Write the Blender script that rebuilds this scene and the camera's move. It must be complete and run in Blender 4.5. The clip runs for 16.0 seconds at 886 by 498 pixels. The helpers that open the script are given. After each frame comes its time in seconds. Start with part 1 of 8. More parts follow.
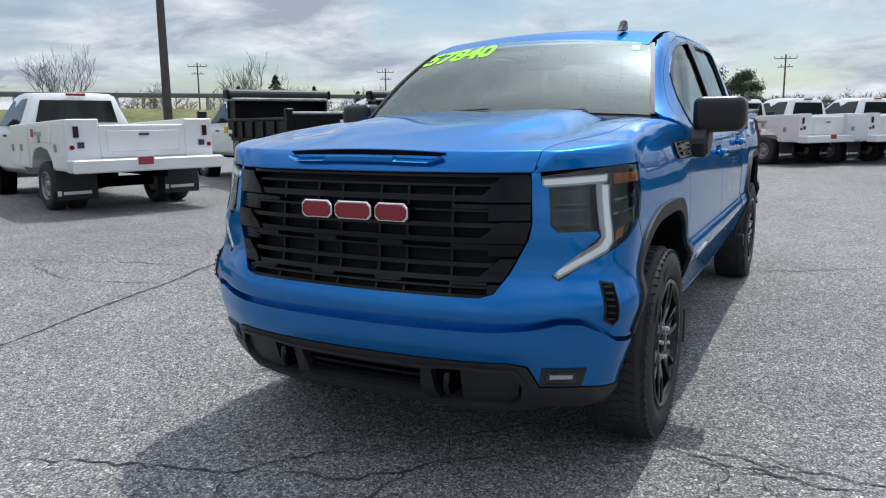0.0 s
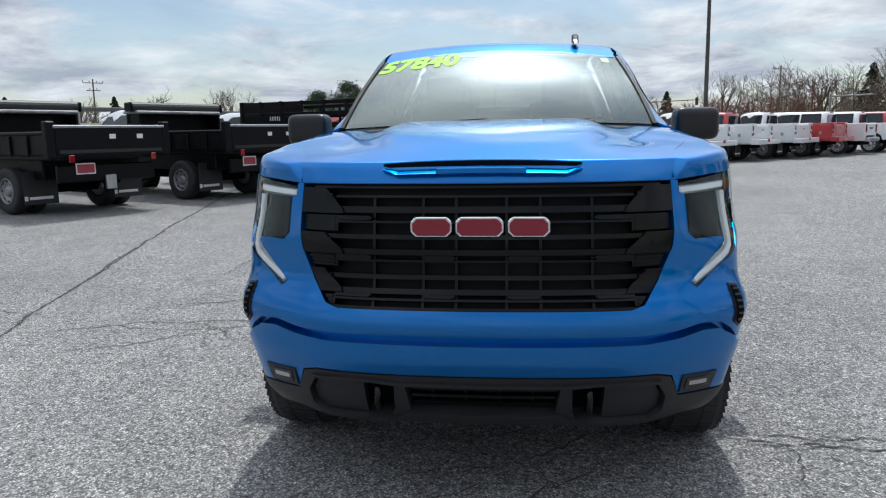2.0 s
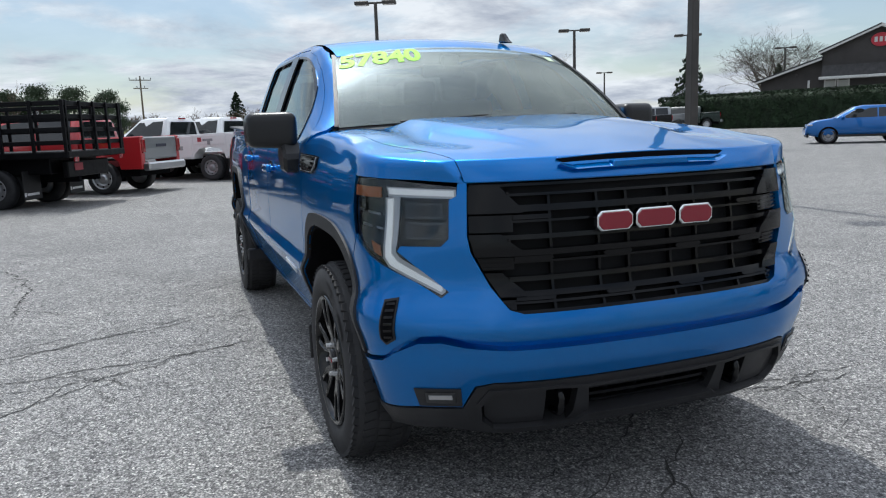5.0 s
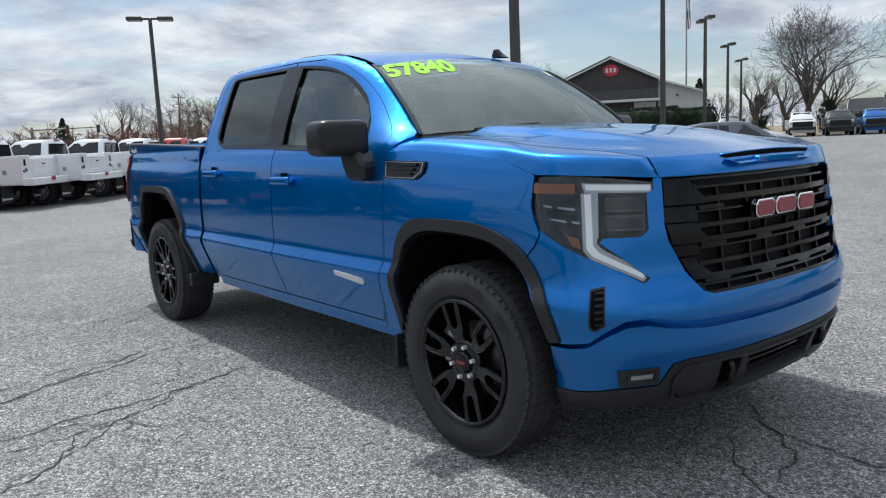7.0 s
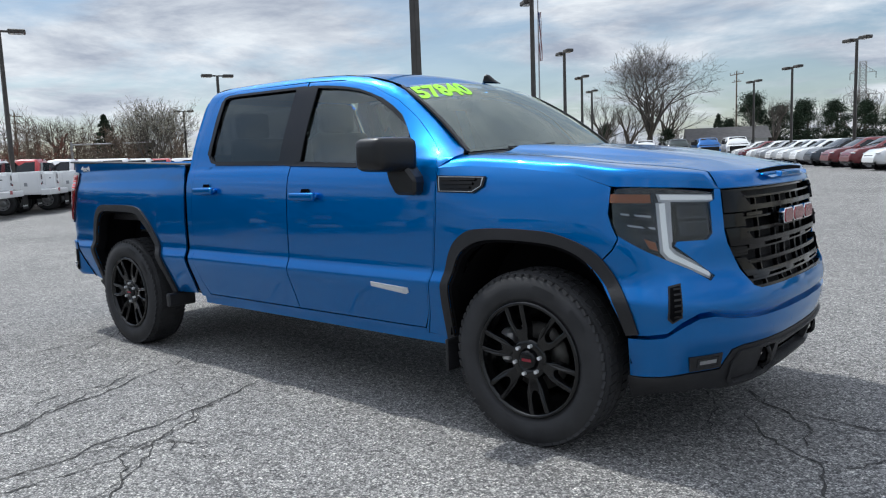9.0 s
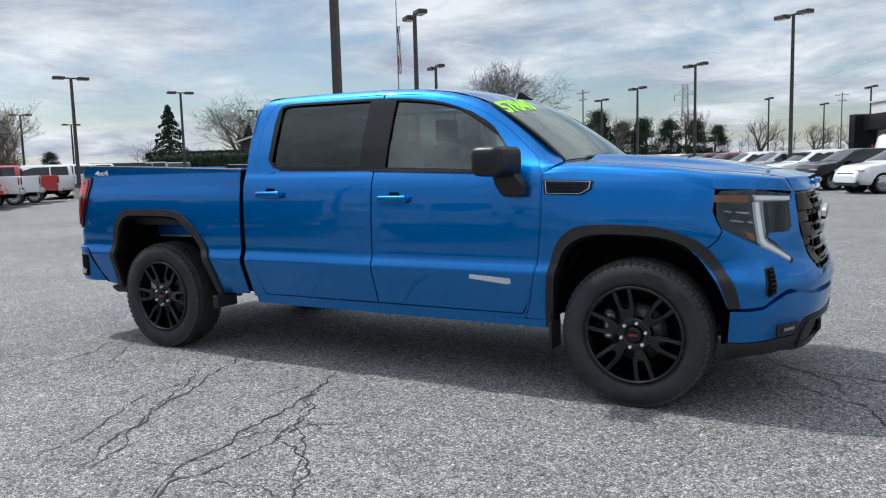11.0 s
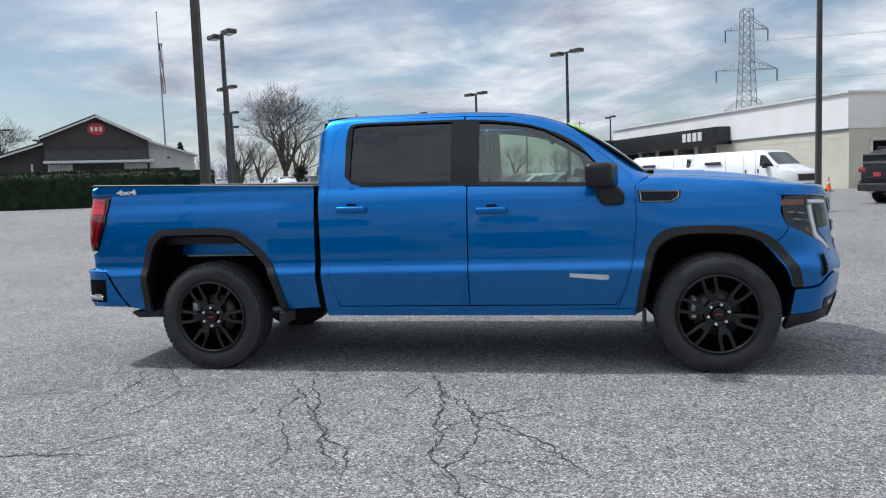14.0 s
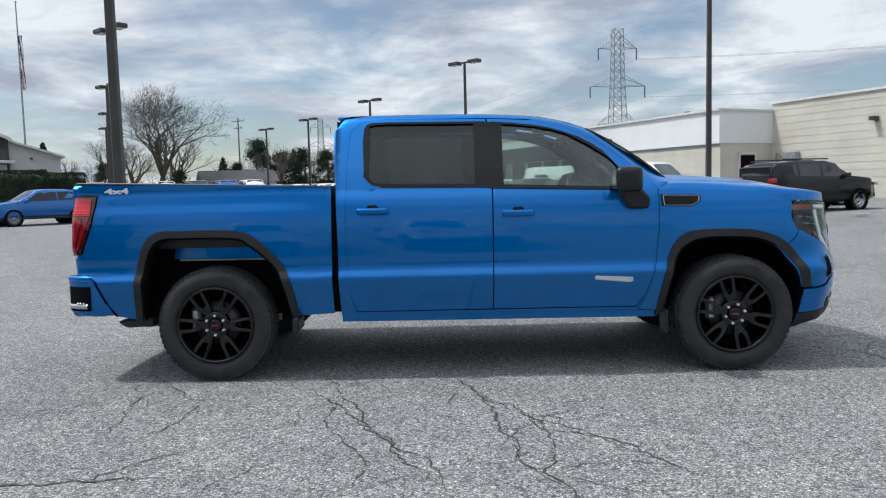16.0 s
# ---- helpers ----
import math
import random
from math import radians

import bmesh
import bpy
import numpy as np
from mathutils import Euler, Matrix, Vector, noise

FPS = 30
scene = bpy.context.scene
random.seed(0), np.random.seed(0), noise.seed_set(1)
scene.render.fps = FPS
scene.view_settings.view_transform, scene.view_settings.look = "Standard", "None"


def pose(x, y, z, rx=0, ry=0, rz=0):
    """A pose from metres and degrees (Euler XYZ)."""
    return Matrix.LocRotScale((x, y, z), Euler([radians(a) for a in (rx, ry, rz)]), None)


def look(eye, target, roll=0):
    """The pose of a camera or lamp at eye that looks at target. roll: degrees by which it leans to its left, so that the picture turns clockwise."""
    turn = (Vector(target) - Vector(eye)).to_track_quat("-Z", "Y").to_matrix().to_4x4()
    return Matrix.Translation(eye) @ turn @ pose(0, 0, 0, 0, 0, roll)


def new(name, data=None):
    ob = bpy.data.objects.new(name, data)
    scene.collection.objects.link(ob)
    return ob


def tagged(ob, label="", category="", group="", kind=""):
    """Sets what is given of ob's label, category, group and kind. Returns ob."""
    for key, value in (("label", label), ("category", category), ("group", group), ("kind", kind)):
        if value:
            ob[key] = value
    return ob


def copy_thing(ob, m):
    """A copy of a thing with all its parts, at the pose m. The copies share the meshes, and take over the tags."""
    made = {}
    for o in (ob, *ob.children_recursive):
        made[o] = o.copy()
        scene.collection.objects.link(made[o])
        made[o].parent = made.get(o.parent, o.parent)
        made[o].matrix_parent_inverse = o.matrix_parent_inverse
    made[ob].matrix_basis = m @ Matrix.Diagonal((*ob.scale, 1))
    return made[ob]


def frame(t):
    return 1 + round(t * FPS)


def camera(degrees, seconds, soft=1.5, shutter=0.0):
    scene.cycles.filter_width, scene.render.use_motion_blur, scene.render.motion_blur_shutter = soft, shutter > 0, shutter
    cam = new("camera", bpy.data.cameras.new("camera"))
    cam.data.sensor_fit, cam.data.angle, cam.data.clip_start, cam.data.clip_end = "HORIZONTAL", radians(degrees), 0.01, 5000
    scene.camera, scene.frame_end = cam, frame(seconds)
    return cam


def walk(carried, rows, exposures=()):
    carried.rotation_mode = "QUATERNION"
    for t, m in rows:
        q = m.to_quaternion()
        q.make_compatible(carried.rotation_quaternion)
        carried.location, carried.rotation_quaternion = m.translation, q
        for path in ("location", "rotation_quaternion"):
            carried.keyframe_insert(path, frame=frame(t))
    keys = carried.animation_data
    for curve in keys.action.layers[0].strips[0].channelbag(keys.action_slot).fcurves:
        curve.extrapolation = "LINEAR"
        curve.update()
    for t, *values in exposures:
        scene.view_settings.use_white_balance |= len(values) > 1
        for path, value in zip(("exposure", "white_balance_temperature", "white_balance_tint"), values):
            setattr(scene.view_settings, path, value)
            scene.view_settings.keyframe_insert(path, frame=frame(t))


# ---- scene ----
cam = camera(61.7, 16.0, soft=1.15)
PATH = [
    (0, (5.075, 1.564, 1.369), (3.326, 0.654, 1.031), -0.6),
    (0.5, (5.205, 1.177, 1.379), (3.384, 0.418, 1.049), -1.0),
    (1, (5.222, 0.762, 1.376), (3.336, 0.181, 1.054), -1.2),
    (1.5, (5.291, 0.372, 1.355), (3.355, -0.022, 1.044), -1.2),
    (2, (5.285, 0.144, 1.366), (3.321, -0.071, 1.056), -0.9),
    (2.5, (5.199, 0.089, 1.363), (3.224, 0.026, 1.049), -0.6),
    (3, (5.212, -0.16, 1.351), (3.238, -0.089, 1.033), -0.7),
    (3.5, (5.251, -0.526, 1.36), (3.288, -0.318, 1.038), -0.9),
    (4, (5.129, -0.877, 1.35), (3.188, -0.516, 1.028), -1.3),
    (4.2, (5.085, -1.005, 1.355), (3.157, -0.579, 1.034), -1.5),
    (6.3, (4.572, -2.557, 1.381), (2.911, -1.484, 1.082), -2.4),
    (6.5, (4.504, -2.683, 1.371), (2.876, -1.559, 1.081), -2.5),
    (7, (4.246, -2.958, 1.353), (2.701, -1.72, 1.068), -2.5),
    (7.5, (4.067, -3.255, 1.35), (2.598, -1.927, 1.076), -2.5),
    (8, (3.967, -3.511, 1.365), (2.564, -2.11, 1.103), -2.3),
    (8.5, (3.878, -3.565, 1.361), (2.537, -2.103, 1.113), -2.0),
    (9, (3.768, -3.803, 1.35), (2.487, -2.286, 1.115), -2.1),
    (9.2, (3.759, -3.954, 1.348), (2.491, -2.425, 1.118), -2.2),
    (11.3, (2.676, -5.145, 1.373), (1.789, -3.365, 1.162), -1.7),
    (11.5, (2.539, -5.223, 1.377), (1.692, -3.422, 1.172), -1.9),
    (12, (2.242, -5.511, 1.371), (1.499, -3.664, 1.179), -2.1),
    (12.5, (1.943, -5.781, 1.382), (1.304, -3.895, 1.195), -2.3),
    (13, (1.579, -5.94, 1.381), (1.042, -4.022, 1.199), -2.3),
    (13.5, (1.226, -6.137, 1.372), (0.786, -4.195, 1.192), -2.2),
    (14, (0.913, -6.255, 1.376), (0.562, -4.294, 1.2), -2.1),
    (14.5, (0.603, -6.234, 1.382), (0.34, -4.259, 1.21), -1.8),
    (15, (0.39, -6.266, 1.384), (0.207, -4.281, 1.216), -1.6),
    (15.5, (0.156, -6.343, 1.384), (0.052, -4.352, 1.219), -1.5),
    (16, (-0.151, -6.261, 1.365), (-0.174, -4.268, 1.2), -1.4),
]
walk(cam, [(t, look(eye, target, roll)) for t, eye, target, roll in PATH], exposures=[(0, 0.0, 6180, 6), (16, 0.0, 6180, 6)])

# ---- light ----
SUN_EL, SUN_AZ = 60.0, 178.0          # degrees; azimuth counted from +x towards +y
sun_dir = Vector((math.cos(radians(SUN_EL)) * math.cos(radians(SUN_AZ)), math.cos(radians(SUN_EL)) * math.sin(radians(SUN_AZ)), math.sin(radians(SUN_EL))))
sun = new("sun", bpy.data.lights.new("sun", "SUN"))
sun.data.energy, sun.data.angle, sun.data.color = 2.65, radians(0.6), (1.0, 0.95, 0.88)
sun.matrix_world = look(sun_dir * 50, (0, 0, 0))

world = bpy.data.worlds.new("world")
scene.world = world
world.use_nodes = True
wn, wl = world.node_tree.nodes, world.node_tree.links
wn.clear()


def wnode(kind, **kw):
    n = wn.new(kind)
    for k, v in kw.items():
        n.inputs[k].default_value = v
    return n


w_out, w_bg = wn.new("ShaderNodeOutputWorld"), wn.new("ShaderNodeBackground")
w_sky = wn.new("ShaderNodeTexSky")
w_sky.sky_type, w_sky.sun_disc = "NISHITA", False
w_sky.sun_elevation, w_sky.sun_rotation = radians(SUN_EL), radians(90 - SUN_AZ)
w_tc, w_sep = wn.new("ShaderNodeTexCoord"), wn.new("ShaderNodeSeparateXYZ")
wl.new(w_tc.outputs["Generated"], w_sep.inputs[0])


def wmath(op, a, b=None):
    n = wn.new("ShaderNodeMath")
    n.operation = op
    for i, v in enumerate((a, b)):
        if v is None:
            continue
        if isinstance(v, (int, float)):
            n.inputs[i].default_value = v
        else:
            wl.new(v, n.inputs[i])
    return n.outputs[0]


# cloud sheet: the direction projected on a high plane
w_zc = wmath("ADD", wmath("MAXIMUM", w_sep.outputs[2], 0.0), 0.16)
w_px, w_py = wmath("DIVIDE", w_sep.outputs[0], w_zc), wmath("DIVIDE", w_sep.outputs[1], w_zc)
w_comb = wn.new("ShaderNodeCombineXYZ")
wl.new(w_px, w_comb.inputs[0]), wl.new(w_py, w_comb.inputs[1])
w_n1 = wnode("ShaderNodeTexNoise", Scale=1.1, Detail=9.0, Roughness=0.58, Distortion=0.35)
w_n2 = wnode("ShaderNodeTexNoise", Scale=0.45, Detail=3.0, Roughness=0.5)
wl.new(w_comb.outputs[0], w_n1.inputs["Vector"]), wl.new(w_comb.outputs[0], w_n2.inputs["Vector"])
w_mix = wmath("ADD", wmath("MULTIPLY", w_n1.outputs[0], 0.62), wmath("MULTIPLY", w_n2.outputs[0], 0.38))
# the sheet closes overhead
w_mix = wmath("ADD", w_mix, wmath("MULTIPLY", wmath("MAXIMUM", wmath("SUBTRACT", w_sep.outputs[2], 0.2), 0.0), 0.25))
w_ramp = wn.new("ShaderNodeValToRGB")
w_ramp.color_ramp.elements[0].position, w_ramp.color_ramp.elements[1].position = 0.445, 0.55
w_ramp.color_ramp.elements[0].color, w_ramp.color_ramp.elements[1].color = (0.14, 0.14, 0.14, 1), (1, 1, 1, 1)
wl.new(w_mix, w_ramp.inputs[0])
w_shade = wn.new("ShaderNodeValToRGB")
w_shade.color_ramp.elements[0].position, w_shade.color_ramp.elements[1].position = 0.40, 0.62
w_shade.color_ramp.elements[0].color, w_shade.color_ramp.elements[1].color = (8.4, 8.5, 8.85, 1), (3.95, 4.25, 5.1, 1)
w_n3 = wnode("ShaderNodeTexNoise", Scale=1.3, Detail=9.0, Roughness=0.62, Distortion=0.3)
w_map = wn.new("ShaderNodeMapping")
w_map.inputs["Location"].default_value = (3.7, 1.9, 0.0)
wl.new(w_comb.outputs[0], w_map.inputs[0]), wl.new(w_map.outputs[0], w_n3.inputs["Vector"])
wl.new(w_n3.outputs[0], w_shade.inputs[0])
w_mixc = wn.new("ShaderNodeMix")
w_mixc.data_type = "RGBA"
wl.new(w_ramp.outputs[0], w_mixc.inputs["Factor"])
wl.new(w_sky.outputs[0], w_mixc.inputs["A"]), wl.new(w_shade.outputs[0], w_mixc.inputs["B"])
# thin cloud glows round the sun
w_dot = wn.new("ShaderNodeVectorMath")
w_dot.operation = "DOT_PRODUCT"
w_dot.inputs[1].default_value = sun_dir
wl.new(w_tc.outputs["Generated"], w_dot.inputs[0])
w_cos = wmath("MAXIMUM", w_dot.outputs["Value"], 0.0)
w_glow = wmath("ADD", wmath("MULTIPLY", wmath("POWER", w_cos, 24.0), 2.0), wmath("MULTIPLY", wmath("POWER", w_cos, 8.0), 0.75))
w_glow = wmath("ADD", w_glow, wmath("MULTIPLY", wmath("POWER", w_cos, 160.0), 7.0))
w_glow = wmath("ADD", wmath("MULTIPLY", w_glow, w_ramp.outputs[0]), 1.0)
w_scale = wn.new("ShaderNodeVectorMath")
w_scale.operation = "SCALE"
wl.new(w_mixc.outputs["Result"], w_scale.inputs[0]), wl.new(w_glow, w_scale.inputs["Scale"])
# thinner, bluer sheet higher up
w_high = wn.new("ShaderNodeValToRGB")
w_high.color_ramp.elements[0].position, w_high.color_ramp.elements[1].position = 0.30, 0.62
w_high.color_ramp.elements[0].color, w_high.color_ramp.elements[1].color = (1, 1, 1, 1), (1.24, 1.25, 1.29, 1)
wl.new(w_sep.outputs[2], w_high.inputs[0])
w_tinted = wn.new("ShaderNodeVectorMath")
w_tinted.operation = "MULTIPLY"
wl.new(w_scale.outputs[0], w_tinted.inputs[0]), wl.new(w_high.outputs[0], w_tinted.inputs[1])
wl.new(w_tinted.outputs[0], w_bg.inputs[0])
w_bg.inputs[1].default_value = 0.102
wl.new(w_bg.outputs[0], w_out.inputs[0])

# ---- materials ----
def mat(name, color, rough=0.5, metal=0.0, coat=0.0, spec=0.5, vary=0.0, vscale=6.0, bump=0.0, bscale=60.0, grain=0.0, gscale=200.0, dirt=0.0, emit=0.0, rvary=0.0):
    """A surface with variation at two scales, fine relief, and dirt."""
    m = bpy.data.materials.new(name)
    m.use_nodes = True
    nt = m.node_tree
    b = nt.nodes["Principled BSDF"]
    b.inputs["Base Color"].default_value = (*color, 1)
    b.inputs["Roughness"].default_value = rough
    b.inputs["Metallic"].default_value = metal
    b.inputs["Coat Weight"].default_value = coat
    b.inputs["Coat Roughness"].default_value = 0.03
    b.inputs["Specular IOR Level"].default_value = spec
    b.inputs["Coat IOR"].default_value = 1.5
    if emit:
        b.inputs["Emission Color"].default_value = (*color, 1)
        b.inputs["Emission Strength"].default_value = emit
    tc = nt.nodes.new("ShaderNodeTexCoord")

    def tex(scale, detail):
        n = nt.nodes.new("ShaderNodeTexNoise")
        n.inputs["Scale"].default_value, n.inputs["Detail"].default_value = scale, detail
        nt.links.new(tc.outputs["Object"], n.inputs["Vector"])
        return n.outputs[0]

    def scaled(src, lo, hi, a=0.3, z=0.7):
        n = nt.nodes.new("ShaderNodeMapRange")
        n.inputs[1].default_value, n.inputs[2].default_value, n.inputs[3].default_value, n.inputs[4].default_value = a, z, lo, hi
        nt.links.new(src, n.inputs[0])
        return n.outputs[0]

    if vary or grain:
        c = None
        for amount, scale, detail in ((vary, vscale, 4.0), (grain, gscale, 2.0)):
            if not amount:
                continue
            v = scaled(tex(scale, detail), 1 - amount, 1 + amount)
            if c is None:
                c = v
            else:
                k = nt.nodes.new("ShaderNodeMath")
                k.operation = "MULTIPLY"
                nt.links.new(c, k.inputs[0]), nt.links.new(v, k.inputs[1])
                c = k.outputs[0]
        mx = nt.nodes.new("ShaderNodeMix")
        mx.data_type, mx.blend_type = "RGBA", "MULTIPLY"
        mx.inputs["Factor"].default_value = 1.0
        mx.inputs["A"].default_value = (*color, 1)
        nt.links.new(c, mx.inputs["B"])
        nt.links.new(mx.outputs["Result"], b.inputs["Base Color"])
    if rvary:
        nt.links.new(scaled(tex(vscale * 2.3, 5.0), max(0.0, rough - rvary), min(1.0, rough + rvary)), b.inputs["Roughness"])
    if bump:
        bp = nt.nodes.new("ShaderNodeBump")
        bp.inputs["Strength"].default_value, bp.inputs["Distance"].default_value = bump, 0.01
        nt.links.new(tex(bscale, 3.0), bp.inputs["Height"])
        nt.links.new(bp.outputs[0], b.inputs["Normal"])
    return m


def glass_mat(name, tint, gloss=0.03, ior=1.5, dust_haze=0.0):
    """Thin pane: what is behind shows through its tint, gloss by Fresnel, with a pale film for dust and painted haze.
    """
    m = bpy.data.materials.new(name)
    m.use_nodes = True
    nt = m.node_tree
    nt.nodes.clear()
    out, mx = nt.nodes.new("ShaderNodeOutputMaterial"), nt.nodes.new("ShaderNodeMixShader")
    tr, gl, fr = nt.nodes.new("ShaderNodeBsdfTransparent"), nt.nodes.new("ShaderNodeBsdfGlossy"), nt.nodes.new("ShaderNodeFresnel")
    tr.inputs[0].default_value = (*tint, 1)
    gl.inputs["Roughness"].default_value = gloss
    gl.inputs["Color"].default_value = (0.92, 1.0, 0.96, 1)
    fr.inputs[0].default_value = ior
    nt.links.new(fr.outputs[0], mx.inputs[0]), nt.links.new(tr.outputs[0], mx.inputs[1]), nt.links.new(gl.outputs[0], mx.inputs[2])
    last = mx.outputs[0]
    if dust_haze:
        # pale greenish diffuse film lightens the pane, as haze and dust would
        df, m2, nz, rg = nt.nodes.new("ShaderNodeBsdfDiffuse"), nt.nodes.new("ShaderNodeMixShader"), nt.nodes.new("ShaderNodeTexNoise"), nt.nodes.new("ShaderNodeMapRange")
        df.inputs[0].default_value = (0.48, 0.55, 0.46, 1)
        nz.inputs["Scale"].default_value, nz.inputs["Detail"].default_value = 3.0, 6.0
        rg.inputs[1].default_value, rg.inputs[2].default_value, rg.inputs[3].default_value, rg.inputs[4].default_value = 0.3, 0.7, dust_haze * 0.7, dust_haze * 1.3
        nt.links.new(nz.outputs[0], rg.inputs[0]), nt.links.new(rg.outputs[0], m2.inputs[0])
        nt.links.new(last, m2.inputs[1]), nt.links.new(df.outputs[0], m2.inputs[2])
        last = m2.outputs[0]
    nt.links.new(last, out.inputs[0])
    return m


M_BLUE = mat("blue_metallic_paint", (0.0, 0.150, 0.485), rough=0.35, metal=0.86, coat=1.0, spec=0.15, grain=0.14, gscale=900.0)
# the flake layer stays blue at grazing angles
M_BLUE.node_tree.nodes["Principled BSDF"].inputs["Specular Tint"].default_value = (0.35, 0.75, 1.0, 1)
M_BLUE.node_tree.nodes["Principled BSDF"].inputs["Coat IOR"].default_value = 1.45
M_BLUE.node_tree.nodes["Principled BSDF"].inputs["Coat Roughness"].default_value = 0.035
M_GLOSSBLACK = mat("gloss_black_trim", (0.004, 0.004, 0.005), rough=0.16, rvary=0.05, spec=0.35)
M_GRILLE = mat("gloss_black_grille", (0.0035, 0.0035, 0.0045), rough=0.15, rvary=0.05, spec=0.25)
M_INTAKE = mat("black_radiator_mesh", (0.005, 0.005, 0.006), rough=0.5, spec=0.2, bump=0.3, bscale=500.0)
M_LUG = mat("bright_lug_nut", (0.80, 0.81, 0.83), rough=0.25, metal=0.5)
M_MIRROR = mat("black_mirror_shell", (0.010, 0.010, 0.011), rough=0.32, spec=0.4, bump=0.08, bscale=700.0)
M_BLACKPL = mat("black_textured_plastic", (0.019, 0.019, 0.021), rough=0.45, spec=0.4, bump=0.15, bscale=700.0, vary=0.15)
M_FLARE = mat("dark_grey_moulded_plastic", (0.024, 0.024, 0.026), rough=0.55, spec=0.3, bump=0.15, bscale=700.0, vary=0.12)
# Near-black colour stands in for shade in gaps, hollows and under bodies
M_VOID = mat("shade_black_backing", (0.006, 0.006, 0.007), rough=0.9, spec=0.05)
M_TYRE = mat("tyre_rubber", (0.032, 0.032, 0.034), rough=0.66, spec=0.3, bump=0.1, bscale=250.0, vary=0.2, vscale=9.0)
M_RIM = mat("gloss_black_wheel", (0.004, 0.004, 0.0045), rough=0.13, rvary=0.04, spec=0.45)
M_CHROME = mat("chrome", (0.85, 0.86, 0.88), rough=0.08, metal=1.0)
M_BADGE = mat("bright_badge_metal", (0.66, 0.68, 0.70), rough=0.35, metal=0.3)
M_SATIN = mat("satin_metal", (0.55, 0.56, 0.58), rough=0.32, metal=1.0)
M_ROTOR = mat("cast_iron", (0.42, 0.42, 0.43), rough=0.36, metal=0.9, vary=0.15, vscale=18.0)
# Brake disc colour, darker than the other cast iron
M_DISC = mat("dark_brake_disc", (0.10, 0.095, 0.09), rough=0.45, metal=0.8, vary=0.2, vscale=20.0)
M_LEDWHITE = mat("white_light_guide", (0.86, 0.88, 0.90), rough=0.25, emit=0.28)
M_LAMPDARK = mat("smoked_lamp_interior", (0.060, 0.062, 0.066), rough=0.16, metal=0.8, vary=0.5, vscale=30.0, bump=0.35, bscale=30.0)
M_BEZEL = mat("dark_chrome_bezel", (0.13, 0.135, 0.14), rough=0.2, metal=0.9)
M_AMBER = mat("amber_reflector", (0.55, 0.20, 0.08), rough=0.2)
M_REDLENS = mat("red_lamp_lens", (0.26, 0.005, 0.012), rough=0.08, coat=1.0, vary=0.3, vscale=14.0)
M_REDUPPER = mat("upper_red_lens", (0.52, 0.014, 0.026), rough=0.1, coat=1.0, vary=0.2, vscale=14.0)
M_LAMPGLOW = mat("bright_red_lens_strip", (0.75, 0.035, 0.04), rough=0.15)
M_REDDARK = mat("dark_red_lens", (0.05, 0.004, 0.006), rough=0.08, coat=1.0)
M_BADGERED = mat("red_badge_enamel", (0.22, 0.008, 0.022), rough=0.2, coat=0.3)
M_GREENPAINT = mat("neon_green_window_paint", (0.38, 0.95, 0.04), rough=0.6)
M_PAPER = mat("pale_green_sticker", (0.55, 0.68, 0.50), rough=0.7)
M_GLASS = glass_mat("clear_windscreen_glass", (0.74, 0.80, 0.75), 0.008, 2.25, dust_haze=0.09)
M_GLASSF = glass_mat("lightly_tinted_glass", (0.60, 0.70, 0.63), 0.008, 1.90)
M_GLASSR = glass_mat("privacy_glass", (0.13, 0.135, 0.14), 0.006, 1.58)
M_LENS = glass_mat("lamp_cover_glass", (0.75, 0.76, 0.78), 0.02, 1.45)
M_INT = mat("black_cabin_trim", (0.045, 0.045, 0.046), rough=0.6, vary=0.2, bump=0.1, bscale=400.0)
M_SEAT = mat("dark_cloth_seat", (0.055, 0.055, 0.058), rough=0.85, vary=0.2, bump=0.2, bscale=500.0)
M_HEADLINER = mat("grey_headliner", (0.32, 0.32, 0.31), rough=0.9)
M_WHITE = mat("white_vehicle_paint", (0.72, 0.73, 0.74), rough=0.3, coat=0.8, vary=0.03, vscale=2.0)
M_DUMPBLACK = mat("black_steel_paint", (0.004, 0.004, 0.005), rough=0.4, spec=0.15, vary=0.25, vscale=4.0, rvary=0.1)
M_STEELRIM = mat("grey_steel_wheel", (0.28, 0.28, 0.29), rough=0.4, metal=0.5)
M_CARGLASS = mat("dark_car_glass", (0.015, 0.018, 0.02), rough=0.05, coat=0.3)
M_REDPAINT = mat("red_vehicle_paint", (0.42, 0.015, 0.02), rough=0.3, coat=0.8)
M_PLATE = mat("red_plate", (0.32, 0.035, 0.05), rough=0.5)
M_WHITEBAR = mat("white_marking", (0.75, 0.75, 0.74), rough=0.6)
M_DARKMARK = mat("dark_marking", (0.03, 0.03, 0.05), rough=0.6)
M_TARP = mat("folded_black_tarp", (0.03, 0.03, 0.03), rough=0.55, bump=0.6, bscale=18.0)
M_TARPSIDE = mat("grey_tarp_edge", (0.35, 0.35, 0.35), rough=0.6, bump=0.6, bscale=18.0, vary=0.3)
M_YELLOW = mat("yellow_marking", (0.7, 0.45, 0.03), rough=0.5)
M_POLE = mat("dark_bronze_pole", (0.045, 0.040, 0.036), rough=0.5, vary=0.25, vscale=3.0, rvary=0.1)
M_CONC = mat("weathered_concrete", (0.52, 0.51, 0.49), rough=0.85, vary=0.25, vscale=5.0, grain=0.15, gscale=90.0, bump=0.5, bscale=60.0)
M_WOODPOLE = mat("weathered_wood_pole", (0.16, 0.13, 0.10), rough=0.85, vary=0.25)
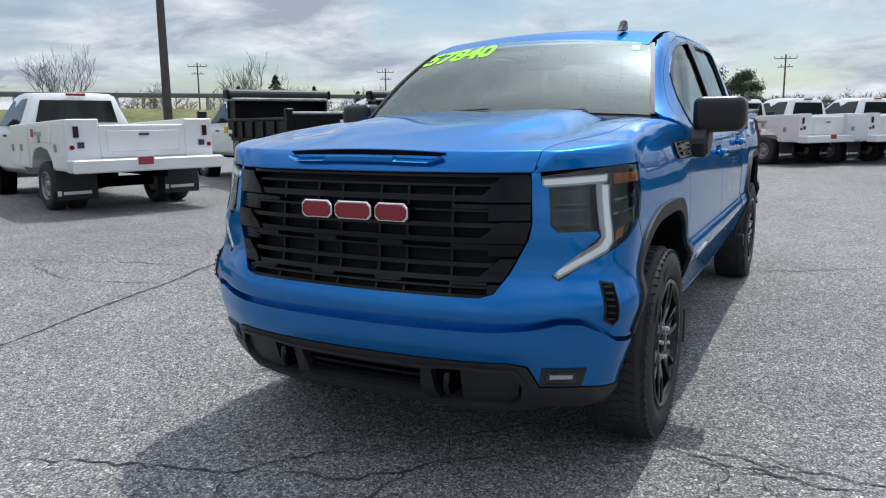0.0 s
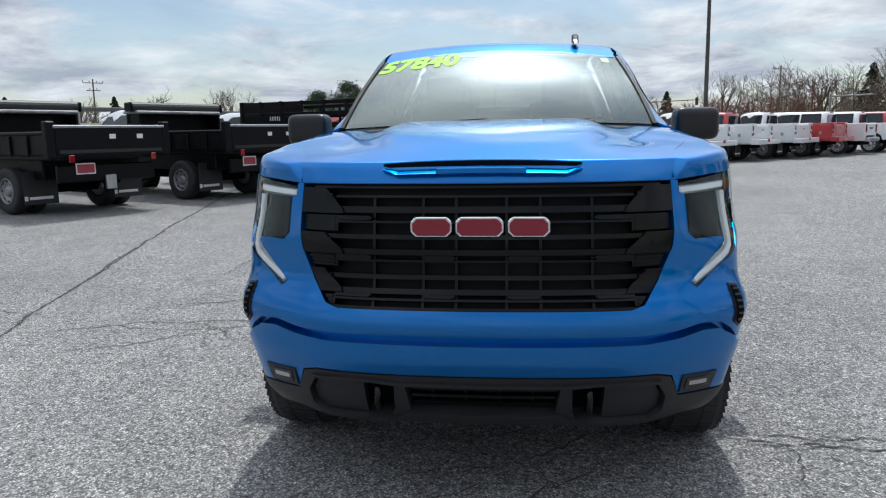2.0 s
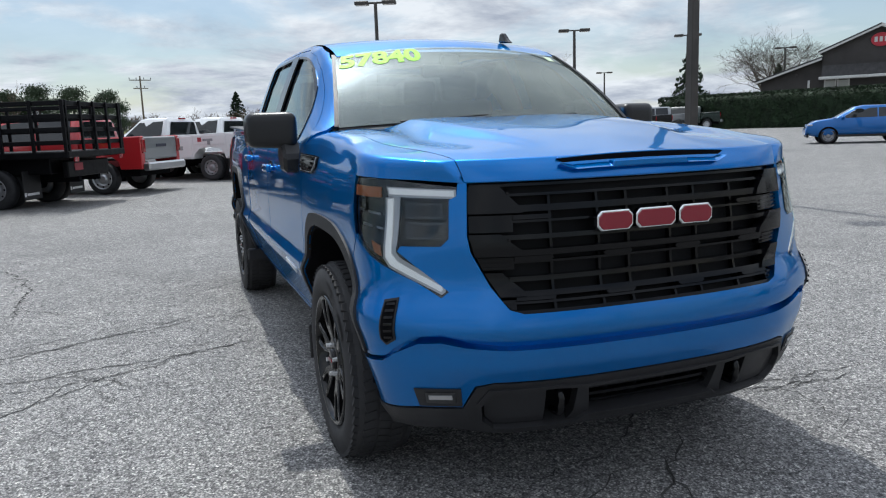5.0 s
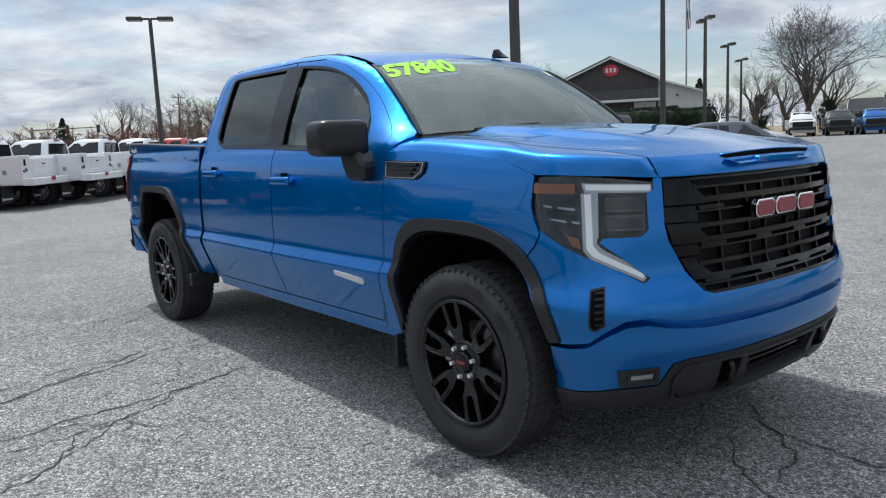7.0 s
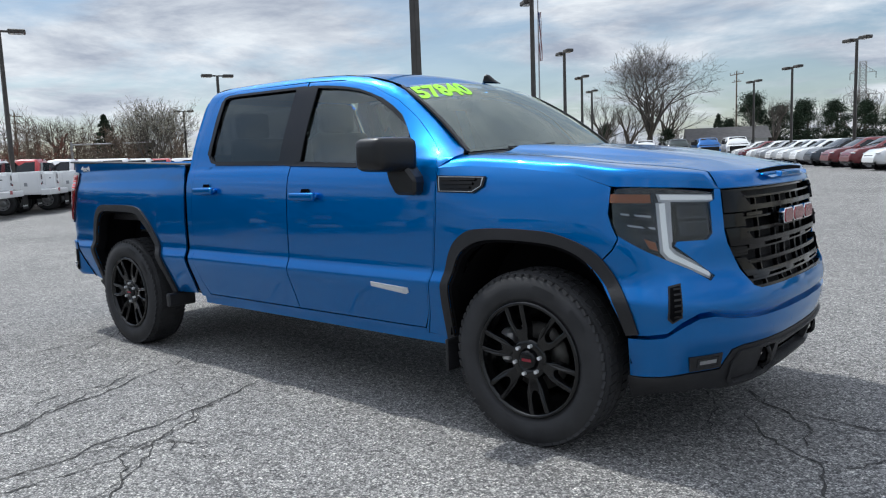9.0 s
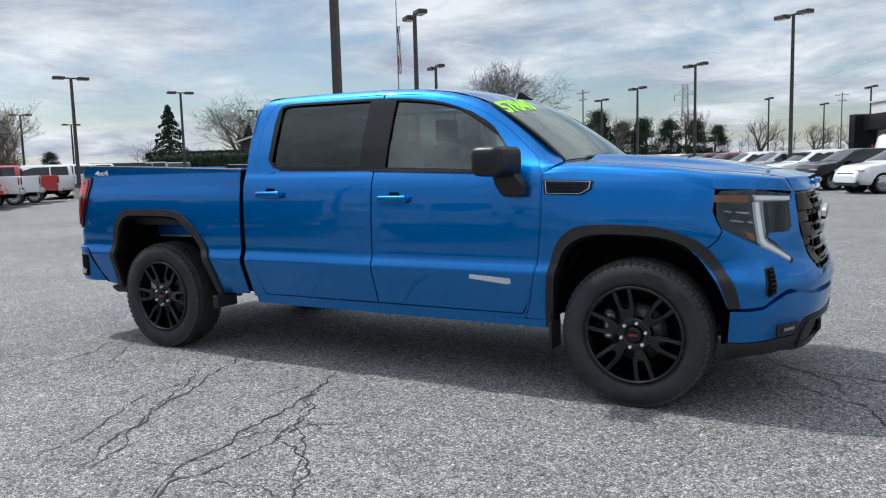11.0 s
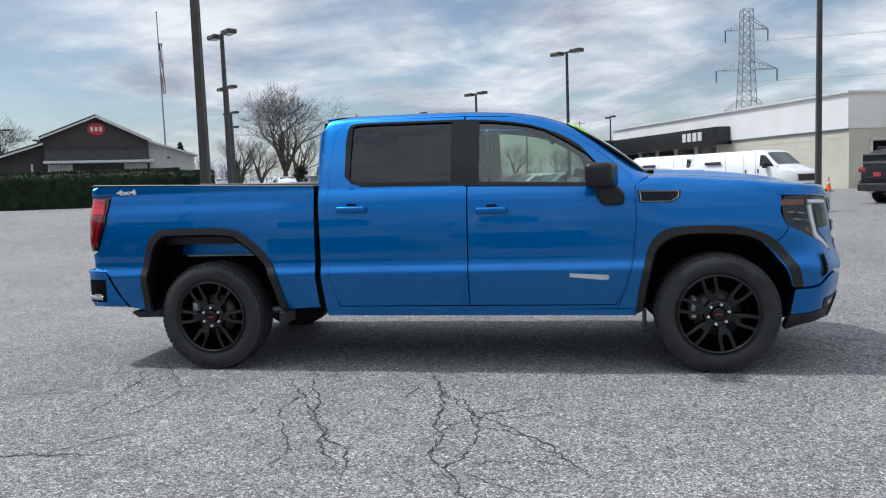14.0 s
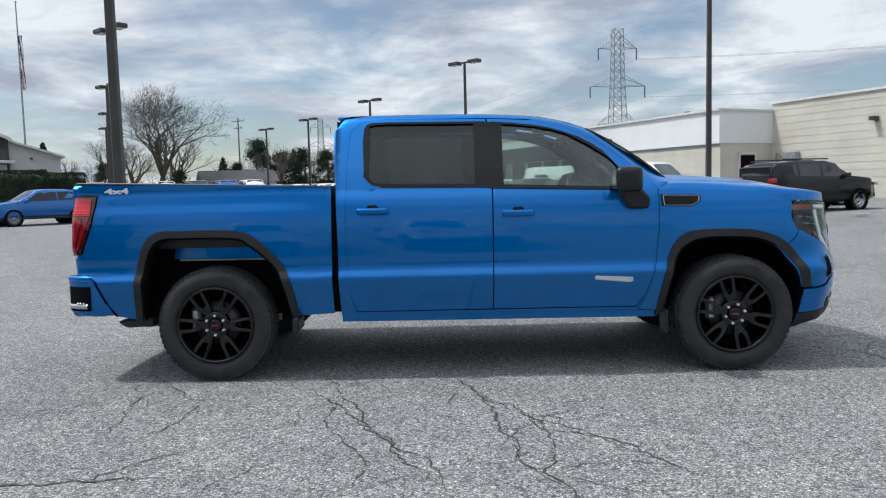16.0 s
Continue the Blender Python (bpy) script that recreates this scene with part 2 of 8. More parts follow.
M_GALV = mat("galvanised_steel", (0.30, 0.31, 0.33), rough=0.5, metal=0.3, vary=0.15)
M_BARK = mat("grey_bark", (0.085, 0.075, 0.066), rough=0.9, vary=0.3, vscale=3.0)
M_TWIG = mat("bare_twig", (0.085, 0.074, 0.064), rough=0.9, vary=0.25, vscale=1.0)
M_BRUSH = mat("bare_brush", (0.125, 0.095, 0.075), rough=0.95, vary=0.35, vscale=0.2)
M_BRUSHRED = mat("reddish_bare_brush", (0.15, 0.06, 0.045), rough=0.95, vary=0.35, vscale=0.3)
M_CONIFER = mat("conifer_needles", (0.022, 0.042, 0.022), rough=0.9, vary=0.4, vscale=1.2)
M_PINE = mat("pine_needles", (0.060, 0.088, 0.050), rough=0.9, vary=0.4, vscale=0.8)
M_HEDGE = mat("hedge_leaves", (0.016, 0.034, 0.013), rough=0.85, vary=0.45, vscale=2.0)
M_BLOSSOM = mat("pale_spring_buds", (0.42, 0.40, 0.33), rough=0.9, vary=0.2)
M_GRASS = mat("rough_grass", (0.13, 0.135, 0.045), rough=0.95, vary=0.35, vscale=0.6, grain=0.3, gscale=8.0)
M_FIELD = mat("dry_field", (0.24, 0.19, 0.11), rough=0.95, vary=0.2, vscale=0.05)

# ---- mesh tools ----
def link_part(name, mesh, material, parent=None, label="", smooth=False):
    ob = new(name, mesh)
    if material is not None:
        mesh.materials.append(material)
    if smooth:
        mesh.polygons.foreach_set("use_smooth", [True] * len(mesh.polygons))
    if parent is not None:
        ob.parent = parent
    if label:
        tagged(ob, label)
    return ob


def part(name, bm, material, parent=None, label="", smooth=False):
    """Links a bmesh as one mesh object under a thing or a part."""
    mesh = bpy.data.meshes.new(name)
    bm.to_mesh(mesh)
    bm.free()
    return link_part(name, mesh, material, parent, label, smooth)


def raw(name, verts, faces, material, parent=None, label="", smooth=False, normals=None):
    mesh = bpy.data.meshes.new(name)
    mesh.from_pydata([tuple(v) for v in verts], [], faces)
    mesh.update()
    ob = link_part(name, mesh, material, parent, label, smooth or normals is not None)
    if normals is not None:
        mesh.normals_split_custom_set_from_vertices([tuple(n) for n in normals])
    return ob


def thing(name, m, label, category, group="", kind=""):
    ob = new(name)
    ob.matrix_basis = m
    return tagged(ob, label, category, group, kind)


def box(bm, cx, cy, cz, sx, sy, sz, bevel=0.0, taper=(1, 1), m=None, seg=1):
    """A bevelled box; taper scales its top face in x and y."""
    r = bmesh.ops.create_cube(bm, size=1.0)
    vs = r["verts"]
    for v in vs:
        k = v.co.z > 0
        v.co = Vector((v.co.x * sx * (taper[0] if k else 1), v.co.y * sy * (taper[1] if k else 1), v.co.z * sz))
    if bevel:
        es = list({e for v in vs for e in v.link_edges})
        rb = bmesh.ops.bevel(bm, geom=es, offset=min(bevel, 0.45 * min(sx, sy, sz)), segments=seg, profile=0.6, affect="EDGES")
        vs = list({v for f in rb["faces"] for v in f.verts} | {v for v in vs if v.is_valid})
    t = Matrix.Translation((cx, cy, cz)) if m is None else m @ Matrix.Translation((cx, cy, cz))
    bmesh.ops.transform(bm, matrix=t, verts=vs)
    return vs


def swept(bm, pts, r, n=8):
    """One swept tube along points."""
    rings = []
    for i, p in enumerate(pts):
        d = (pts[min(i + 1, len(pts) - 1)] - pts[max(i - 1, 0)]).normalized()
        q = d.to_track_quat("Z", "Y")
        rings.append([bm.verts.new(p + q @ Vector((r * math.cos(2 * math.pi * k / n), r * math.sin(2 * math.pi * k / n), 0))) for k in range(n)])
    for a, b in zip(rings, rings[1:]):
        for k in range(n):
            bm.faces.new((a[k], a[(k + 1) % n], b[(k + 1) % n], b[k]))
    bm.faces.new(rings[0][::-1]), bm.faces.new(rings[-1])
    bmesh.ops.recalc_face_normals(bm, faces=bm.faces[:])


def rod(bm, a, b, r0, r1=None, n=8, caps=True):
    """A tapered rod from a to b."""
    a, b = Vector(a), Vector(b)
    d = b - a
    r = bmesh.ops.create_cone(bm, cap_ends=caps, segments=n, radius1=r0, radius2=r0 if r1 is None else r1, depth=d.length)
    bmesh.ops.transform(bm, matrix=Matrix.Translation((a + b) / 2) @ d.to_track_quat("Z", "Y").to_matrix().to_4x4(), verts=r["verts"])
    return r["verts"]


def lathe(bm, profile, n=32, axis="Y", centre=(0, 0, 0)):
    """Turns (along, radius) pairs round an axis."""
    rings = []
    for h, r in profile:
        ring = []
        for i in range(n):
            c, s = math.cos(2 * math.pi * i / n), math.sin(2 * math.pi * i / n)
            p = {"Y": (r * c, h, r * s), "Z": (r * c, r * s, h), "X": (h, r * c, r * s)}[axis]
            ring.append(bm.verts.new(Vector(p) + Vector(centre)))
        rings.append(ring)
    for p, q in zip(rings, rings[1:]):
        for i in range(n):
            bm.faces.new((p[i], p[(i + 1) % n], q[(i + 1) % n], q[i]))
    return rings


def prism(bm, pts, h0, h1, axis="Y", m=None, bevel=0.0):
    """A polygon of 2-D points pushed along an axis (x,z for Y; x,y for Z; y,z for X)."""
    def put(p, h):
        v = {"Y": (p[0], h, p[1]), "Z": (p[0], p[1], h), "X": (h, p[0], p[1])}[axis]
        return bm.verts.new(m @ Vector(v) if m is not None else Vector(v))
    a, b = [put(p, h0) for p in pts], [put(p, h1) for p in pts]
    n = len(pts)
    fs = [bm.faces.new(a), bm.faces.new(b[::-1])]
    for i in range(n):
        fs.append(bm.faces.new((a[(i + 1) % n], a[i], b[i], b[(i + 1) % n])))
    bmesh.ops.recalc_face_normals(bm, faces=fs)
    if bevel:
        bmesh.ops.bevel(bm, geom=list({e for f in fs for e in f.edges}), offset=bevel, segments=1, affect="EDGES")
    return a + b


def spline(pts, n):
    """Catmull-Rom through points (tuples), n samples a span."""
    P = [Vector(p) for p in pts]
    P = [P[0] * 2 - P[1]] + P + [P[-1] * 2 - P[-2]]
    out = []
    for i in range(1, len(P) - 2):
        for k in range(n):
            t = k / n
            a, b, c, d = P[i - 1], P[i], P[i + 1], P[i + 2]
            out.append(0.5 * (2 * b + (c - a) * t + (2 * a - 5 * b + 4 * c - d) * t * t + (3 * b - a - 3 * c + d) * t ** 3))
    out.append(P[-2].copy())
    return out


def curve1(xs, ys):
    """A smooth function through (x, y) pairs."""
    X, Yv = list(xs), list(ys)
    n = len(X)
    D = [0.0] * n
    for i in range(n):
        a, b = max(0, i - 1), min(n - 1, i + 1)
        D[i] = (Yv[b] - Yv[a]) / (X[b] - X[a])

    def f(x):
        if x <= X[0]:
            return Yv[0]
        if x >= X[-1]:
            return Yv[-1]
        i = 0
        while X[i + 1] < x:
            i += 1
        h = X[i + 1] - X[i]
        t = (x - X[i]) / h
        return (2 * t ** 3 - 3 * t * t + 1) * Yv[i] + (t ** 3 - 2 * t * t + t) * h * D[i] + (-2 * t ** 3 + 3 * t * t) * Yv[i + 1] + (t ** 3 - t * t) * h * D[i + 1]
    return f


def smooth01(a, b, x):
    t = max(0.0, min(1.0, (x - a) / (b - a)))
    return t * t * (3 - 2 * t)


def flat_cells(loops, da, db):
    """Fills nested 2-D loops and cuts the sheet into small cells. Returns points and faces."""
    bm = bmesh.new()
    for lp in loops:
        vs = [bm.verts.new((p[0], p[1], 0)) for p in lp]
        for i in range(len(vs)):
            bm.edges.new((vs[i], vs[(i + 1) % len(vs)]))
    bmesh.ops.triangle_fill(bm, use_beauty=True, edges=bm.edges[:])
    ax = [v.co.x for v in bm.verts]
    ay = [v.co.y for v in bm.verts]
    for lo, hi, d, no in ((min(ax), max(ax), da, (1, 0, 0)), (min(ay), max(ay), db, (0, 1, 0))):
        k = max(1, round((hi - lo) / d))
        for i in range(1, k):
            c = lo + (hi - lo) * i / k
            bmesh.ops.bisect_plane(bm, geom=bm.verts[:] + bm.edges[:] + bm.faces[:], dist=1e-5, plane_co=Vector(no) * c, plane_no=no)
    bmesh.ops.remove_doubles(bm, verts=bm.verts[:], dist=1e-5)
    bmesh.ops.recalc_face_normals(bm, faces=bm.faces[:])
    bm.verts.ensure_lookup_table()
    bm.verts.index_update()
    pts = [(v.co.x, v.co.y) for v in bm.verts]
    faces = [[v.index for v in f.verts] if f.normal.z > 0 else [v.index for v in f.verts][::-1] for f in bm.faces]
    rim = []
    for e in bm.edges:
        if len(e.link_faces) == 1:
            f = e.link_faces[0]
            a, b = e.verts[0].index, e.verts[1].index
            idx = [v.index for v in f.verts]
            if f.normal.z <= 0:
                idx = idx[::-1]
            k = idx.index(a)
            rim.append((a, b) if idx[(k + 1) % len(idx)] == b else (b, a))
    bm.free()
    return pts, faces, rim


def skin(name, loops, surf, material, parent, label="", da=0.05, db=0.03, thick=0.012, lift=0.0, flip=False, edge=0.004):
    """A panel: 2-D loops laid on a curved surface surf(a, b) -> Vector, with thickness inwards and turned-in edges."""
    pts, faces, rim = flat_cells(loops, da, db)
    e, ea = 2e-3, .03

    def normal(a, b):
        n = (surf(a + ea, b) - surf(a - ea, b)).cross(surf(a, b + e) - surf(a, b - e))
        n.normalize()
        return -n if flip else n
    base = [surf(a, b) for a, b in pts]
    nor = [normal(a, b) for a, b in pts]
    verts = [p + n * lift for p, n in zip(base, nor)]
    norms = list(nor)
    fs = [f[::-1] if flip else list(f) for f in faces]
    used = {}
    zero = Vector((0, 0, 0))

    def copy_at(i, depth):
        key = (i, depth)
        if key not in used:
            used[key] = len(verts)
            verts.append(base[i] + nor[i] * (lift - depth))
            norms.append(zero)
        return used[key]
    if thick > 0:
        for a, b in rim:
            r = [copy_at(b, 0.0), copy_at(a, 0.0), copy_at(a, thick), copy_at(b, thick)]
            fs.append(r[::-1] if flip else r)
    return raw(name, verts, fs, material, parent, label, normals=norms)


def grid_skin(name, rows, material, parent, label="", closed=False, flip=False):
    """Joins rows of points into a smooth sheet."""
    n = len(rows[0])
    verts = [p for r in rows for p in r]
    faces = []
    for i in range(len(rows) - 1):
        for j in range(n if closed else n - 1):
            f = [i * n + j, i * n + (j + 1) % n, (i + 1) * n + (j + 1) % n, (i + 1) * n + j]
            faces.append(f[::-1] if flip else f)
    return raw(name, verts, faces, material, parent, label, smooth=True)


def text_faces(body, size, bold=0.0):
    """Flat faces of a word in the built-in font: points and triangles."""
    cu = bpy.data.curves.new("lettering", "FONT")
    cu.body, cu.size, cu.resolution_u, cu.offset = body, size, 3, bold
    tmp = new("lettering", cu)
    dg = bpy.context.evaluated_depsgraph_get()
    me = tmp.evaluated_get(dg).to_mesh()
    vs, fs = [v.co.copy() for v in me.vertices], [list(p.vertices) for p in me.polygons]
    tmp.evaluated_get(dg).to_mesh_clear()
    bpy.data.objects.remove(tmp)
    bpy.data.curves.remove(cu)
    return vs, fs

# ---- the blue pickup: front axle x 1.8725, rear axle x -1.8725, ground z 0 ----
pickup = thing("pickup_truck", Matrix(), "bright blue metallic crew cab pickup with black grille and wheels", "pickup truck")
PLAN = spline([(2.78, 0), (2.777, .15), (2.768, .30), (2.748, .45), (2.713, .58), (2.662, .68), (2.585, .78), (2.48, .86), (2.36, .912), (2.2, .943), (2.0, .958), (1.7, .965), (1.34, .968),
               (0.6, .97), (-0.3, .97), (-1.0, .966), (-2.0, .955), (-2.6, .935), (-2.82, .915), (-2.90, .87), (-2.925, .80), (-2.93, .6), (-2.93, .3), (-2.93, 0)], 10)
PU = [0.0]
for a, b in zip(PLAN, PLAN[1:]):
    PU.append(PU[-1] + (b - a).length)
PUx = np.array(PU)
PX, PYc = np.array([p[0] for p in PLAN]), np.array([p[1] for p in PLAN])
side = [i for i in range(len(PLAN)) if PYc[i] > 0.6 and -2.9 < PX[i]]
front_i = [i for i in range(len(PLAN)) if PX[i] > 2.3]


def Ux(x):
    idx = side[::-1]
    return float(np.interp(x, PX[idx], PUx[idx]))


def Uy(y):
    return float(np.interp(y, PYc[front_i], PUx[front_i]))


F_OFF = curve1([.30, .36, .42, .50, .58, .645, .70, .76, .85, 1.0, 1.19, 1.235, 1.27], [-.07, -.03, -.005, .018, .04, .045, .058, .045, .012, 0, -.03, -.045, -.075])
G_OFF = curve1([.30, .42, .50, .58, .66, .715, .735, .75, .80, .90, 1.0, 1.06, 1.12, 1.18, 1.26, 1.32, 1.36], [-.095, -.078, -.052, -.023, .008, .026, .0285, .0245, .005, .005, .0055, .004, .001, -.003, -.013, -.031, -.052])
GREEN = curve1([0, .15, .3, .6, .85, .95, 1.0], [.918, .893, .866, .800, .738, .700, .650])
ROOFZ = curve1([-1.02, -.95, -.75, 0, .38, .63, .85, 1.0, 1.2, 1.44, 1.6], [1.84, 1.90, 1.915, 1.91, 1.892, 1.858, 1.792, 1.712, 1.585, 1.42, 1.38])


def S(u, z):
    """The lower shell: u runs along the plan from the nose's middle (left side positive), z up."""
    s, a = (1 if u >= 0 else -1), abs(u)
    x, y = float(np.interp(a, PUx, PX)), float(np.interp(a, PUx, PYc))
    x2, y2 = float(np.interp(a + .02, PUx, PX)), float(np.interp(a + .02, PUx, PYc))
    x1, y1 = float(np.interp(a - .02, PUx, PX)), float(np.interp(a - .02, PUx, PYc))
    nx, ny = (y2 - y1), -(x2 - x1)
    L = math.hypot(nx, ny)
    if a < .02:
        nx, ny, L = 1.0, 0.0, 1.0
    w = 1 - smooth01(.72, 1.35, a)
    off = w * F_OFF(z) + (1 - w) * G_OFF(min(z, 1.36))
    off += .060 * math.exp(-((a - .985) / .16) ** 2) * smooth01(.24, .40, z) * (1 - smooth01(.74, 1.12, z))
    off += .028 * math.exp(-((a - 1.04) / .20) ** 2) * smooth01(.78, 1.0, z)
    # the front wing's shoulder leans in more towards its top
    off -= .022 * max(0.0, (min(z, 1.36) - .95) / .35) ** 2 * smooth01(1.34, 1.60, x) * (1 - smooth01(2.15, 2.35, x))
    if x < -1.0:
        off += .012 * smooth01(-1.0, -1.4, x) * smooth01(1.32, 1.2, z)
        if z > 1.26:
            off += .03 * smooth01(1.26, 1.40, z)
    x, y = x + nx / L * off, y + ny / L * off
    if z > 1.36 and -1.0 < x < 1.7:
        y = GREEN((z - 1.36) / max(.02, ROOFZ(x) - 1.36))
    return Vector((x, s * y, z))


def poly(pts):
    """(x, z) outline to (u, z), with its long edges broken up."""
    out = []
    for (a, b), (c, d) in zip(pts, pts[1:] + pts[:1]):
        n = max(1, int(math.hypot(c - a, d - b) / .06))
        out += [(Ux(a + (c - a) * i / n), b + (d - b) * i / n) for i in range(n)]
    return out


def fpoly(pts):
    """(y, z) outline on the nose to (u, z)."""
    out = []
    for (a, b), (c, d) in zip(pts, pts[1:] + pts[:1]):
        n = max(1, int(math.hypot(c - a, d - b) / .05))
        for i in range(n):
            y = a + (c - a) * i / n
            out.append((math.copysign(Uy(abs(y)), y), b + (d - b) * i / n))
    return out


def arc2(pts, n=6):
    return [(p[0], p[1]) for p in spline([(a, b, 0) for a, b in pts], n)]


RARCH = arc2([(-2.43, .44), (-2.41, .57), (-2.375, .80), (-2.322, .965), (-2.24, 1.040), (-2.08, 1.050), (-1.71, 1.042), (-1.595, .992), (-1.447, .865), (-1.367, .722), (-1.320, .46)])
FARCH = arc2([(1.378, .43), (1.405, .64), (1.452, .838), (1.522, .924), (1.65, .968), (1.87, .971), (2.06, .949), (2.195, .878), (2.30, .745), (2.355, .59)])
gap = .0015
for sgn, nm in ((-1, "right"), (1, "left")):
    surf = (lambda u, z: S(u, z)) if sgn > 0 else (lambda u, z: S(-u, z))
    fl = sgn > 0
    P = lambda *a, **k: skin(*a, flip=not fl, **k)
    # load bed side
    bed = [(-1.015, .47), (-1.005, 1.385), (-1.4, 1.405), (-2.2, 1.43), (-2.80, 1.447), (-2.865, 1.425), (-2.88, 1.37), (-2.700, 1.365), (-2.742, 1.15), (-2.825, .93), (-2.885, .91), (-2.875, .80), (-2.78, .785), (-2.72, .745),
           (-2.665, .56), (-2.61, .478), (-2.42, .44)] + RARCH[3:] + [(-1.25, .46)]
    P("bed_side", [poly(bed)], surf, M_BLUE, pickup)
    P("bumper_seam", [poly([(-2.80, .787), (-2.78, .785), (-2.72, .745), (-2.665, .56), (-2.61, .478), (-2.63, .478), (-2.681, .56), (-2.736, .745)])], surf, M_VOID, pickup, lift=.004, thick=.03)
    # cab frame with both door openings
    rdoor = [(-.845, .478), (.142, .478), (.146, 1.0), (.149, 1.36), (.12, 1.865), (-.62, 1.878), (-.80, 1.86), (-.875, 1.78), (-.898, 1.5), (-.905, 1.1), (-.905, .72), (-.885, .58)]
    fdoor = [(.147, .478), (1.185, .474), (1.235, .56), (1.262, .65), (1.30, .80), (1.325, 1.05), (1.325, 1.325), (1.29, 1.405), (1.05, 1.60), (.90, 1.70), (.70, 1.79), (.45, 1.848), (.13, 1.865), (.155, 1.36), (.152, 1.0)]
    frame_o = [(-.965, .455), (.2, .450), (1.195, .445), (1.242, .557), (1.270, .648), (1.307, .80), (1.332, 1.05), (1.332, 1.318), (1.43, 1.385), (1.30, 1.488), (1.10, 1.63), (.95, 1.732), (.80, 1.80), (.60, 1.855), (.38, 1.885), (0, 1.905), (-.4, 1.91), (-.75, 1.908), (-.92, 1.885),
               (-.985, 1.80), (-.975, 1.40), (-.965, 1.0)]
    both = [(-.85, .473), (1.19, .469)] + fdoor[2:12] + [(.45, 1.853), (.12, 1.870)] + rdoor[5:] 
    P("cab_frame", [poly(frame_o), poly(both)], surf, M_BLUE, pickup)
    rwin = [(-.655, 1.392), (.118, 1.375), (.10, 1.835), (-.60, 1.845), (-.70, 1.843), (-.745, 1.832), (-.765, 1.80), (-.774, 1.70), (-.765, 1.50), (-.748, 1.44), (-.71, 1.402)]
    fwin = [(.165, 1.372), (.98, 1.338), (1.05, 1.342), (1.085, 1.358), (1.10, 1.388), (1.094, 1.43), (1.068, 1.487), (1.02, 1.545), (.955, 1.603), (.88, 1.655), (.79, 1.705), (.70, 1.745), (.60, 1.776), (.48, 1.80), (.32, 1.82), (.165, 1.832)]
    for dn, outline, win, gm, hx in (("rear_door", rdoor, rwin, M_GLASSR, -.71), ("front_door", fdoor, fwin, M_GLASSF, .33)):
        cx = sum(p[0] for p in outline) / len(outline)
        inner = [(a + gap * (1 if a < cx else -1), b + gap * (1 if b < 1.1 else -1)) for a, b in outline]
        door = P(dn, [poly(inner), poly(win)], surf, M_BLUE, pickup, thick=.03)
        wx = sum(p[0] for p in win) / len(win)
        def grown(d):
            return [(a + d * (-1 if a < wx else 1), b + d * (-1 if b < 1.55 else 1)) for a, b in win]
        P("window_trim", [poly(grown(.008)), poly(grown(-.008))], surf, M_GLOSSBLACK, door, thick=.012, lift=.004)
        P("window_glass", [poly(grown(.004))], surf, gm, door, thick=0, lift=-.010, da=.15, db=.15)
        # pull handle with its cup
        hz = 1.208 - .035 * (hx > 0)
        cup = [(hx - .075, hz - .035), (hx + .075, hz - .035), (hx + .09, hz), (hx + .06, hz + .042), (hx - .04, hz + .045), (hx - .085, hz + .01)]
        P("handle_cup", [poly(cup)], surf, M_BLUE, door, thick=.002, lift=.0015, da=.03, db=.03)
        bm = bmesh.new()
        c = surf(Ux(hx), hz)
        box(bm, c.x, c.y + sgn * .030, hz, .220, .034, .046, bevel=.015, seg=3)
        for k in (-.10, .10):
            box(bm, c.x + k, c.y + sgn * .012, hz, .03, .03, .026, bevel=.006)
        part("door_handle", bm, M_BLUE, door, "body-colour pull handle", smooth=True)
        # black plate on the door skin; the hollow's darkness is its colour
        bm = bmesh.new()
        prism(bm, [(c.x - .05, hz + .010), (c.x + .05, hz + .010), (c.x + .03, hz + .044), (c.x - .03, hz + .044)], c.y + sgn * .001, c.y + sgn * .006)
        part("handle_recess", bm, M_GLOSSBLACK, door)
    # black pillar cover between the windows
    P("pillar_cover", [poly([(.03, 1.366), (.165, 1.362), (.235, 1.378), (.235, 1.825), (.13, 1.838), (.03, 1.832)])], surf, M_GLOSSBLACK, pickup, thick=.01, lift=.006)
    P("rear_quarter_trim", [poly([(-.775, 1.45), (-.735, 1.43), (-.735, 1.825), (-.765, 1.815)])], surf, M_GLOSSBLACK, pickup, thick=.006, lift=.006)
    # bright line under the windows
    P("belt_moulding", [poly([(-.655, 1.374), (.10, 1.356), (.155, 1.352), (1.07, 1.318), (1.10, 1.335), (.155, 1.368), (-.655, 1.389)])], surf, M_GLOSSBLACK, pickup, thick=.008, lift=.007)
    # rocker panel
    P("rocker_panel", [poly([(-.965, .395), (1.335, .385), (1.345, .430), (.2, .445), (-.965, .452)])], surf, M_BLUE, pickup, lift=-.02, thick=.05)
    # front wing
    wing = [(1.202, .447), (1.36, .44)] + [p for p in FARCH if p[0] < 2.16] + [(2.20, .862), (2.245, .903), (2.295, .952), (2.318, 1.000), (2.292, 1.05), (2.275, 1.10), (2.285, 1.215), (2.10, 1.275), (1.80, 1.305), (1.50, 1.325), (1.336, 1.318), (1.336, 1.05), (1.311, .798), (1.274, .646), (1.246, .555)]
    P("front_wing", [poly(wing)], surf, M_BLUE, pickup)
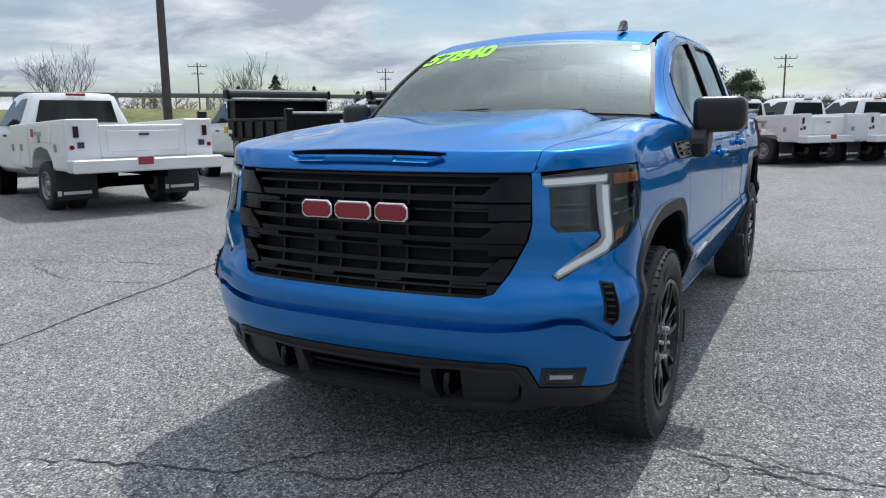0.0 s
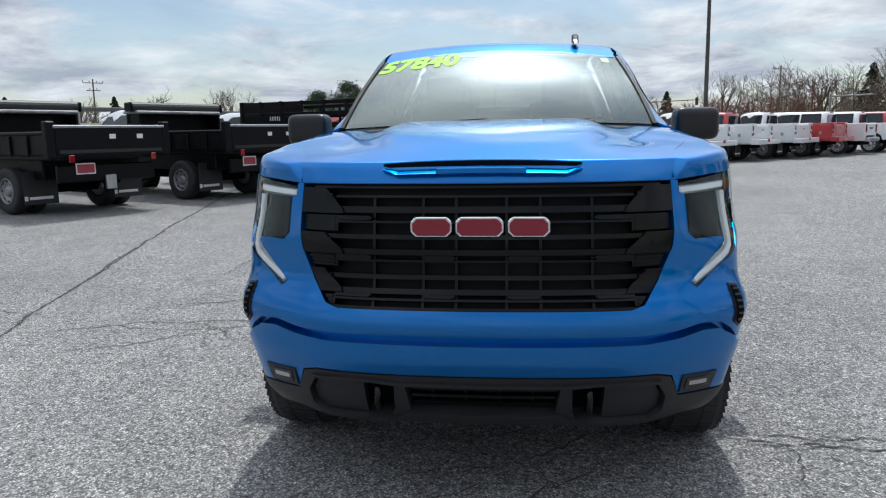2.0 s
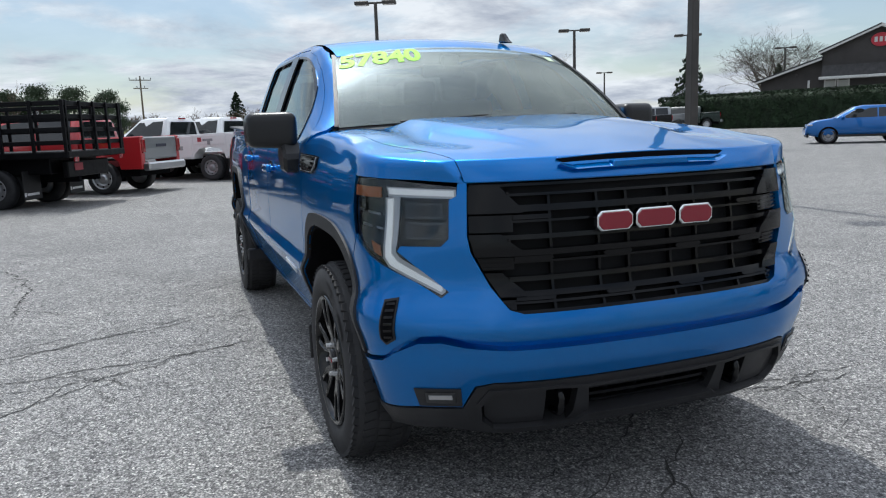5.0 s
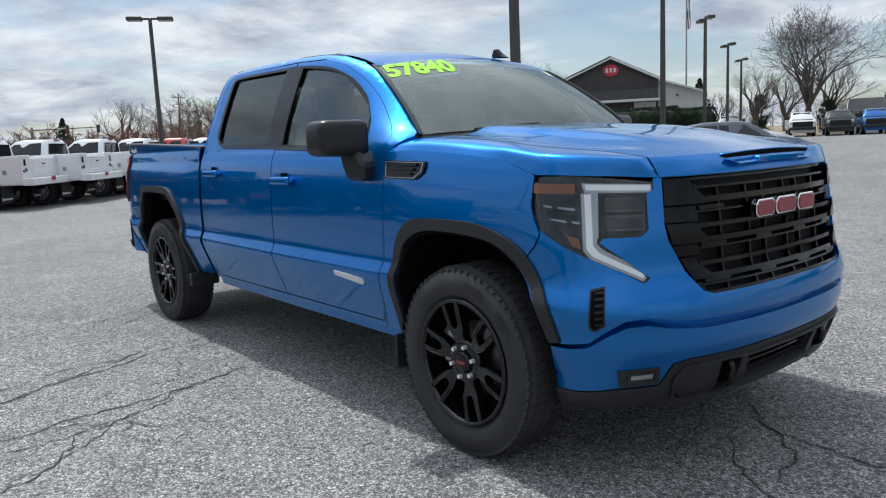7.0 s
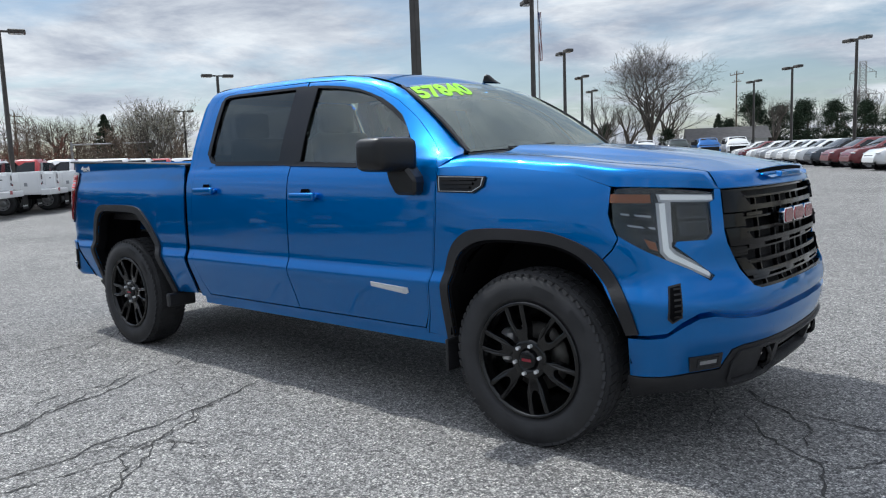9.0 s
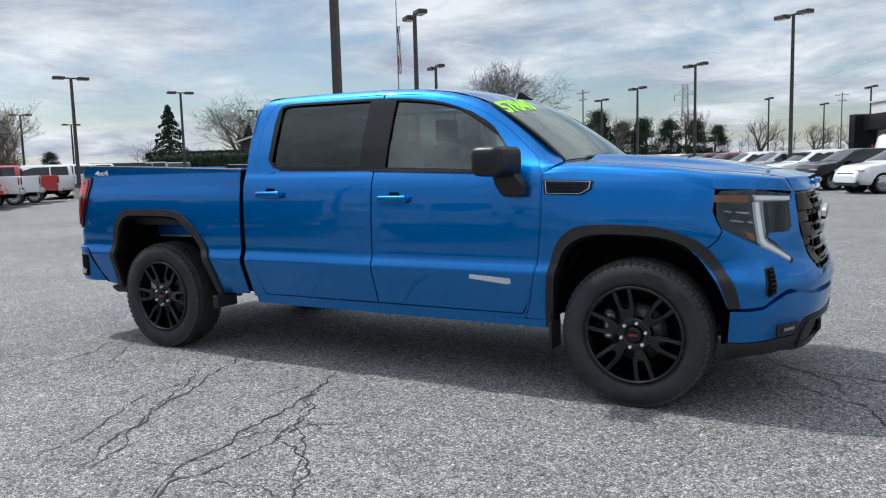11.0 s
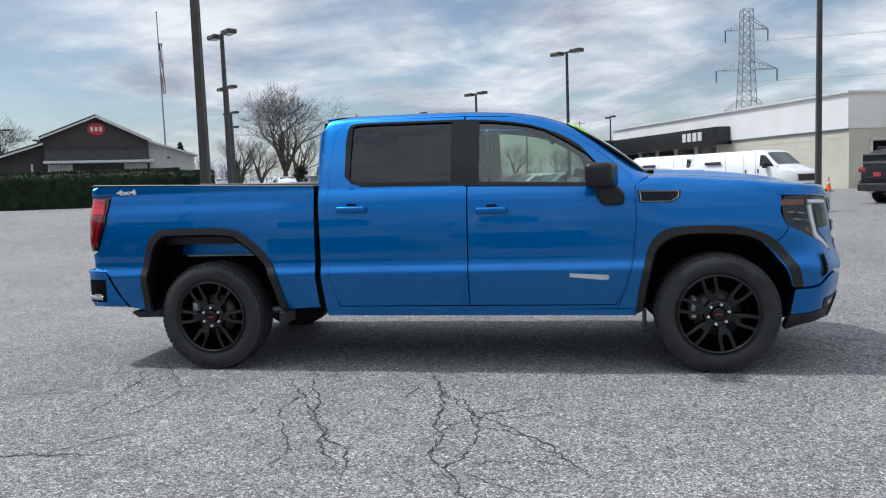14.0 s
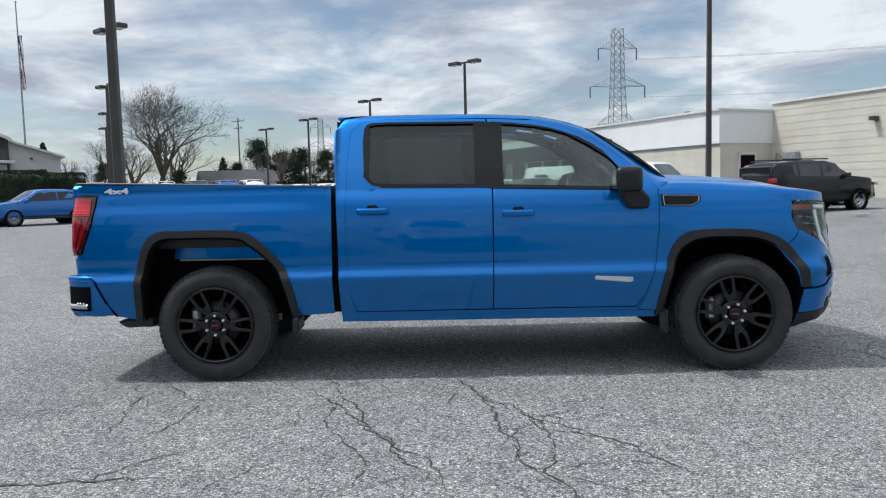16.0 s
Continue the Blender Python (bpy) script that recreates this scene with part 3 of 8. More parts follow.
    # wheel arch mouldings, proud of the body
    for an, inner, outer in (("rear_arch_moulding", RARCH, [(-2.480, .44), (-2.462, .57), (-2.425, .81), (-2.365, 1.0), (-2.27, 1.088), (-2.09, 1.100), (-1.69, 1.092), (-1.54, 1.022), (-1.405, .890), (-1.318, .74), (-1.27, .45)]),
                             ("front_arch_moulding", FARCH, [(1.325, .40), (1.355, .63), (1.415, .885), (1.505, .992), (1.63, 1.022), (1.87, 1.024), (2.05, 1.003), (2.23, .925), (2.35, .765), (2.40, .60)])):
        out2 = arc2(outer)
        ring = out2 + inner[::-1]
        P(an, [[(Ux(a), b) for a, b in ring]], surf, M_FLARE, pickup, thick=.03, lift=.010 if an[0] == "f" else .016, da=.05, db=.05)
        # lip near-black: the shade on the arch return is put into its colour
        cxm = sum(p[0] for p in inner) / len(inner)
        lip = [(a + .016 * (1 if a < cxm else -1) * min(1.0, abs(a - cxm) / .3), b - .014 * smooth01(.55, .9, b)) for a, b in inner]
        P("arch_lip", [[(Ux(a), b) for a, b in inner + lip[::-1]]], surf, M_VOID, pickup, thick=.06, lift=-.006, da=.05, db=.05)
    # fender vent with bright rim
    vent = [(1.345, 1.278), (1.635, 1.268), (1.628, 1.222), (1.572, 1.190), (1.355, 1.196)]
    vc = lambda k: [(a + (1.49 - a) * k, b + (1.234 - b) * k * 1.6) for a, b in vent]
    v = P("side_vent", [poly(vent)], surf, M_GLOSSBLACK, pickup, lift=.010, thick=.01)
    P("vent_rim", [poly(vc(.08)), poly(vc(.115))], surf, M_SATIN, v, lift=.013, thick=.004)
    for k in range(3):
        z0 = 1.214 + k * .019
        P("vent_bar", [poly([(1.375, z0), (1.55 + k * .015, z0 - .003), (1.552 + k * .015, z0 + .007), (1.375, z0 + .010)])], surf, M_GLOSSBLACK, v, lift=.020, thick=.012)
    # trim badge on the front door: unreadable lettering as bars
    bd = P("door_badge", [poly([(.872, .712), (.868, .688), (1.120, .662), (1.142, .672), (1.140, .698)])], surf, M_BADGE, pickup, lift=.006, thick=.006)
    P("badge_bar", [poly([(.90, .692), (1.10, .674), (1.10, .684), (.90, .702)])], surf, M_WHITEBAR, bd, lift=.0075, thick=.001)
    # tail lamp
    tlm = P("tail_lamp", [poly([(-2.707, 1.358), (-2.88, 1.360), (-2.885, .935), (-2.832, .94), (-2.748, 1.15)])], surf, M_REDDARK, pickup, lift=.012, thick=.03)
    P("lamp_lens", [poly([(-2.748, 1.215), (-2.880, 1.217), (-2.882, .965), (-2.848, .965), (-2.785, 1.13)])], surf, M_REDLENS, tlm, lift=.018, thick=.01)
    P("lamp_upper", [poly([(-2.742, 1.340), (-2.878, 1.347), (-2.880, 1.222), (-2.748, 1.220)])], surf, M_REDUPPER, tlm, lift=.018, thick=.01)
    for z0 in (1.232, 1.252, 1.286):
        P("lamp_bar", [poly([(-2.752, z0 + .010), (-2.880, z0 + .012), (-2.881, z0), (-2.754, z0)])], surf, M_LAMPGLOW, tlm, lift=.0195, thick=.003)
    P("lamp_guide", [poly([(-2.800, 1.205), (-2.812, 1.205), (-2.862, .985), (-2.852, .985)])], surf, M_REDDARK, tlm, lift=.0195, thick=.002)
    # drive lettering on the bed side
    vs, fs = text_faces("4x4", .098, .004)
    pl = [surf(Ux(-2.40 - 1.2 * (v.x if sgn > 0 else .20 - v.x)), 1.374 + v.y * .55) + Vector((0, sgn * .016, .002)) for v in vs]
    raw("drive_badge", pl, fs, M_WHITEBAR, pickup, "white 4x4 lettering")
    # inner wheel houses, near-black so that the shade inside is in their colour
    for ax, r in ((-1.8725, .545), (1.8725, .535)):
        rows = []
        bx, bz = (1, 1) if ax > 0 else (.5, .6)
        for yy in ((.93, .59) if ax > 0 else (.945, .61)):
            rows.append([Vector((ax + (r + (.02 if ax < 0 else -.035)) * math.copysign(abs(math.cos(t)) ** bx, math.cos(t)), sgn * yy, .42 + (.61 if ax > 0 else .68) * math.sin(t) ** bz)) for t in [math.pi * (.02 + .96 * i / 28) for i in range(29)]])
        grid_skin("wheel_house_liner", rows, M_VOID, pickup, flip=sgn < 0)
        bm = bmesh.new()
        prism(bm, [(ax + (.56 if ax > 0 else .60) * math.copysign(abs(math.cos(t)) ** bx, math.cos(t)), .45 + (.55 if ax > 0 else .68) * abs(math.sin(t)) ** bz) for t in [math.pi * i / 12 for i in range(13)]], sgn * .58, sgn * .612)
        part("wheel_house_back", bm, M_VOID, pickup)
    # painted inner bed side over the rear wheel
    bm = bmesh.new()
    prism(bm, [(-2.27, .87), (-2.25, .98), (-2.10, 1.06), (-1.68, 1.05), (-1.50, .95), (-1.46, .86)], sgn * .62, sgn * .64)
    part("inner_bed_panel", bm, M_BLUE, pickup)
    bm = bmesh.new()
    rod(bm, (-2.22, sgn * .65, .862), (-1.50, sgn * .65, .858), .008, n=6)
    part("brake_line", bm, M_ROTOR, pickup)
    bm = bmesh.new()
    box(bm, 1.385, sgn * .90, .365, .018, .17, .17, bevel=.006)
    part("mud_flap", bm, M_BLACKPL, pickup)
    bm = bmesh.new()
    box(bm, -1.29, sgn * .88, .40, .05, .22, .10, bevel=.01)
    part("bed_lower_closing", bm, M_BLACKPL, pickup)
    # side mirror: arm, housing, cap, glass, lamp
    mir = new("side_mirror")
    mir.parent = pickup
    bm = bmesh.new()
    vs = box(bm, 1.10, sgn * 1.065, 1.395, .185, .24, .170, bevel=.05, seg=4)
    for q in vs:
        k = (q.co.z - 1.395) / .0875
        q.co.x -= .03 * (abs(q.co.y) - 1.065) / .12
        q.co.z += .01 * ((1.17 - abs(q.co.y)) / .2) * (k < 0) * -1
    part("mirror_housing", bm, M_MIRROR, mir, smooth=True)
    bm = bmesh.new()
    prism(bm, [(1.04, 1.335), (1.185, 1.34), (1.255, 1.265), (1.25, 1.185), (1.11, 1.185), (1.065, 1.25)], sgn * .930, sgn * 1.03, bevel=.016)
    part("mirror_arm", bm, M_MIRROR, mir)
    bm = bmesh.new()
    box(bm, .999, sgn * 1.075, 1.395, .006, .19, .135, bevel=.002)
    part("mirror_glass", bm, M_CHROME, mir)

# dark closing shell behind the seams
for sgn in (-1, 1):
    surf = (lambda u, z: S(u, z)) if sgn > 0 else (lambda u, z: S(-u, z))
    skin("inner_shell", [poly([(-1.2, .47), (1.33, .45), (1.33, 1.28), (-1.2, 1.34)])], surf, M_VOID, pickup, flip=sgn < 0, thick=0, lift=-.035, da=.3, db=.2)

# underside
bm = bmesh.new()
box(bm, -.1, 0, .50, 5.2, 1.15, .16, bevel=.03)
box(bm, -.1, .0, .42, 4.9, .30, .14, bevel=.03)
for ax in (-1.8725, 1.8725):
    rod(bm, (ax, -.75, .41), (ax, .75, .41), .055)
part("chassis", bm, M_VOID, pickup)
bm = bmesh.new()
box(bm, -.1, 0, .62, 2.5, 1.72, .05)
box(bm, -1.95, 0, .95, 1.9, 1.10, .06)
part("floor_pan", bm, M_VOID, pickup)
bm = bmesh.new()
rod(bm, (-1.5, -.5, .40), (-2.35, -.62, .40), .045, n=12)
rod(bm, (-2.35, -.62, .40), (-2.45, -.78, .41), .036, .038, n=12)
pipe = part("exhaust_tailpipe", bm, M_ROTOR, pickup, smooth=True)
bm = bmesh.new()
prism(bm, [(-2.36, .395), (-2.57, .385), (-2.635, .428), (-2.60, .446), (-2.36, .455)], -.70, -.86, bevel=.012)
part("exhaust_tip", bm, M_BLACKPL, pipe, "black flattened exhaust tip")

# hood: rolls over the nose and runs back to the windscreen
HC = curve1([1.40, 1.6, 2.0, 2.4, 2.62, 2.70], [1.428, 1.420, 1.388, 1.330, 1.288, 1.270])
HE = curve1([1.40, 1.6, 1.95, 2.33, 2.60, 2.70], [1.392, 1.388, 1.362, 1.312, 1.268, 1.252])


def hood_z(x, b):
    z = HE(x) + (HC(x) - HE(x)) * (1 - b * b)
    front = smooth01(2.56, 2.15, x)
    dome = .020 * smooth01(.66, .56, abs(b) + .10 * smooth01(1.9, 2.5, x)) * front
    dish = -.010 * math.exp(-(b / .28) ** 2) * smooth01(2.5, 2.0, x)
    flank = -.014 * math.exp(-((abs(b) - .76) / .09) ** 2) * front
    return z + dome + dish + flank - .012 * front


rows = []
NB = 48
for j in range(NB + 1):
    b = -1 + 2 * j / NB
    yn = .672 * b
    un = math.copysign(Uy(abs(yn)), yn)
    # a near-upright nose band, then a tight crease into the top
    nose = [S(un, 1.192) + Vector((-.010, 0, 0)), S(un, 1.192), S(un, 1.197)]
    xe = S(un, 1.245).x
    xc, zc = xe - .022, hood_z(xe - .022, b)
    for k, (f, g) in enumerate(((.30, .002), (.62, .003), (.90, .002))):
        p = nose[2].lerp(Vector((xc, yn, zc)), f)
        nose.append(p + Vector((g, 0, g)))
    col = list(nose)
    xb = 1.455 + .075 * (1 - b * b)
    for k in range(0, 26):
        t = 0.0 if k == 0 else (.008 if k == 1 else (k - 1) / 24)
        x = xc + (xb - xc) * t
        y = yn + (.800 * b - yn) * smooth01(0, .45, t)
        col.append(Vector((x, y, hood_z(x, b))))
    rows.append(col)
hood = grid_skin("hood", rows, M_BLUE, pickup, flip=True)
# hood scoop: a dark slot above a bright ledge across the nose, bent with the hood
def scoop_bend(bm):
    for i in range(-6, 7):
        bmesh.ops.bisect_plane(bm, geom=bm.verts[:] + bm.edges[:] + bm.faces[:], dist=1e-5, plane_co=(0, i * .05, 0), plane_no=(0, 1, 0))
    for v in bm.verts:
        k = (v.co.y / .34) ** 2
        v.co.z -= .010 * k
        v.co.x -= .013 * k
        v.co.z -= .009
        v.co.x += .020 if v.co.x > 2.65 else 0
    return bm


# slot is a near-black solid; its depth is only in the colour
bm = bmesh.new()
prism(bm, [(-.345, 1.279), (.345, 1.279), (.295, 1.246), (-.295, 1.246)], 2.60, 2.701, axis="X")
hs = part("hood_scoop", scoop_bend(bm), M_VOID, pickup)
bm = bmesh.new()
prism(bm, [(-.150, 1.258), (.150, 1.258), (.158, 1.234), (-.158, 1.234)], 2.60, 2.736, axis="X", bevel=.004)
part("scoop_lip", scoop_bend(bm), M_BLUE, hs)
for k in (-1, 1):
    bm = bmesh.new()
    q = [bm.verts.new(p) for p in ((2.740, k * .155, 1.239), (2.738, k * .292, 1.241), (2.724, k * .345, 1.262), (2.703, k * .335, 1.264), (2.702, k * .290, 1.256), (2.702, k * .155, 1.255), (2.60, k * .155, 1.22), (2.60, k * .34, 1.22))]
    for f in ((0, 1, 4, 5), (1, 2, 3, 4), (0, 6, 7, 1), (1, 7, 2), (3, 2, 7), (5, 4, 3, 7, 6), (0, 5, 6)):
        bm.faces.new([q[i] for i in f])
    bmesh.ops.recalc_face_normals(bm, faces=bm.faces[:])
    part("scoop_corner", scoop_bend(bm), M_BLUE, hs)
bm = bmesh.new()
box(bm, 2.642, 0, 1.280, .114, .68, .006, bevel=.002)
part("scoop_roof", scoop_bend(bm), M_BLUE, hs)

# wing tops between the hood and the body side
XE1 = S(Uy(.672), 1.245).x


def hood_edge(x):
    """The hood's outer edge at x (left side)."""
    xc, xb = XE1 - .022, 1.455
    t = max(0.0, min(1.0, (xc - x) / (xc - xb)))
    if x > xc:
        return Vector((xc, .672, hood_z(xc, 1.0) - .001)).lerp(S(Uy(.672), 1.197), min(1.0, (x - xc) / .03))
    return Vector((x, .672 + .128 * smooth01(0, .45, t), hood_z(x, 1.0) - .001))


for sgn in (-1, 1):
    rows = []
    u0, u1 = Ux(1.336), Uy(.676)
    for i in range(41):
        u = u0 + (u1 - u0) * i / 40
        xa = S(u, 1.2).x
        zt = float(np.interp(xa, [1.345, 1.50, 1.80, 2.10, 2.285, 2.40, 2.55, 2.66], [1.318, 1.325, 1.305, 1.275, 1.217, 1.214, 1.205, 1.190]))
        a = S(sgn * u, zt)
        if xa < XE1 + .03:
            e = hood_edge(xa + .0)
        else:
            e = S(Uy(.672), float(np.interp(xa, [XE1 - .03, XE1 - .012], [1.245, 1.196])))
        e.y *= sgn
        bulge = smooth01(.0, .08, abs(a.y - e.y))
        steep = smooth01(1.9, 2.35, xa)
        m1 = a.lerp(e, .30 - .18 * steep) + Vector((0, sgn * .010, .016)) * bulge * (1 - .3 * steep)
        m1.z += steep * (e.z - a.z) * .50
        m2 = a.lerp(e, .65 - .30 * steep) + Vector((0, sgn * .006, .014)) * bulge * (1 - .4 * steep)
        m2.z += steep * (e.z - a.z) * .48
        rows.append(spline([a, m1, m2, e], 4))
    for zz in (1.228, 1.212, 1.196):
        rows.append([S(sgn * Uy(.675), 1.186).lerp(S(sgn * Uy(.672), zz), j / 12) for j in range(13)])
    grid_skin("wing_top", rows, M_BLUE, pickup, flip=sgn < 0)
# cowl at the foot of the windscreen, with two wipers
rowsq = []
for j in range(13):
    b = -1 + j / 6
    xb = 1.455 + .075 * (1 - b * b)
    rowsq.append([Vector((xb + .01, .80 * b, 1.372 + .022 * (1 - b * b))), Vector((xb - .10, .80 * b, 1.385 + .022 * (1 - b * b)))])
grid_skin("cowl_panel", rowsq, M_BLACKPL, pickup, flip=True)


def W(a, b):
    """Windscreen: a -1..1 across, b 0..1 up."""
    lo = Vector((1.475 - .055 * a * a, .800 * a, 1.392 + .022 * (1 - a * a)))
    hi = Vector((.895 - .030 * a * a, .672 * a, 1.825 - .050 * a * a))
    return lo.lerp(hi, b) + Vector((.03, 0, .045)) * (4 * b * (1 - b)) * .45


wsl = [(-1, 0), (-.5, 0), (0, 0), (.5, 0), (1, 0), (1, .5), (1, 1), (.5, 1), (0, 1), (-.5, 1), (-1, 1), (-1, .5)]
ws = skin("windscreen", [wsl], W, M_GLASS, pickup, da=.1, db=.1, thick=0)
win = .955
skin("windscreen_border", [[(-1.0, -.02), (1.0, -.02), (1.0, 1.0), (-1.0, 1.0)], [(-win, .035), (win, .035), (win, .965), (-win, .965)]], W, M_GLOSSBLACK, ws, thick=0, da=.1, db=.1, lift=-.004)
for k in (-1, 1):
    skin("pillar_moulding", [[(k * .985, 0), (k * 1.012, 0), (k * 1.012, 1.0), (k * .985, 1.0)]], W, M_BLACKPL, ws, thick=.012, da=.1, db=.06, lift=.008, flip=False)
# price painted on the glass, and an inspection sticker
vs, fs = text_faces("57840", .125, .005)
wmax = max(v.x for v in vs)
pts = []
for v in vs:
    a = -.965 + (v.x / wmax) * .65 + v.y * .10
    b = .752 + v.y * 2.35 + (v.x / wmax) * .02
    pts.append(W(a, b) + Vector((.0015, 0, .002)))
raw("price_lettering", pts, fs, M_GREENPAINT, ws, "neon green painted price 57840")
skin("inspection_sticker", [[(.835, .84), (.90, .84), (.90, .93), (.835, .93)]], W, M_PAPER, ws, thick=0, lift=.002)
for a0, a1, b1 in ((-.62, -.05, .055), (.02, .60, .05)):
    bm = bmesh.new()
    p0, p1 = W(a0, .006) + Vector((.012, 0, .004)), W(a1, b1 * .5) + Vector((.008, 0, .006))
    rod(bm, p0, p1, .005, .004, n=6)
    rod(bm, W(a0 + .35, .004) + Vector((.012, 0, .004)), W(a1 + .02, .008) + Vector((.012, 0, .004)), .005, n=6)
    part("wiper", bm, M_BLACKPL, pickup)

# roof
rows = []
for i in range(33):
    x = -.99 + (.885 + .99) * i / 32
    zr = ROOFZ(x)
    rows.append([Vector((x + (.03 * (1 - (y / .655) ** 2) if i == 32 else 0), y, zr - .004 + .038 * (1 - (y / .655) ** 2) * (1 - .4 * smooth01(.6, .88, x)) - .02 * smooth01(-.93, -.99, x))) for y in [-.655 + 1.31 * j / 20 for j in range(21)]])
grid_skin("roof", rows, M_BLUE, pickup, flip=False)
# back of the cab with its window
grid_skin("cab_back", [[Vector((-.975, y, .6)) for y in (-.9, 0, .9)], [Vector((-.98, y, 1.45)) for y in (-.87, 0, .87)]], M_BLUE, pickup)
grid_skin("back_glass", [[Vector((-.98, y, 1.45)) for y in (-.82, 0, .82)], [Vector((-.975, y, 1.82)) for y in (-.70, 0, .70)]], M_GLASSR, pickup)
for s2 in (-1, 1):
    grid_skin("cab_back_pillar", [[Vector((-.978, s2 * y, 1.44)) for y in (.80, .83, .855, .865)], [Vector((-.982, s2 * y, 1.62)) for y in (.74, .765, .785, .795)], [Vector((-.978, s2 * y, 1.83)) for y in (.66, .67, .68, .69)]], M_BLUE, pickup)
grid_skin("cab_back_header", [[Vector((-.975, y, 1.82)) for y in (-.72, 0, .72)], [Vector((-.985, y, 1.875 + (.03 if y == 0 else 0))) for y in (-.66, 0, .66)]], M_BLUE, pickup)
bm = bmesh.new()
prism(bm, [(-.86, 1.914), (-.985, 1.916), (-.995, 1.902), (-.95, 1.87)], -.58, .58, bevel=.006)
part("roof_spoiler", bm, M_BLUE, pickup)
# roof antenna and marker
bm = bmesh.new()
prism(bm, [(.75, 1.865), (.60, 1.880), (.603, 1.895), (.622, 1.938), (.645, 1.938), (.70, 1.893)], .430, .470, bevel=.010)
part("shark_fin_antenna", bm, M_GLOSSBLACK, pickup)
# bed: floor, front wall, tailgate, rails
bm = bmesh.new()
box(bm, -1.95, 0, .98, 1.85, 1.55, .04)
for s2 in (-1, 1):
    box(bm, -1.95, s2 * .80, 1.18, 1.85, .05, .42)
box(bm, -1.03, 0, 1.18, .04, 1.66, .42)
part("bed_liner", bm, M_BLACKPL, pickup)
for s2 in (-1, 1):
    bm = bmesh.new()
    prism(bm, [(-1.005, 1.378), (-1.005, 1.398), (-2.2, 1.443), (-2.83, 1.462), (-2.87, 1.45), (-2.2, 1.42)], s2 * .80, s2 * .925, bevel=.006)
    part("bed_rail_cap", bm, M_BLACKPL, pickup)
bm = bmesh.new()
box(bm, -2.885, 0, 1.13, .09, 1.66, .62, bevel=.02)
part("tailgate", bm, M_BLUE, pickup)
# rear bumper with corner step
rb = new("rear_bumper")
rb.parent = pickup
RB = spline([(-2.60, .88, 0), (-2.69, .925, 0), (-2.80, .945, 0), (-2.92, .90, 0), (-2.985, .80, 0), (-3.00, .4, 0), (-3.0, 0, 0)], 5)
bm = bmesh.new()
for s2 in (-1, 1):
    rws = []
    for zz, dd in ((.482, .06), (.490, .020), (.515, .006), (.560, 0), (.700, 0), (.738, -.006), (.762, -.004), (.776, .012), (.785, .2)):
        rws.append([bm.verts.new((p.x + dd * (.3 if p.x > -2.9 else 1), s2 * (p.y - dd * (1 if p.x > -2.95 else .0)), zz)) for p in RB])
    for r0, r1 in zip(rws, rws[1:]):
        for i in range(len(r0) - 1):
            bm.faces.new((r0[i], r0[i + 1], r1[i + 1], r1[i]))
bmesh.ops.recalc_face_normals(bm, faces=bm.faces[:])
part("bumper_shell", bm, M_BLUE, rb, smooth=True)


def bumper_band(x0, x1, z0, z1, out, deep=0.0):
    """A strip bent round the rear bumper's corner, left side: rows of points."""
    near = [p for p in RB if x0 <= p.x <= x1]
    rows = []
    for zz, dd in ((z0, out - deep), (z0 + .006, out), (z1 - .006, out), (z1, out - deep)):
        row = []
        for i, p in enumerate(near):
            d = (near[min(i + 1, len(near) - 1)] - near[max(i - 1, 0)]).normalized()
            row.append(Vector((p.x + d.y * dd, p.y - d.x * dd, zz)))
        rows.append(row)
    return rows


for s2 in (-1, 1):
    turn = lambda rows: [[Vector((p.x, s2 * p.y, p.z)) for p in r] for r in rows]
    # near-black sheet proud of the bumper for the dark step pocket
    step = grid_skin("corner_step", turn(bumper_band(-2.995, -2.775, .530, .708, .004)), M_VOID, rb, "black recessed corner step", flip=s2 > 0)
    grid_skin("step_tread", turn(bumper_band(-2.995, -2.79, .545, .580, .016, .012)), M_SATIN, step, "bright metal tread", flip=s2 > 0)
    for i in range(7):
        bm = bmesh.new()
        p = RB[min(len(RB) - 1, 7 + i)]
        if -2.99 < p.x < -2.80:
            box(bm, p.x - .004, s2 * (p.y + .008), .585, .010, .022, .016, bevel=.002)
            part("tread_tooth", bm, M_SATIN, step)
        else:
            bm.free()
    grid_skin("bumper_top_edge", turn(bumper_band(-2.995, -2.64, .752, .786, .010, .02)), M_BLUE, rb, flip=s2 > 0)
bm = bmesh.new()
box(bm, -2.9, 0, .47, .12, 1.2, .08, bevel=.02)
part("hitch_bar", bm, M_BLACKPL, rb)

# ---- nose ----
def mirrored(half):
    """A half outline (u >= 0, from the middle's bottom round to the middle's top) to a whole one."""
    return half + [(-a, b) for a, b in half[::-1] if a > 1e-6]


def dens(pts, d=.05):
    out = []
    for (a, b), (c, e) in zip(pts, pts[1:] + pts[:1]):
        n = max(1, int(math.hypot(c - a, e - b) / d))
        out += [(a + (c - a) * i / n, b + (e - b) * i / n) for i in range(n)]
    return out


def Us(y, z):
    """u at which the shell stands y metres from the middle at height z."""
    a, b = 0.0, 1.35
    for _ in range(28):
        m = (a + b) / 2
        a, b = (m, b) if S(m, z).y < y else (a, m)
    return (a + b) / 2


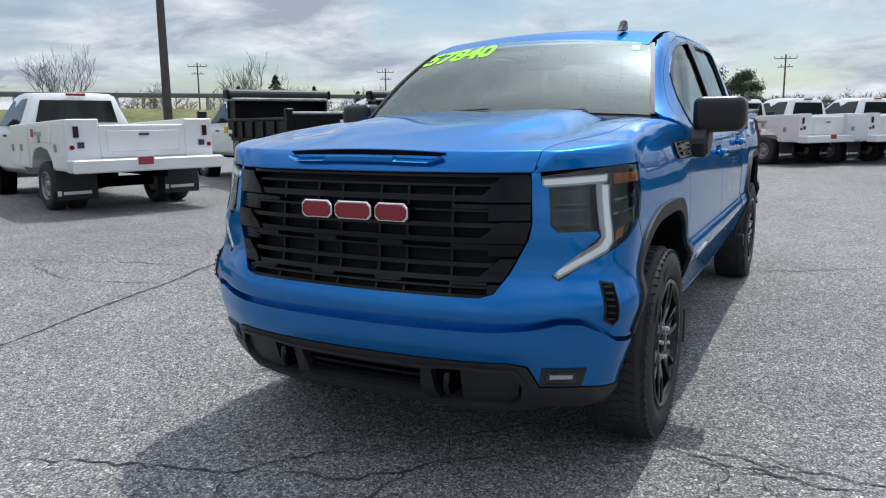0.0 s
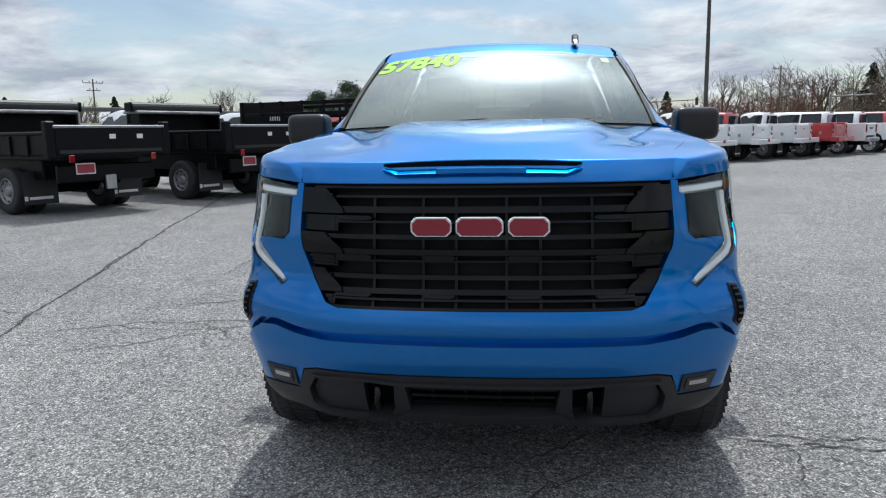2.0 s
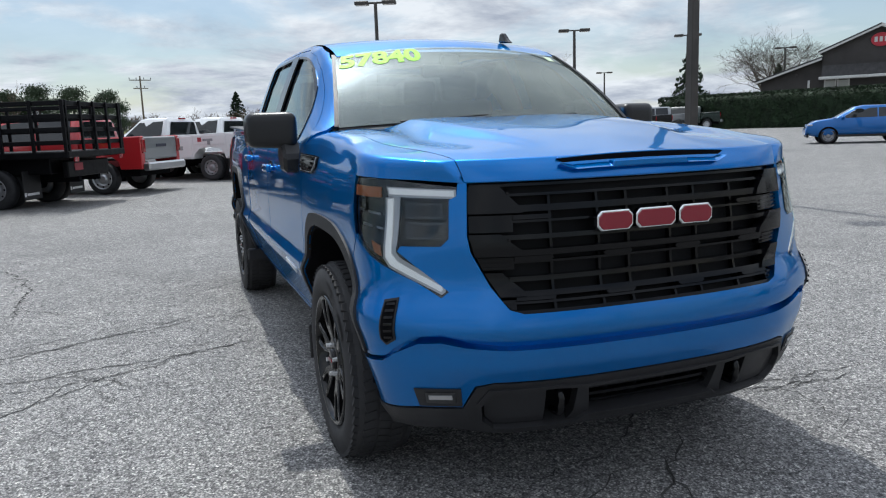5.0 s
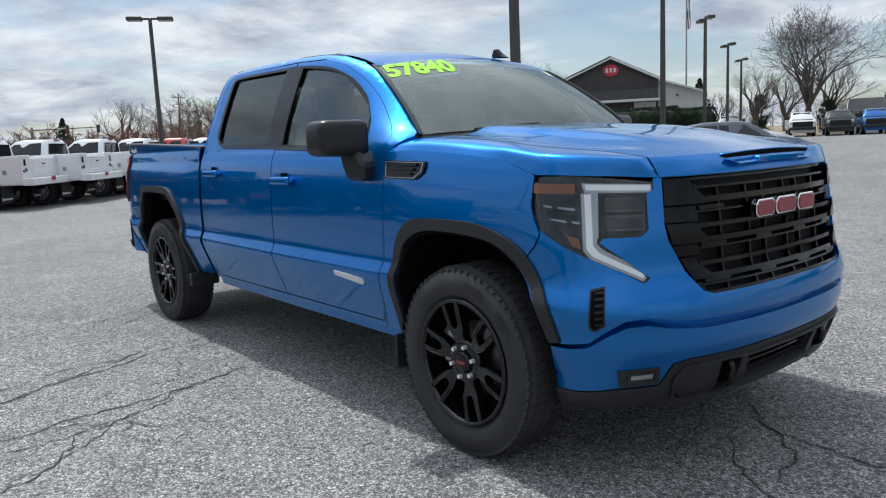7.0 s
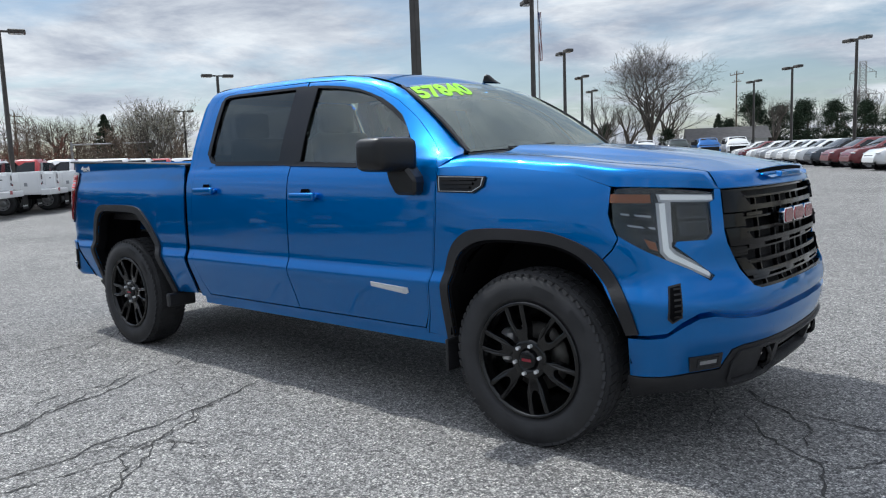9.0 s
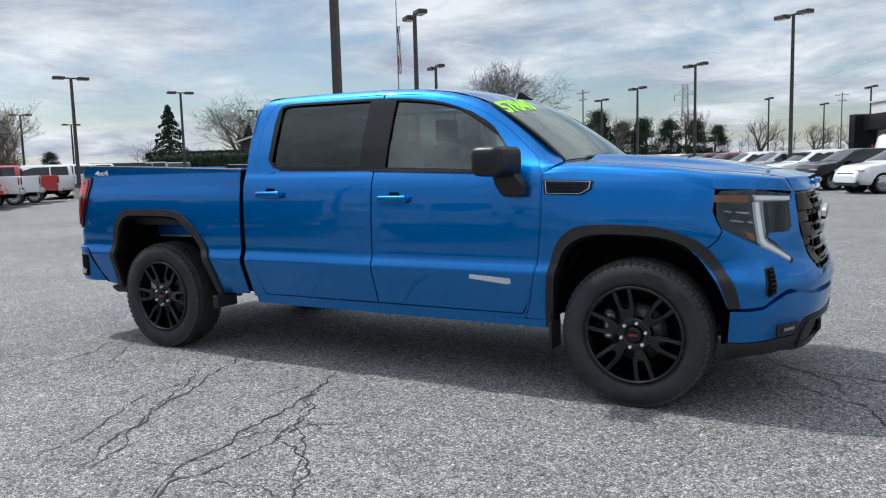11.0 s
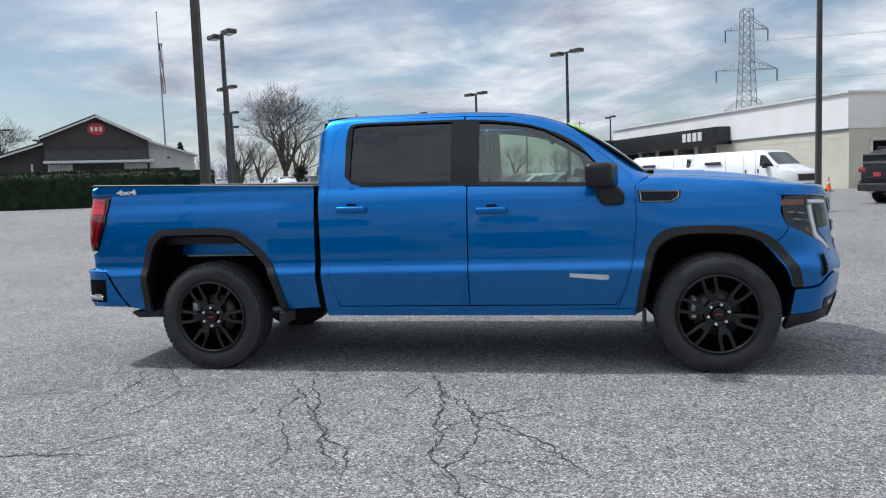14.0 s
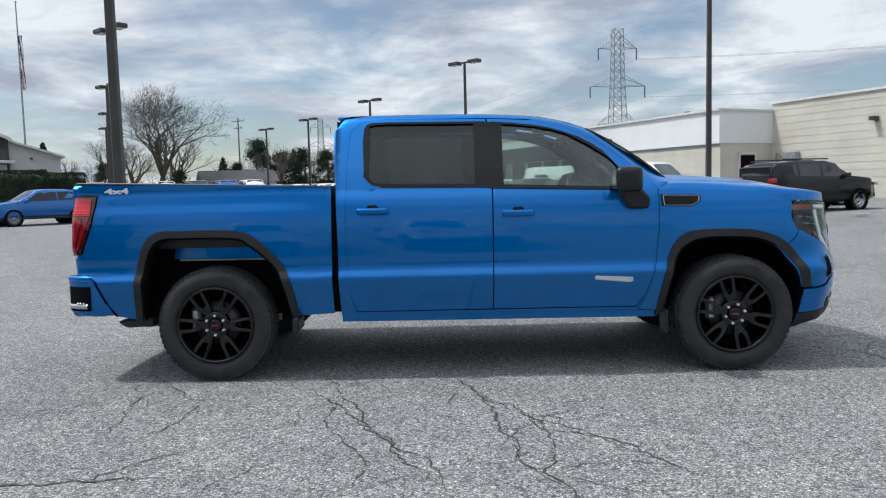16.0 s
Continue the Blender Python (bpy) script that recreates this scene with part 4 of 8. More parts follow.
U1 = lambda x: float(np.interp(-x, [-2.60, -2.48, -2.36, -2.2], [Uy(.77), Uy(.86), Uy(.912), Ux(2.2)]))
LAMP_IN = [(Uy(.735), .815), (Uy(.716), .834), (Uy(.836), .968), (Uy(.830), .985), (Uy(.737), .985), (Uy(.716), 1.01), (Uy(.716), 1.138), (Uy(.695), 1.15)]
LAMP_LOW = [(Ux(2.295), 1.06), (Ux(2.32), 1.01), (U1(2.42), .950), (U1(2.50), .905), (Uy(.795), .865)]
LAMP_TOP = [(Uy(.695), 1.180), (Uy(.78), 1.192), (Uy(.86), 1.206), (U1(2.40), 1.212), (Ux(2.31), 1.208), (Ux(2.288), 1.18)]
GR = [(Uy(.665), 1.192), (Uy(.665), 1.02), (Uy(.655), .965), (Uy(.60), .85), (Uy(.545), .775), (Uy(.50), .760)]
half = [(0, .668), (Uy(.55), .670), (Uy(.66), .680), (Uy(.735), .698), (Uy(.785), .690), (U1(2.53), .652), (U1(2.49), .610), (U1(2.43), .597), (Ux(2.375), .592), (Ux(2.345), .600), (Ux(2.325), .66), (Ux(2.29), .74), (Ux(2.25), .80), (Ux(2.206), .858), (Ux(2.250), .899), (Ux(2.300), .948), (Ux(2.322), .992)]
half += LAMP_LOW[1:] + LAMP_IN + [(Uy(.692), 1.192)] + GR + [(0, .760)]
skin("front_fascia", [dens(mirrored(half))], S, M_BLUE, pickup, da=.04, db=.04, thick=.03)
# lower bumper in body colour
lo = [(0, .528), (Uy(.595), .528), (Uy(.650), .514), (Uy(.672), .47), (Uy(.69), .432), (Uy(.80), .428), (U1(2.50), .418), (U1(2.40), .405), (Ux(2.362), .402), (Ux(2.362), .578), (U1(2.43), .582), (U1(2.485), .593), (U1(2.53), .632), (Uy(.785), .667), (Uy(.735), .672), (Uy(.665), .653), (Uy(.55), .640), (0, .638)]
bump = skin("front_bumper", [dens(mirrored(lo))], S, M_BLUE, pickup, da=.04, db=.04, thick=.05, lift=.008)
skin("bumper_groove", [dens(mirrored([(0, .60), (Uy(.7), .62), (U1(2.43), .57), (U1(2.40), .60), (U1(2.43), .70), (Uy(.74), .74), (0, .70)]))], S, M_BLUE, bump, da=.08, db=.06, thick=0, lift=-.035)
# black lower valance with its openings
va = [(0, .332), (Uy(.30), .332), (Uy(.38), .318), (Uy(.60), .322), (Uy(.66), .330), (Uy(.74), .345), (U1(2.46), .33), (Ux(2.352), .285), (Ux(2.352), .398), (U1(2.40), .401), (U1(2.50), .413), (Uy(.80), .422), (Uy(.688), .427), (Uy(.668), .468), (Uy(.645), .510), (Uy(.595), .523), (0, .523)]
ho = [(0, .378), (Uy(.27), .378), (Uy(.31), .352), (Uy(.60), .352), (Uy(.635), .385), (Uy(.635), .440), (Uy(.60), .492), (Uy(.40), .497), (Uy(.30), .488), (0, .488)]
val = skin("front_valance", [dens(mirrored(va)), dens(mirrored(ho))], S, M_BLACKPL, pickup, da=.05, db=.03, thick=.06, lift=.012)
ring = lambda d: [(0, .378 - d), (Uy(.27 - d * .2), .378 - d), (Uy(.31 - d * .2), .352 - d), (Uy(.60 + d), .352 - d), (Uy(.635 + d), .385 - d), (Uy(.635 + d), .440 + d), (Uy(.60 + d), .492 + d), (Uy(.40), .497 + d), (Uy(.30), .488 + d), (0, .488 + d)]
skin("valance_frame", [dens(mirrored(ring(.012))), dens(mirrored(ring(.0)))], S, M_BLACKPL, val, da=.05, db=.03, thick=.03, lift=.022)
# recess sheet near-black: the darkness behind the intake is its colour
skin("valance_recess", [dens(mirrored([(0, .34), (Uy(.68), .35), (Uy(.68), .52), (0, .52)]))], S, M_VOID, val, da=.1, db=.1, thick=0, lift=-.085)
# added black boxes close the view through the openings
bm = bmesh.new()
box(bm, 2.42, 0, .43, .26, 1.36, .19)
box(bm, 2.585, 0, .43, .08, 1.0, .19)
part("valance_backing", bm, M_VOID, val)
for k in (-1, 1):
    sk = lambda pts: [(k * Uy(a), b) for a, b in pts]
    skin("valance_pod", [dens(sk([(.425, .356), (.598, .356), (.628, .388), (.628, .438), (.597, .487), (.425, .490)]))], S, M_BLACKPL, val, thick=.03, lift=.0)
    skin("valance_rib", [dens(sk([(.255, .362), (.305, .340), (.345, .340), (.318, .385), (.312, .492), (.275, .490)]))], S, M_BLACKPL, val, thick=.04, lift=.006)
    bm = bmesh.new()
    c = S(k * Uy(.375), .435)
    hook = spline([(c.x - .06, c.y, .385), (c.x + .0, c.y, .39), (c.x + .014, c.y, .43), (c.x + .0, c.y, .470), (c.x - .06, c.y, .475)], 4)
    swept(bm, hook, .013)
    part("tow_hook", bm, M_GLOSSBLACK, val, smooth=True)
    # fog lamp
    fg = skin("fog_lamp", [dens(sk([(.690, .438), (.800, .434), (.806, .500), (.690, .505)]), .03)], S, M_BLACKPL, pickup, thick=.03, lift=.014)
    skin("fog_lens", [dens(sk([(.705, .452), (.782, .450), (.782, .490), (.705, .494)]), .03)], S, M_LAMPDARK, fg, thick=.004, lift=.017)
    skin("fog_reflector", [dens(sk([(.715, .466), (.775, .464), (.775, .480), (.715, .483)]), .03)], S, M_SATIN, fg, thick=.002, lift=.0185)
    # corner air curtain
    vt = [(U1(2.530), .815), (U1(2.492), .805), (U1(2.488), .672), (U1(2.502), .652), (U1(2.530), .676)]
    v = skin("air_curtain", [dens([(k * a, b) for a, b in vt], .03)], S, M_BLACKPL, pickup, thick=.02, lift=.004, label="black louvred corner vent")
    vt2 = [(U1(2.526), .806), (U1(2.496), .797), (U1(2.493), .678), (U1(2.503), .662), (U1(2.525), .682)]
    # opening is a near-black sheet, its inner shade put in as colour
    skin("vent_opening", [dens([(k * a, b) for a, b in vt2], .03)], S, M_VOID, v, thick=0, lift=.006)
    for i in range(6):
        z0 = .684 + i * .021
        skin("vent_louvre", [[(k * U1(2.526), z0), (k * U1(2.504), z0 - .003), (k * U1(2.504), z0 + .005), (k * U1(2.526), z0 + .008)]], S, M_GLOSSBLACK, v, thick=.004, lift=.012)
    # headlight: dark bowl, cover, lamp box, light guide, amber reflector
    lampo = dens([(k * a, b) for a, b in LAMP_TOP + LAMP_LOW + LAMP_IN], .03)
    hl = skin("headlight", [lampo], S, M_LAMPDARK, pickup, thick=.02, lift=-.012, da=.04, db=.04, label="headlight with bright C-shaped light guide")
    L = lambda pts, d=.03: dens([(k * Us(y, z), z) for y, z in pts], d)
    top_o = [(.876, 1.184), (.874, 1.150), (.686, 1.142), (.684, 1.172)]
    top_i = [(.870, 1.179), (.869, 1.158), (.691, 1.149), (.690, 1.167)]
    low_o = [(.882, 1.146), (.910, .942), (.897, .912), (.752, .826), (.738, .836), (.742, .862), (.862, .945), (.874, .965), (.848, 1.150)]
    low_i = [(.875, 1.142), (.902, .946), (.890, .920), (.752, .835), (.745, .842), (.748, .852), (.872, .934), (.885, .960), (.860, 1.144)]
    skin("light_guide_rim", [L(top_o)], S, M_SATIN, hl, thick=.012, lift=-.008, da=.04, db=.04)
    skin("light_guide_rim", [L(low_o)], S, M_SATIN, hl, thick=.012, lift=-.008, da=.04, db=.04)
    skin("light_guide", [L(top_i)], S, M_LEDWHITE, hl, thick=.01, lift=-.002, da=.04, db=.04)
    skin("light_guide", [L(low_i)], S, M_LEDWHITE, hl, thick=.01, lift=-.002, da=.04, db=.04)
    # dip and main beam box, with its lenses in stepped frames
    bxo = skin("lamp_box", [L([(.715, 1.136), (.842, 1.141), (.868, .985), (.770, .982), (.738, 1.010)])], S, M_GLOSSBLACK, hl, thick=.012, lift=-.009)
    for za, zb in ((1.078, 1.130), (1.010, 1.066)):
        skin("projector", [L([(.728, za), (.826 + (1.13 - za) * .10, za), (.826 + (1.13 - zb) * .10, zb), (.728, zb - .004)])], S, M_LAMPDARK, bxo, thick=.004, lift=-.006)
        pj = lambda d: L([(.728 + d, za + d), (.826 + (1.13 - za) * .10 - d, za + d), (.826 + (1.13 - zb) * .10 - d, zb - d), (.728 + d, zb - .004 - d)])
        skin("projector_bezel", [pj(.0), pj(.005)], S, M_BEZEL, bxo, thick=.004, lift=-.004)
        skin("projector_lens", [L([(.748, za + .012), (.808, za + .012), (.806, zb - .012), (.748, zb - .014)])], S, M_CARGLASS, bxo, thick=.004, lift=-.003)
    skin("lamp_divider", [L([(.842, 1.148), (.850, 1.148), (.876, .985), (.868, .985)])], S, M_SATIN, hl, thick=.006, lift=-.006)
    # outer chamber: amber strip, stepped reflector fins, amber wedge
    skin("amber_marker", [L([(.890, 1.182), (.938, 1.186), (.944, 1.150), (.893, 1.146)])], S, M_AMBER, hl, thick=.004, lift=-.007)
    skin("amber_marker", [L([(.914, .985), (.932, 1.000), (.930, .960), (.914, .948)])], S, M_AMBER, hl, thick=.004, lift=-.007)
    for i in range(5):
        zz = 1.020 + i * .024
        skin("reflector_fin", [L([(.900, zz - .006), (.941, zz + .006), (.941, zz + .013), (.900, zz + .002)])], S, M_SATIN if i % 2 else M_GLOSSBLACK, hl, thick=.006, lift=-.007)
    skin("chamber_blade", [L([(.914, 1.02), (.934, 1.10), (.929, 1.105), (.908, 1.03)])], S, M_GLOSSBLACK, hl, thick=.006, lift=-.004)
    skin("lamp_cover", [lampo], S, M_LENS, hl, thick=0, lift=.003, da=.04, db=.04)

# grille: recessed mesh, side blocks, cross bars, uprights
gr_out = [(0, .752), (Uy(.50), .752), (Uy(.555), .77), (Uy(.61), .85), (Uy(.662), .965), (Uy(.672), 1.02), (Uy(.672), 1.20), (0, 1.20)]
grille = skin("grille", [dens(mirrored(gr_out))], S, M_INTAKE, pickup, thick=0, lift=-.060, da=.1, db=.1, label="gloss black barred grille")
GE = curve1([.755, .775, .85, .965, 1.02, 1.2], [.49, .535, .592, .648, .660, .662])


def gbar(z0, z1, lift, thick, y0=None, y1=None, nm="grille_bar", mt=None):
    zz = (z0 + z1) / 2
    e = GE(z0), GE(z1)
    if y0 is None:
        pts = [(-Uy(e[0]), z0), (0, z0), (Uy(e[0]), z0), (Uy(e[1]), z1), (0, z1), (-Uy(e[1]), z1)]
    else:
        f = lambda y: math.copysign(Uy(abs(y)), y)
        pts = [(f(y0), z0), (f(y1), z0), (f(y1), z1), (f(y0), z1)]
    return skin(nm, [dens(pts)], S, mt or M_GRILLE, grille, thick=thick, lift=lift, da=.06, db=.03)


gbar(1.180, 1.190, -.030, .04, nm="grille_top_bar")
gbar(.757, .772, -.010, .06, nm="grille_sill")
# full-width bars: (height, half thickness, lift)
for zc, hh, lf in ((1.150, .0045, -.010), (1.104, .011, -.004), (1.010, .008, -.006), (.957, .010, -.004), (.871, .008, -.006), (.823, .009, -.004)):
    gbar(zc - hh, zc + hh, lf, .05)
# thin bars behind them
for zc in (1.062, .925, .798):
    gbar(zc - .004, zc + .004, -.016, .03)
# stepped end blocks: outer height range, inner edge high and low
for z0, z1 in ((1.090, 1.178), (.948, 1.022), (.815, .895)):
    for k in (-1, 1):
        zs = z1 - .012
        pts = [(k * Uy(.488), z0), (k * Uy(GE(z0)), z0), (k * Uy(GE(z1)), z1), (k * Uy(.562), z1), (k * Uy(.552), zs), (k * Uy(.498), z0 + .020)]
        blk = skin("grille_side_block", [dens(pts)], S, M_GRILLE, grille, thick=.045, lift=.004, da=.05, db=.03)
        bolt = S(k * Uy(.540), zs - .010)
        bm = bmesh.new()
        rod(bm, bolt + Vector((-.01, 0, 0)), bolt + Vector((.008, 0, 0)), .005, n=8)
        part("clip_head", bm, M_GLOSSBLACK, blk)
for z0, z1 in ((1.028, 1.084), (.902, .942), (.776, .808)):
    for k in (-1, 1):
        blk = skin("grille_side_panel", [dens([(k * Uy(.520), z0), (k * Uy(GE(z0)), z0), (k * Uy(GE(z1)), z1), (k * Uy(.520), z1)])], S, M_GRILLE, grille, thick=.03, lift=-.018, da=.05, db=.03)
        n = max(2, round((z1 - z0) / .014))
        for i in range(n):
            zr = z0 + (z1 - z0) * (i + .5) / n
            skin("panel_ridge", [dens([(k * Uy(.530), zr - .003), (k * Uy(GE(zr) - .004), zr - .003), (k * Uy(GE(zr) - .004), zr + .003), (k * Uy(.530), zr + .003)])], S, M_GRILLE, blk, thick=.008, lift=-.012, da=.06, db=.03)
# uprights, well back
for y in (-.385, -.205, -.088, .088, .205, .385):
    for z0, z1 in ((1.108, 1.150), (1.062, 1.108), (1.010, 1.062), (.957, 1.010), (.871, .957), (.823, .871), (.772, .823)):
        if abs(y) < GE(z0) - .06:
            gbar(z0, z1, -.034, .02, y0=y - .005, y1=y + .005, nm="grille_upright")
# raised pockets between the bars, with chamfered ends
for zc in (1.076, .938, .811):
    for y0, y1 in ((-.52, -.385), (-.205, -.088), (.088, .205), (.385, .52)):
        f = lambda y: math.copysign(Uy(abs(y)), y)
        c0, c1 = .012 * (abs(y0) < .5), .012 * (abs(y1) < .5)
        if zc > 1.0 and abs(y0 + y1) < .5:
            continue
        skin("grille_pocket", [dens([(f(y0 + c0), zc - .008), (f(y1 - c1), zc - .008), (f(y1), zc), (f(y1 - c1), zc + .007), (f(y0 + c0), zc + .007), (f(y0), zc)])], S, M_GRILLE, grille, thick=.02, lift=-.008, da=.06, db=.03)
# maker's badge as three plain red blocks with bright rims
for i, (y0, y1) in enumerate(((-.240, -.098), (-.086, .078), (.092, .234))):
    ch = .016
    def octa(d):
        return [(y0 + d + ch, 1.012 + d), (y1 - d - ch, 1.012 + d), (y1 - d, 1.012 + d + ch), (y1 - d, 1.082 - d - ch), (y1 - d - ch, 1.082 - d), (y0 + d + ch, 1.082 - d), (y0 + d, 1.082 - d - ch), (y0 + d, 1.012 + d + ch)]
    bm = bmesh.new()
    prism(bm, octa(0), 2.765, 2.792, axis="X", bevel=.003)
    bo = part("badge_block", bm, M_CHROME, grille, "plain chrome-rimmed red block")
    bm = bmesh.new()
    prism(bm, octa(.006), 2.785, 2.7955, axis="X", bevel=.002)
    part("badge_enamel", bm, M_BADGERED, bo)
# lower intake bars
for zc in (.398, .428, .458, .486):
    pts = [(-Uy(.275), zc - .006), (Uy(.275), zc - .006), (Uy(.275), zc + .006), (-Uy(.275), zc + .006)]
    skin("intake_bar", [dens(pts)], S, M_GLOSSBLACK, val, thick=.03, lift=-.02, da=.08, db=.03)
for y in (-.18, -.06, .06, .18):
    f = lambda q: math.copysign(Uy(abs(q)), q)
    skin("intake_upright", [[(f(y - .005), .38), (f(y + .005), .38), (f(y + .005), .495), (f(y - .005), .495)]], S, M_GLOSSBLACK, val, thick=.02, lift=-.03)

# ---- wheels ----
def wheel(parent, x, y, r, width, out, rim_mat, tyre_mat, detail=True, rim_r=.255, spin=0.0):
    """A road wheel under a parent; out: +1 or -1, the side that faces outwards."""
    w = new("wheel")
    w.parent = parent
    w.matrix_basis = Matrix.Translation((x, y, r - .008)) @ Matrix.Diagonal((1, out, 1, 1))
    h = width / 2
    bm = bmesh.new()
    n = 72 if detail else 28
    lathe(bm, [(-h + .03, rim_r), (-h + .01, rim_r + .03), (-h, r * .80), (-h + .012, r * .93), (-h + .035, r - .014), (-h * .5, r - .008), (0, r - .006), (h * .5, r - .008), (h - .035, r - .014), (h - .012, r * .93), (h, r * .80), (h - .008, r * .70), (h - .012, rim_r + .025), (h - .03, rim_r)], n)
    bmesh.ops.recalc_face_normals(bm, faces=bm.faces[:])
    tyre = part("tyre", bm, tyre_mat, w, smooth=True)
    if detail:
        # tread blocks, joined: too many to pick apart
        bm = bmesh.new()
        for row, (yy, wid, sk) in enumerate(((-h + .030, .042, .25), (-h * .42, .05, -.2), (0, .045, .2), (h * .42, .05, -.2), (h - .030, .042, .25))):
            cnt = 60
            for i in range(cnt):
                t = 2 * math.pi * (i + .5 * (row % 2)) / cnt
                m = Matrix.Rotation(-t, 4, "Y") @ Matrix.Translation((r - .006, 0, 0)) @ Matrix.Rotation(sk, 4, "X")
                rr = bmesh.ops.create_cube(bm, size=1.0)
                dr = -.017 if row in (0, 4) else -.004
                bmesh.ops.transform(bm, matrix=m @ Matrix.Translation((dr, yy, 0)) @ Matrix.Diagonal((.014, wid, .034, 1)), verts=rr["verts"])
        tagged(part("tread", bm, tyre_mat, w), kind="stuff")
        # raised sidewall band and unreadable lettering as bars
        for first, last in ((0, 2), (5, 7)):
            bm = bmesh.new()
            t0, t1 = .5 + first * .12, .59 + last * .12
            for j in range(9):
                t, t2 = t0 + (t1 - t0) * j / 9, t0 + (t1 - t0) * (j + .8) / 9
                q = [bm.verts.new((rr * math.cos(a), h + .0015, rr * math.sin(a))) for rr, a in ((.335, t), (.365, t), (.365, t2), (.335, t2))]
                bm.faces.new(q)
            bmesh.ops.recalc_face_normals(bm, faces=bm.faces[:])
            tagged(part("sidewall_lettering", bm, tyre_mat, tyre), kind="stuff")
    bm = bmesh.new()
    lathe(bm, [(h - .012, rim_r + .012), (h - .004, rim_r + .006), (h - .006, rim_r - .004), (h - .03, rim_r - .010), (h - .08, rim_r - .02), (-h + .02, rim_r - .03), (-h + .02, .08)], 48 if detail else 24)
    bmesh.ops.recalc_face_normals(bm, faces=bm.faces[:])
    part("rim", bm, rim_mat, w, smooth=True)
    if detail:
        # forked spokes: a stem from the hub that opens into two prongs round a U
        half = [(.040, .034), (.080, .027), (.104, .028), (.126, .038), (.150, .046), (.190, .050), (.235, .054), (rim_r - .004, .056), (rim_r - .004, .030), (.235, .028), (.190, .025), (.166, .021), (.151, .012), (.146, .0)]
        depth = lambda rr: h - .030 + .018 * smooth01(.06, .22, rr)
        for k in range(6):
            a0 = spin + k * math.pi / 3
            ca, sa = math.cos(a0), math.sin(a0)
            outline = half + [(p, -q) for p, q in half[-2::-1]]
            put = lambda p, q, y: Vector((ca * p - sa * q, y, sa * p + ca * q))
            bm = bmesh.new()
            top = [bm.verts.new(put(p, q, depth(p))) for p, q in outline]
            low = [bm.verts.new(put(p, q * 1.04, depth(p) - .042)) for p, q in outline]
            fs = [bm.faces.new(top)]
            for i in range(len(outline)):
                j = (i + 1) % len(outline)
                fs.append(bm.faces.new((top[j], top[i], low[i], low[j])))
            bmesh.ops.recalc_face_normals(bm, faces=fs)
            bmesh.ops.bevel(bm, geom=[e for e in bm.edges if e.verts[0] in top and e.verts[1] in top], offset=.0055, segments=2, profile=.5, affect="EDGES")
            part("spoke", bm, rim_mat, w)
        bm = bmesh.new()
        lathe(bm, [(h - .07, .10), (h - .036, .098), (h - .028, .088), (h - .026, .045), (h - .030, .044)], 36)
        part("hub_face", bm, rim_mat, w, smooth=True)
        bm = bmesh.new()
        lathe(bm, [(h - .04, .046), (h - .018, .044), (h - .014, .036), (h - .014, .001)], 28)
        cap = part("centre_cap", bm, M_GLOSSBLACK, w, smooth=True)
        bm = bmesh.new()
        box(bm, 0, h - .0125, 0, .050, .003, .013)
        part("cap_badge", bm, M_BADGERED, cap)
        for k in range(6):
            a = spin + k * math.pi / 3 + math.pi / 6
            bm = bmesh.new()
            c = Vector((.070 * math.cos(a), 0, .070 * math.sin(a)))
            rod(bm, c + Vector((0, h - .045, 0)), c + Vector((0, h - .010, 0)), .0105, .0095, n=6)
            part("lug_nut", bm, M_LUG, w)
        bm = bmesh.new()
        lathe(bm, [(h - .13, .01), (h - .13, .165), (h - .115, .165), (h - .115, .06)], 32)
        part("brake_disc", bm, M_DISC, w, smooth=True)
        bm = bmesh.new()
        box(bm, -.155, h - .10, .035, .07, .07, .17, bevel=.02)
        part("brake_caliper", bm, M_ROTOR, w)
    else:
        bm = bmesh.new()
        lathe(bm, [(h - .05, rim_r - .01), (h - .03, rim_r * .72), (h - .06, rim_r * .62), (h - .075, rim_r * .4), (h - .03, rim_r * .36), (h - .02, rim_r * .25), (h - .02, .005)], 24)
        bmesh.ops.recalc_face_normals(bm, faces=bm.faces[:])
        part("wheel_disc", bm, rim_mat, w, smooth=True)
        # near-black pegs coloured like the dark holes of the disc
        bm = bmesh.new()
        for k in range(8):
            a = k * math.pi / 4
            c = Vector((math.cos(a) * rim_r * .80, 0, math.sin(a) * rim_r * .80))
            rod(bm, c + Vector((0, h - .06, 0)), c + Vector((0, h - .032, 0)), rim_r * .10, n=6)
        tagged(part("rim_perforation", bm, M_VOID, w), kind="stuff")
    return w


for ax in (-1.8725, 1.8725):
    for sg in (-1, 1):
        wheel(pickup, ax, sg * .862, .421, .272, sg, M_RIM, M_TYRE, rim_r=.266, spin=radians(-15) if ax > 0 else 0.0)

# ---- cabin ----
bm = bmesh.new()
prism(bm, [(1.43, 1.385), (1.20, 1.405), (1.00, 1.39), (.90, 1.30), (.88, 1.05), (.98, .80), (1.40, .80)], -.84, .84, bevel=.03)
part("dashboard", bm, M_INT, pickup, smooth=False)
bm = bmesh.new()
prism(bm, [(1.10, 1.40), (.93, 1.475), (.90, 1.40), (.95, 1.38)], .22, .52, bevel=.02)
part("instrument_hood", bm, M_INT, pickup)
bm = bmesh.new()
lathe(bm, [(.0 + .014 * math.sin(t), .185 + .016 * math.cos(t)) for t in [2 * math.pi * i / 10 for i in range(11)]], 32, axis="X")
for a in (0, 2.2, 4.1):
    rod(bm, (0, 0, 0), (0, .18 * math.cos(a), .18 * math.sin(a)), .02, n=6)
